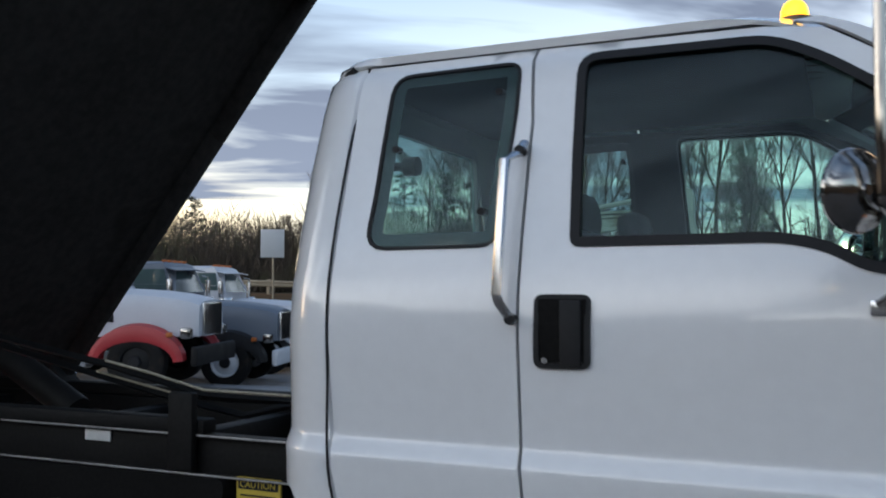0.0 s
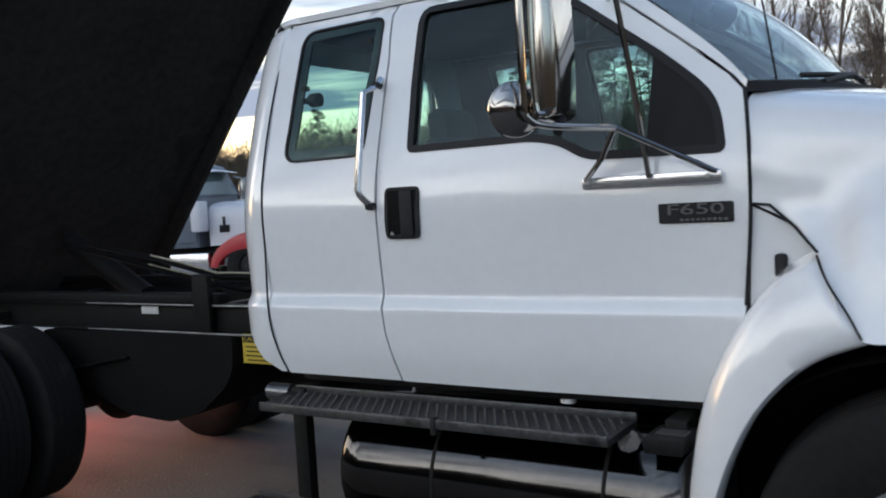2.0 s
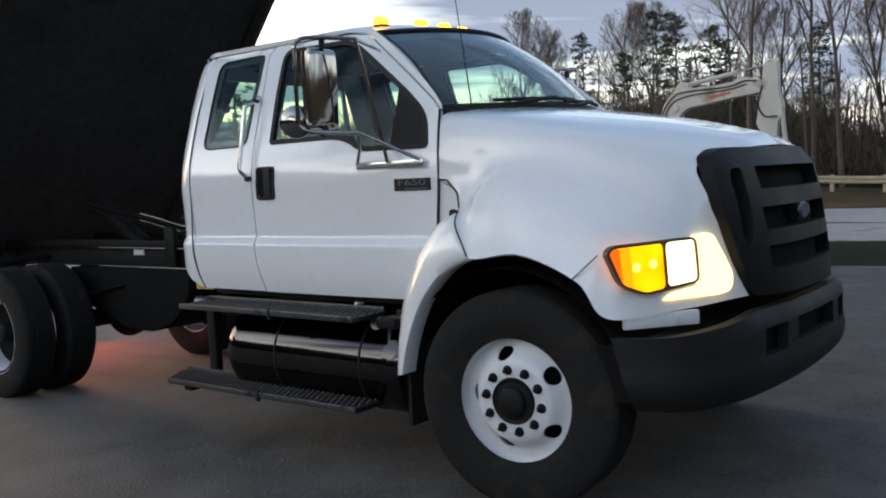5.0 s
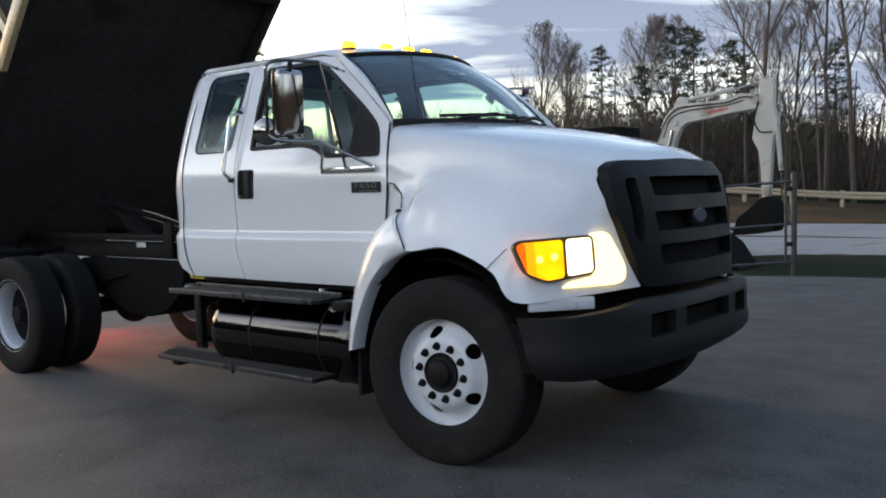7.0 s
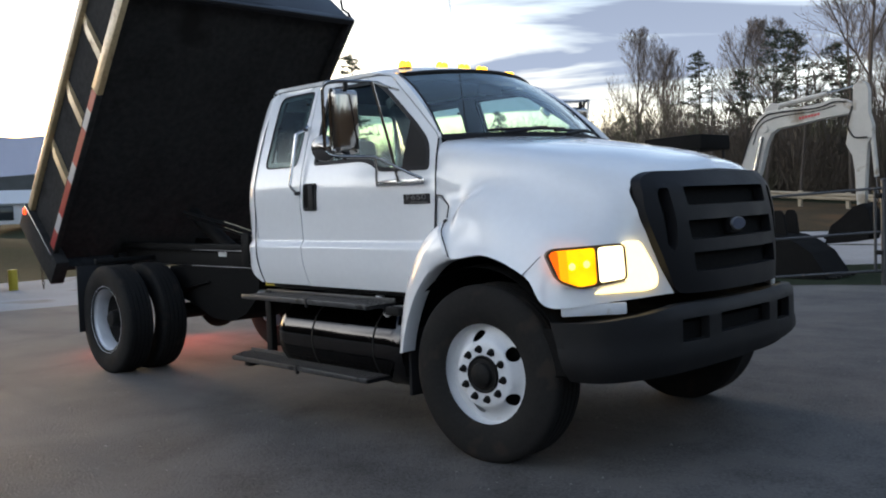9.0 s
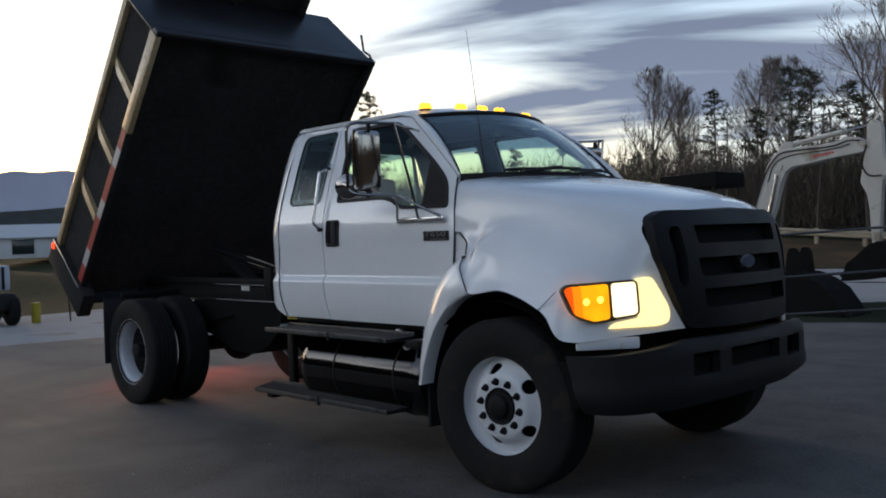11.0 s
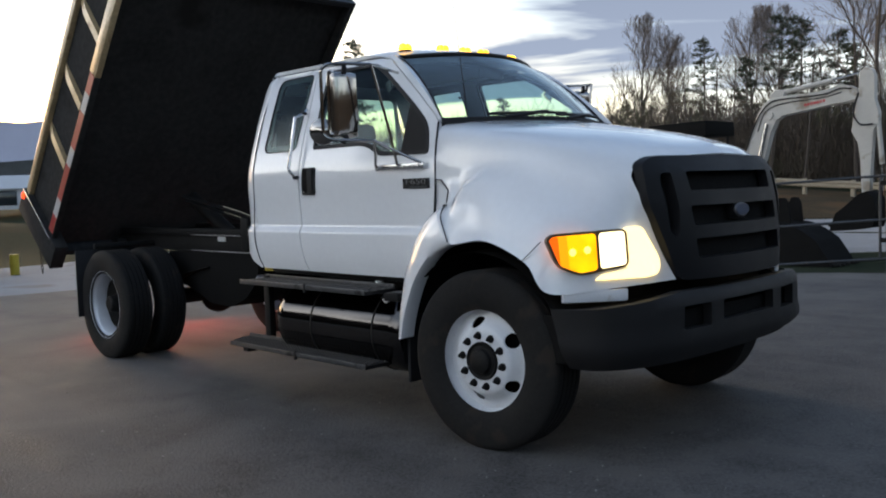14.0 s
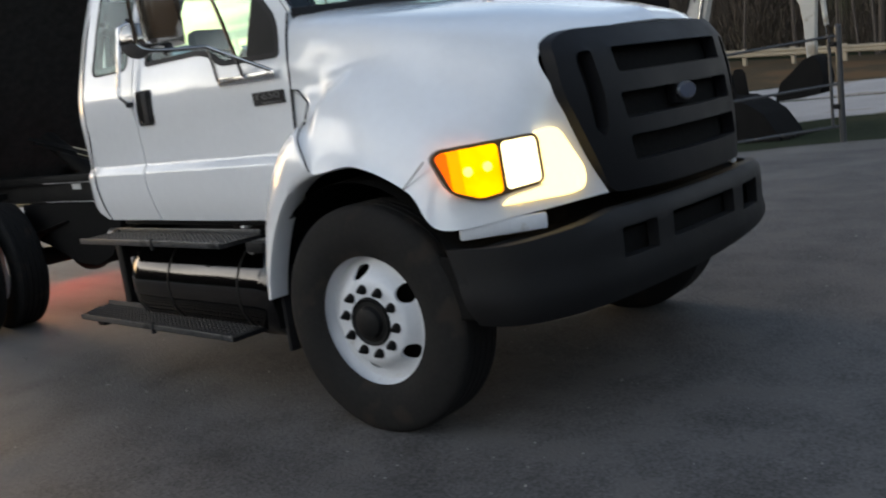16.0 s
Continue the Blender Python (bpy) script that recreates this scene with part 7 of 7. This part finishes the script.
def plate(name, line, thick, material, label="", parent=exc, y=EY):
    bm = B()
    panel(bm, [Vector(p) for p in line], [], lambda x, z: (x, y - thick / 2, z), (0, thick, 0), 0.4)
    bmesh.ops.bevel(bm, geom=[e for e in bm.edges if e.calc_face_angle(0) > 1.0], offset=0.012, segments=1, affect="EDGES")
    return part(name, bm, material, parent, label)


boom = plate("boom", [(-6.85, 1.15), (-6.52, 2.0), (-6.20, 2.85), (-6.05, 3.05), (-5.86, 3.16), (-5.5, 3.18), (-5.0, 3.19), (-4.65, 3.23), (-4.42, 3.31), (-4.20, 3.27), (-4.04, 3.18), (-4.00, 3.06), (-4.10, 2.95), (-4.7, 2.89), (-5.2, 2.81), (-5.62, 2.76), (-5.78, 2.66), (-5.90, 2.42), (-6.05, 1.85), (-6.35, 1.1)], 0.20, CREAM, "bent cream boom")
part("boom_pin", revolve(B(), [(0.0, -0.14), (0.09, -0.14), (0.09, 0.14), (0.0, 0.14)], (-5.93, EY, 2.78), (0, 1, 0), 16), CREAM, boom)
for k in range(7):
    part("boom_letter", box(B(), (-5.12 + k * 0.066, EY - 0.104, 2.945 + k * 0.009), (0.05, 0.006, 0.055), 0.0), RED, boom)
arm = plate("dipper_arm", [(-4.00, 3.52), (-3.88, 3.62), (-3.74, 3.55), (-3.70, 3.40), (-3.70, 2.95), (-3.62, 2.68), (-3.62, 2.46), (-3.72, 2.32), (-3.77, 1.6), (-3.80, 0.98), (-3.96, 0.98), (-3.99, 1.72), (-4.04, 2.07), (-4.17, 2.32), (-4.11, 2.67), (-4.03, 3.08)], 0.17, CREAM, "cream dipper arm")
bm = B()
rod(bm, (-5.68, EY, 3.26), (-4.58, EY, 3.42), 0.05, seg=14)
part("ram_barrel", bm, CREAM, boom)
bm = B()
rod(bm, (-4.60, EY, 3.418), (-3.90, EY, 3.53), 0.022, seg=10)
part("ram_rod", bm, CHROME, boom)
plate("ram_lug", [(-5.98, 3.05), (-5.62, 3.12), (-5.60, 3.31), (-5.80, 3.34), (-5.92, 3.22)], 0.16, CREAM, "", boom)
bm = B()
rod(bm, (-3.65, EY - 0.02, 2.52), (-3.57, EY - 0.02, 1.62), 0.05, 0.05, 14)
part("bucket_ram", bm, CREAM, arm)
bm = B()
rod(bm, (-3.57, EY - 0.02, 1.64), (-3.55, EY - 0.02, 1.0), 0.026, seg=10)
part("bucket_rod", bm, CHROME, arm)
bm = B()
tube(bm, [(-4.02, EY - 0.1, 3.1), (-4.10, EY - 0.14, 2.72), (-3.98, EY - 0.14, 2.46), (-3.72, EY - 0.12, 2.44)], 0.018, 6, 5)
tube(bm, [(-6.6, EY - 0.12, 1.7), (-6.25, EY - 0.13, 2.62), (-5.95, EY - 0.12, 3.03), (-5.6, EY - 0.12, 3.11), (-4.75, EY - 0.12, 3.13), (-4.4, EY - 0.12, 3.22), (-4.15, EY - 0.12, 3.2)], 0.016, 6, 5)
tube(bm, [(-6.2, EY - 0.115, 2.45), (-6.02, EY - 0.115, 2.86), (-5.6, EY - 0.115, 3.02), (-4.75, EY - 0.115, 3.07), (-4.35, EY - 0.115, 3.15)], 0.012, 6, 5)
part("hose", bm, SEAL, boom)
bm = B()
rod(bm, (-6.30, EY - 0.12, 1.2), (-5.98, EY - 0.12, 2.6), 0.055, 0.05, 12)
part("boom_ram", bm, STEEL, boom)
bk = [(-3.64, 0.94), (-3.78, 1.08), (-3.95, 1.02), (-4.2, 0.79), (-4.42, 0.62), (-4.55, 0.24), (-4.0, 0.28), (-3.65, 0.33), (-3.57, 0.6)]
plate("bucket", bk, 0.62, VOID, "black digging bucket", exc)
for k in range(4):
    part("bucket_tooth", box(B(), (-4.50, EY - 0.26 + 0.17 * k, 0.36), (0.14, 0.05, 0.05), 0.01), BLACK, exc)
# machine body, canopy and tracks, mostly hidden behind the hood
gz = terrain(-7.6, EY)
part("house", box(B(), (-7.75, EY, gz + 1.05), (1.75, 1.45, 0.75), 0.12), CREAM, exc)
part("boom_bracket", box(B(), (-6.75, EY, gz + 1.25), (0.4, 0.35, 0.6), 0.05), CREAM, exc)
part("canopy", box(B(), (-7.92, EY, 2.57), (1.5, 1.35, 0.34), 0.03, Euler((0, radians(-1.5), 0)).to_matrix()), VOID, exc)
for x in (-8.45, -7.3):
    for y in (-0.58, 0.58):
        bm = B()
        rod(bm, (x, EY + y, gz + 1.35), (x, EY + y, 2.55), 0.035, seg=10)
        part("canopy_post", bm, SEAL, exc)
part("seat", box(B(), (-7.9, EY, gz + 1.6), (0.5, 0.5, 0.5), 0.1), CLOTH, exc)
for y in (-0.62, 0.62):
    bm = B()
    rows = [[Vector((-7.7 + c * 0.95 + 0.24 * math.cos(a), EY + y + w, gz + 0.25 + 0.24 * math.sin(a))) for c, a in [(1 if math.cos(k * math.tau / 28) >= 0 else -1, k * math.tau / 28) for k in range(28)]] for w in (-0.17, 0.17)]
    vs = grid_faces(bm, rows, close_v=True)
    bm.faces.new(vs[0])
    bm.faces.new(vs[1][::-1])
    bmesh.ops.recalc_face_normals(bm, faces=bm.faces)
    part("track", bm, RUBBER, exc)
part("undercarriage", box(B(), (-7.7, EY, gz + 0.5), (1.2, 0.9, 0.4), 0.05), SEAL, exc)
plate("dozer_blade", [(-6.3, gz + 0.02), (-6.22, gz + 0.02), (-6.26, gz + 0.2), (-6.22, gz + 0.4), (-6.32, gz + 0.4)], 1.5, CREAM, "", exc)

# spare loader bucket on the ground, with two upright lugs
sb = thing("spare_bucket", "black steel loader bucket lying on bare earth", "bucket", (-4.55, 12.6, terrain(-4.55, 12.6)))
bm = B()
panel(bm, rounded([(-0.95, 0.0), (1.05, 0.0), (1.0, 0.14), (0.76, 0.50), (0.50, 0.68), (0.23, 0.80), (-0.1, 0.86), (-0.7, 0.80), (-1.0, 0.45)], 0.03), [], lambda x, z: (x, -0.55, z), (0, 1.1, 0), 0.25)
part("shell", bm, VOID, sb)
for y in (-0.30, 0.25):
    bm = B()
    panel(bm, rounded([(-0.16, 0.70), (0.20, 0.68), (0.14, 1.20), (0.08, 1.30), (-0.04, 1.30), (-0.09, 1.20)], 0.03), [], lambda x, z: (x, y - 0.03, z), (0, 0.06, 0), 0.3)
    part("lug", bm, VOID, sb)
for k in range(5):
    part("tooth", box(B(), (1.10, -0.44 + 0.22 * k, 0.04), (0.16, 0.06, 0.05), 0.01), BLACK, sb)

# ---- tube gate, swung open ----
GALV = surface("galvanised_pipe", (0.062, 0.064, 0.067), 0.5, metal=0.5, vary=0.2, scale=6, bump=0.001, stain=(0.20, 0.15, 0.11), stain_at=0.64)
gate = thing("pipe_gate", "open galvanised pipe gate beside the yard entrance", "gate", (0, 0, 0))
g0, g1 = Vector((-1.78, 9.95, 0)), Vector((-3.35, 9.13, 0))
for za, zb in ((1.40, 1.31), (0.725, 0.625), (0.12, 0.02)):
    bm = B()
    rod(bm, g0 + Vector((0, 0, za)), g1 + Vector((0, 0, zb)), 0.022, seg=10)
    part("rail", bm, GALV, gate)
bm = B()
rod(bm, g1 + Vector((0, 0, -0.04)), g1 + Vector((0, 0, 1.33)), 0.024, seg=10)
part("upright", bm, GALV, gate)
bm = B()
rod(bm, g0 + Vector((-0.08, -0.04, 0.10)), g0 + Vector((-0.08, -0.04, 1.42)), 0.022, seg=10)
part("upright", bm, GALV, gate)
post = thing("gate_post", "weathered pipe gate post set in the ground", "post", (g0.x + 0.03, g0.y + 0.02, terrain(g0.x, g0.y)))
bm = B()
rod(bm, (0, 0, -0.1), (0, 0, 1.62), 0.045, seg=14)
part("pipe", bm, GALV, post)
part("cap", revolve(B(), [(0.0, 1.65), (0.035, 1.64), (0.05, 1.62)], (0, 0, 0), (0, 0, 1), 14), GALV, post)
for z in (0.5, 1.38):
    part("hinge", box(B(), (-0.06, -0.04, z), (0.10, 0.08, 0.07), 0.012), BLACK, post)

# ---- guard rail along the road bank ----
RAILWOOD = surface("weathered_rail", (0.30, 0.25, 0.18), 0.8, vary=0.25, scale=3, bump=0.004)
rail = thing("guard_rail", "weathered guard rail on posts along the bank", "guard rail")
line = [Vector((x, float(np.interp(x, [-45, -28, -24, -7.4, 12], [22.5, 31.6, 33.6, 35.4, 36.5])), 0)) for x in np.arange(-44, 12.1, 2.0)]
for p, q in zip(line, line[1:]):
    za, zb = terrain(p.x, p.y), terrain(q.x, q.y)
    bm = B()
    u = (q - p).normalized()
    s = Vector((u.y, -u.x, 0))
    prof = [(0.0, 0.36), (0.05, 0.40), (0.05, 0.46), (0.0, 0.51), (0.05, 0.56), (0.05, 0.62), (0.0, 0.66)]
    grid_faces(bm, [[c + s * o + Vector((0, 0, zz + h)) for o, h in prof] for c, zz in ((p, za), (q, zb))])
    thicken(bm, 0.012)
    part("beam", bm, RAILWOOD, rail)
    bm = box(B(), (p.x, p.y + 0.1, za + 0.32), (0.16, 0.18, 0.80), 0.015)
    part("post", bm, RAILWOOD, rail)
# road sign seen from behind
sign_x, sign_y = -24.4, 30.7
sg = thing("road_sign", "back of a plain metal road sign on a wooden post", "sign", (sign_x, sign_y, terrain(sign_x, sign_y)))
bm = B()
rod(bm, (0, 0, -0.1), (0, 0, 3.0), 0.05, 0.045, 8)
part("post", bm, RAILWOOD, sg)
part("panel", box(B(), (0, -0.06, 2.45), (1.05, 0.02, 1.25), 0.008, Euler((0, 0, radians(25))).to_matrix()), ROOFING, sg)
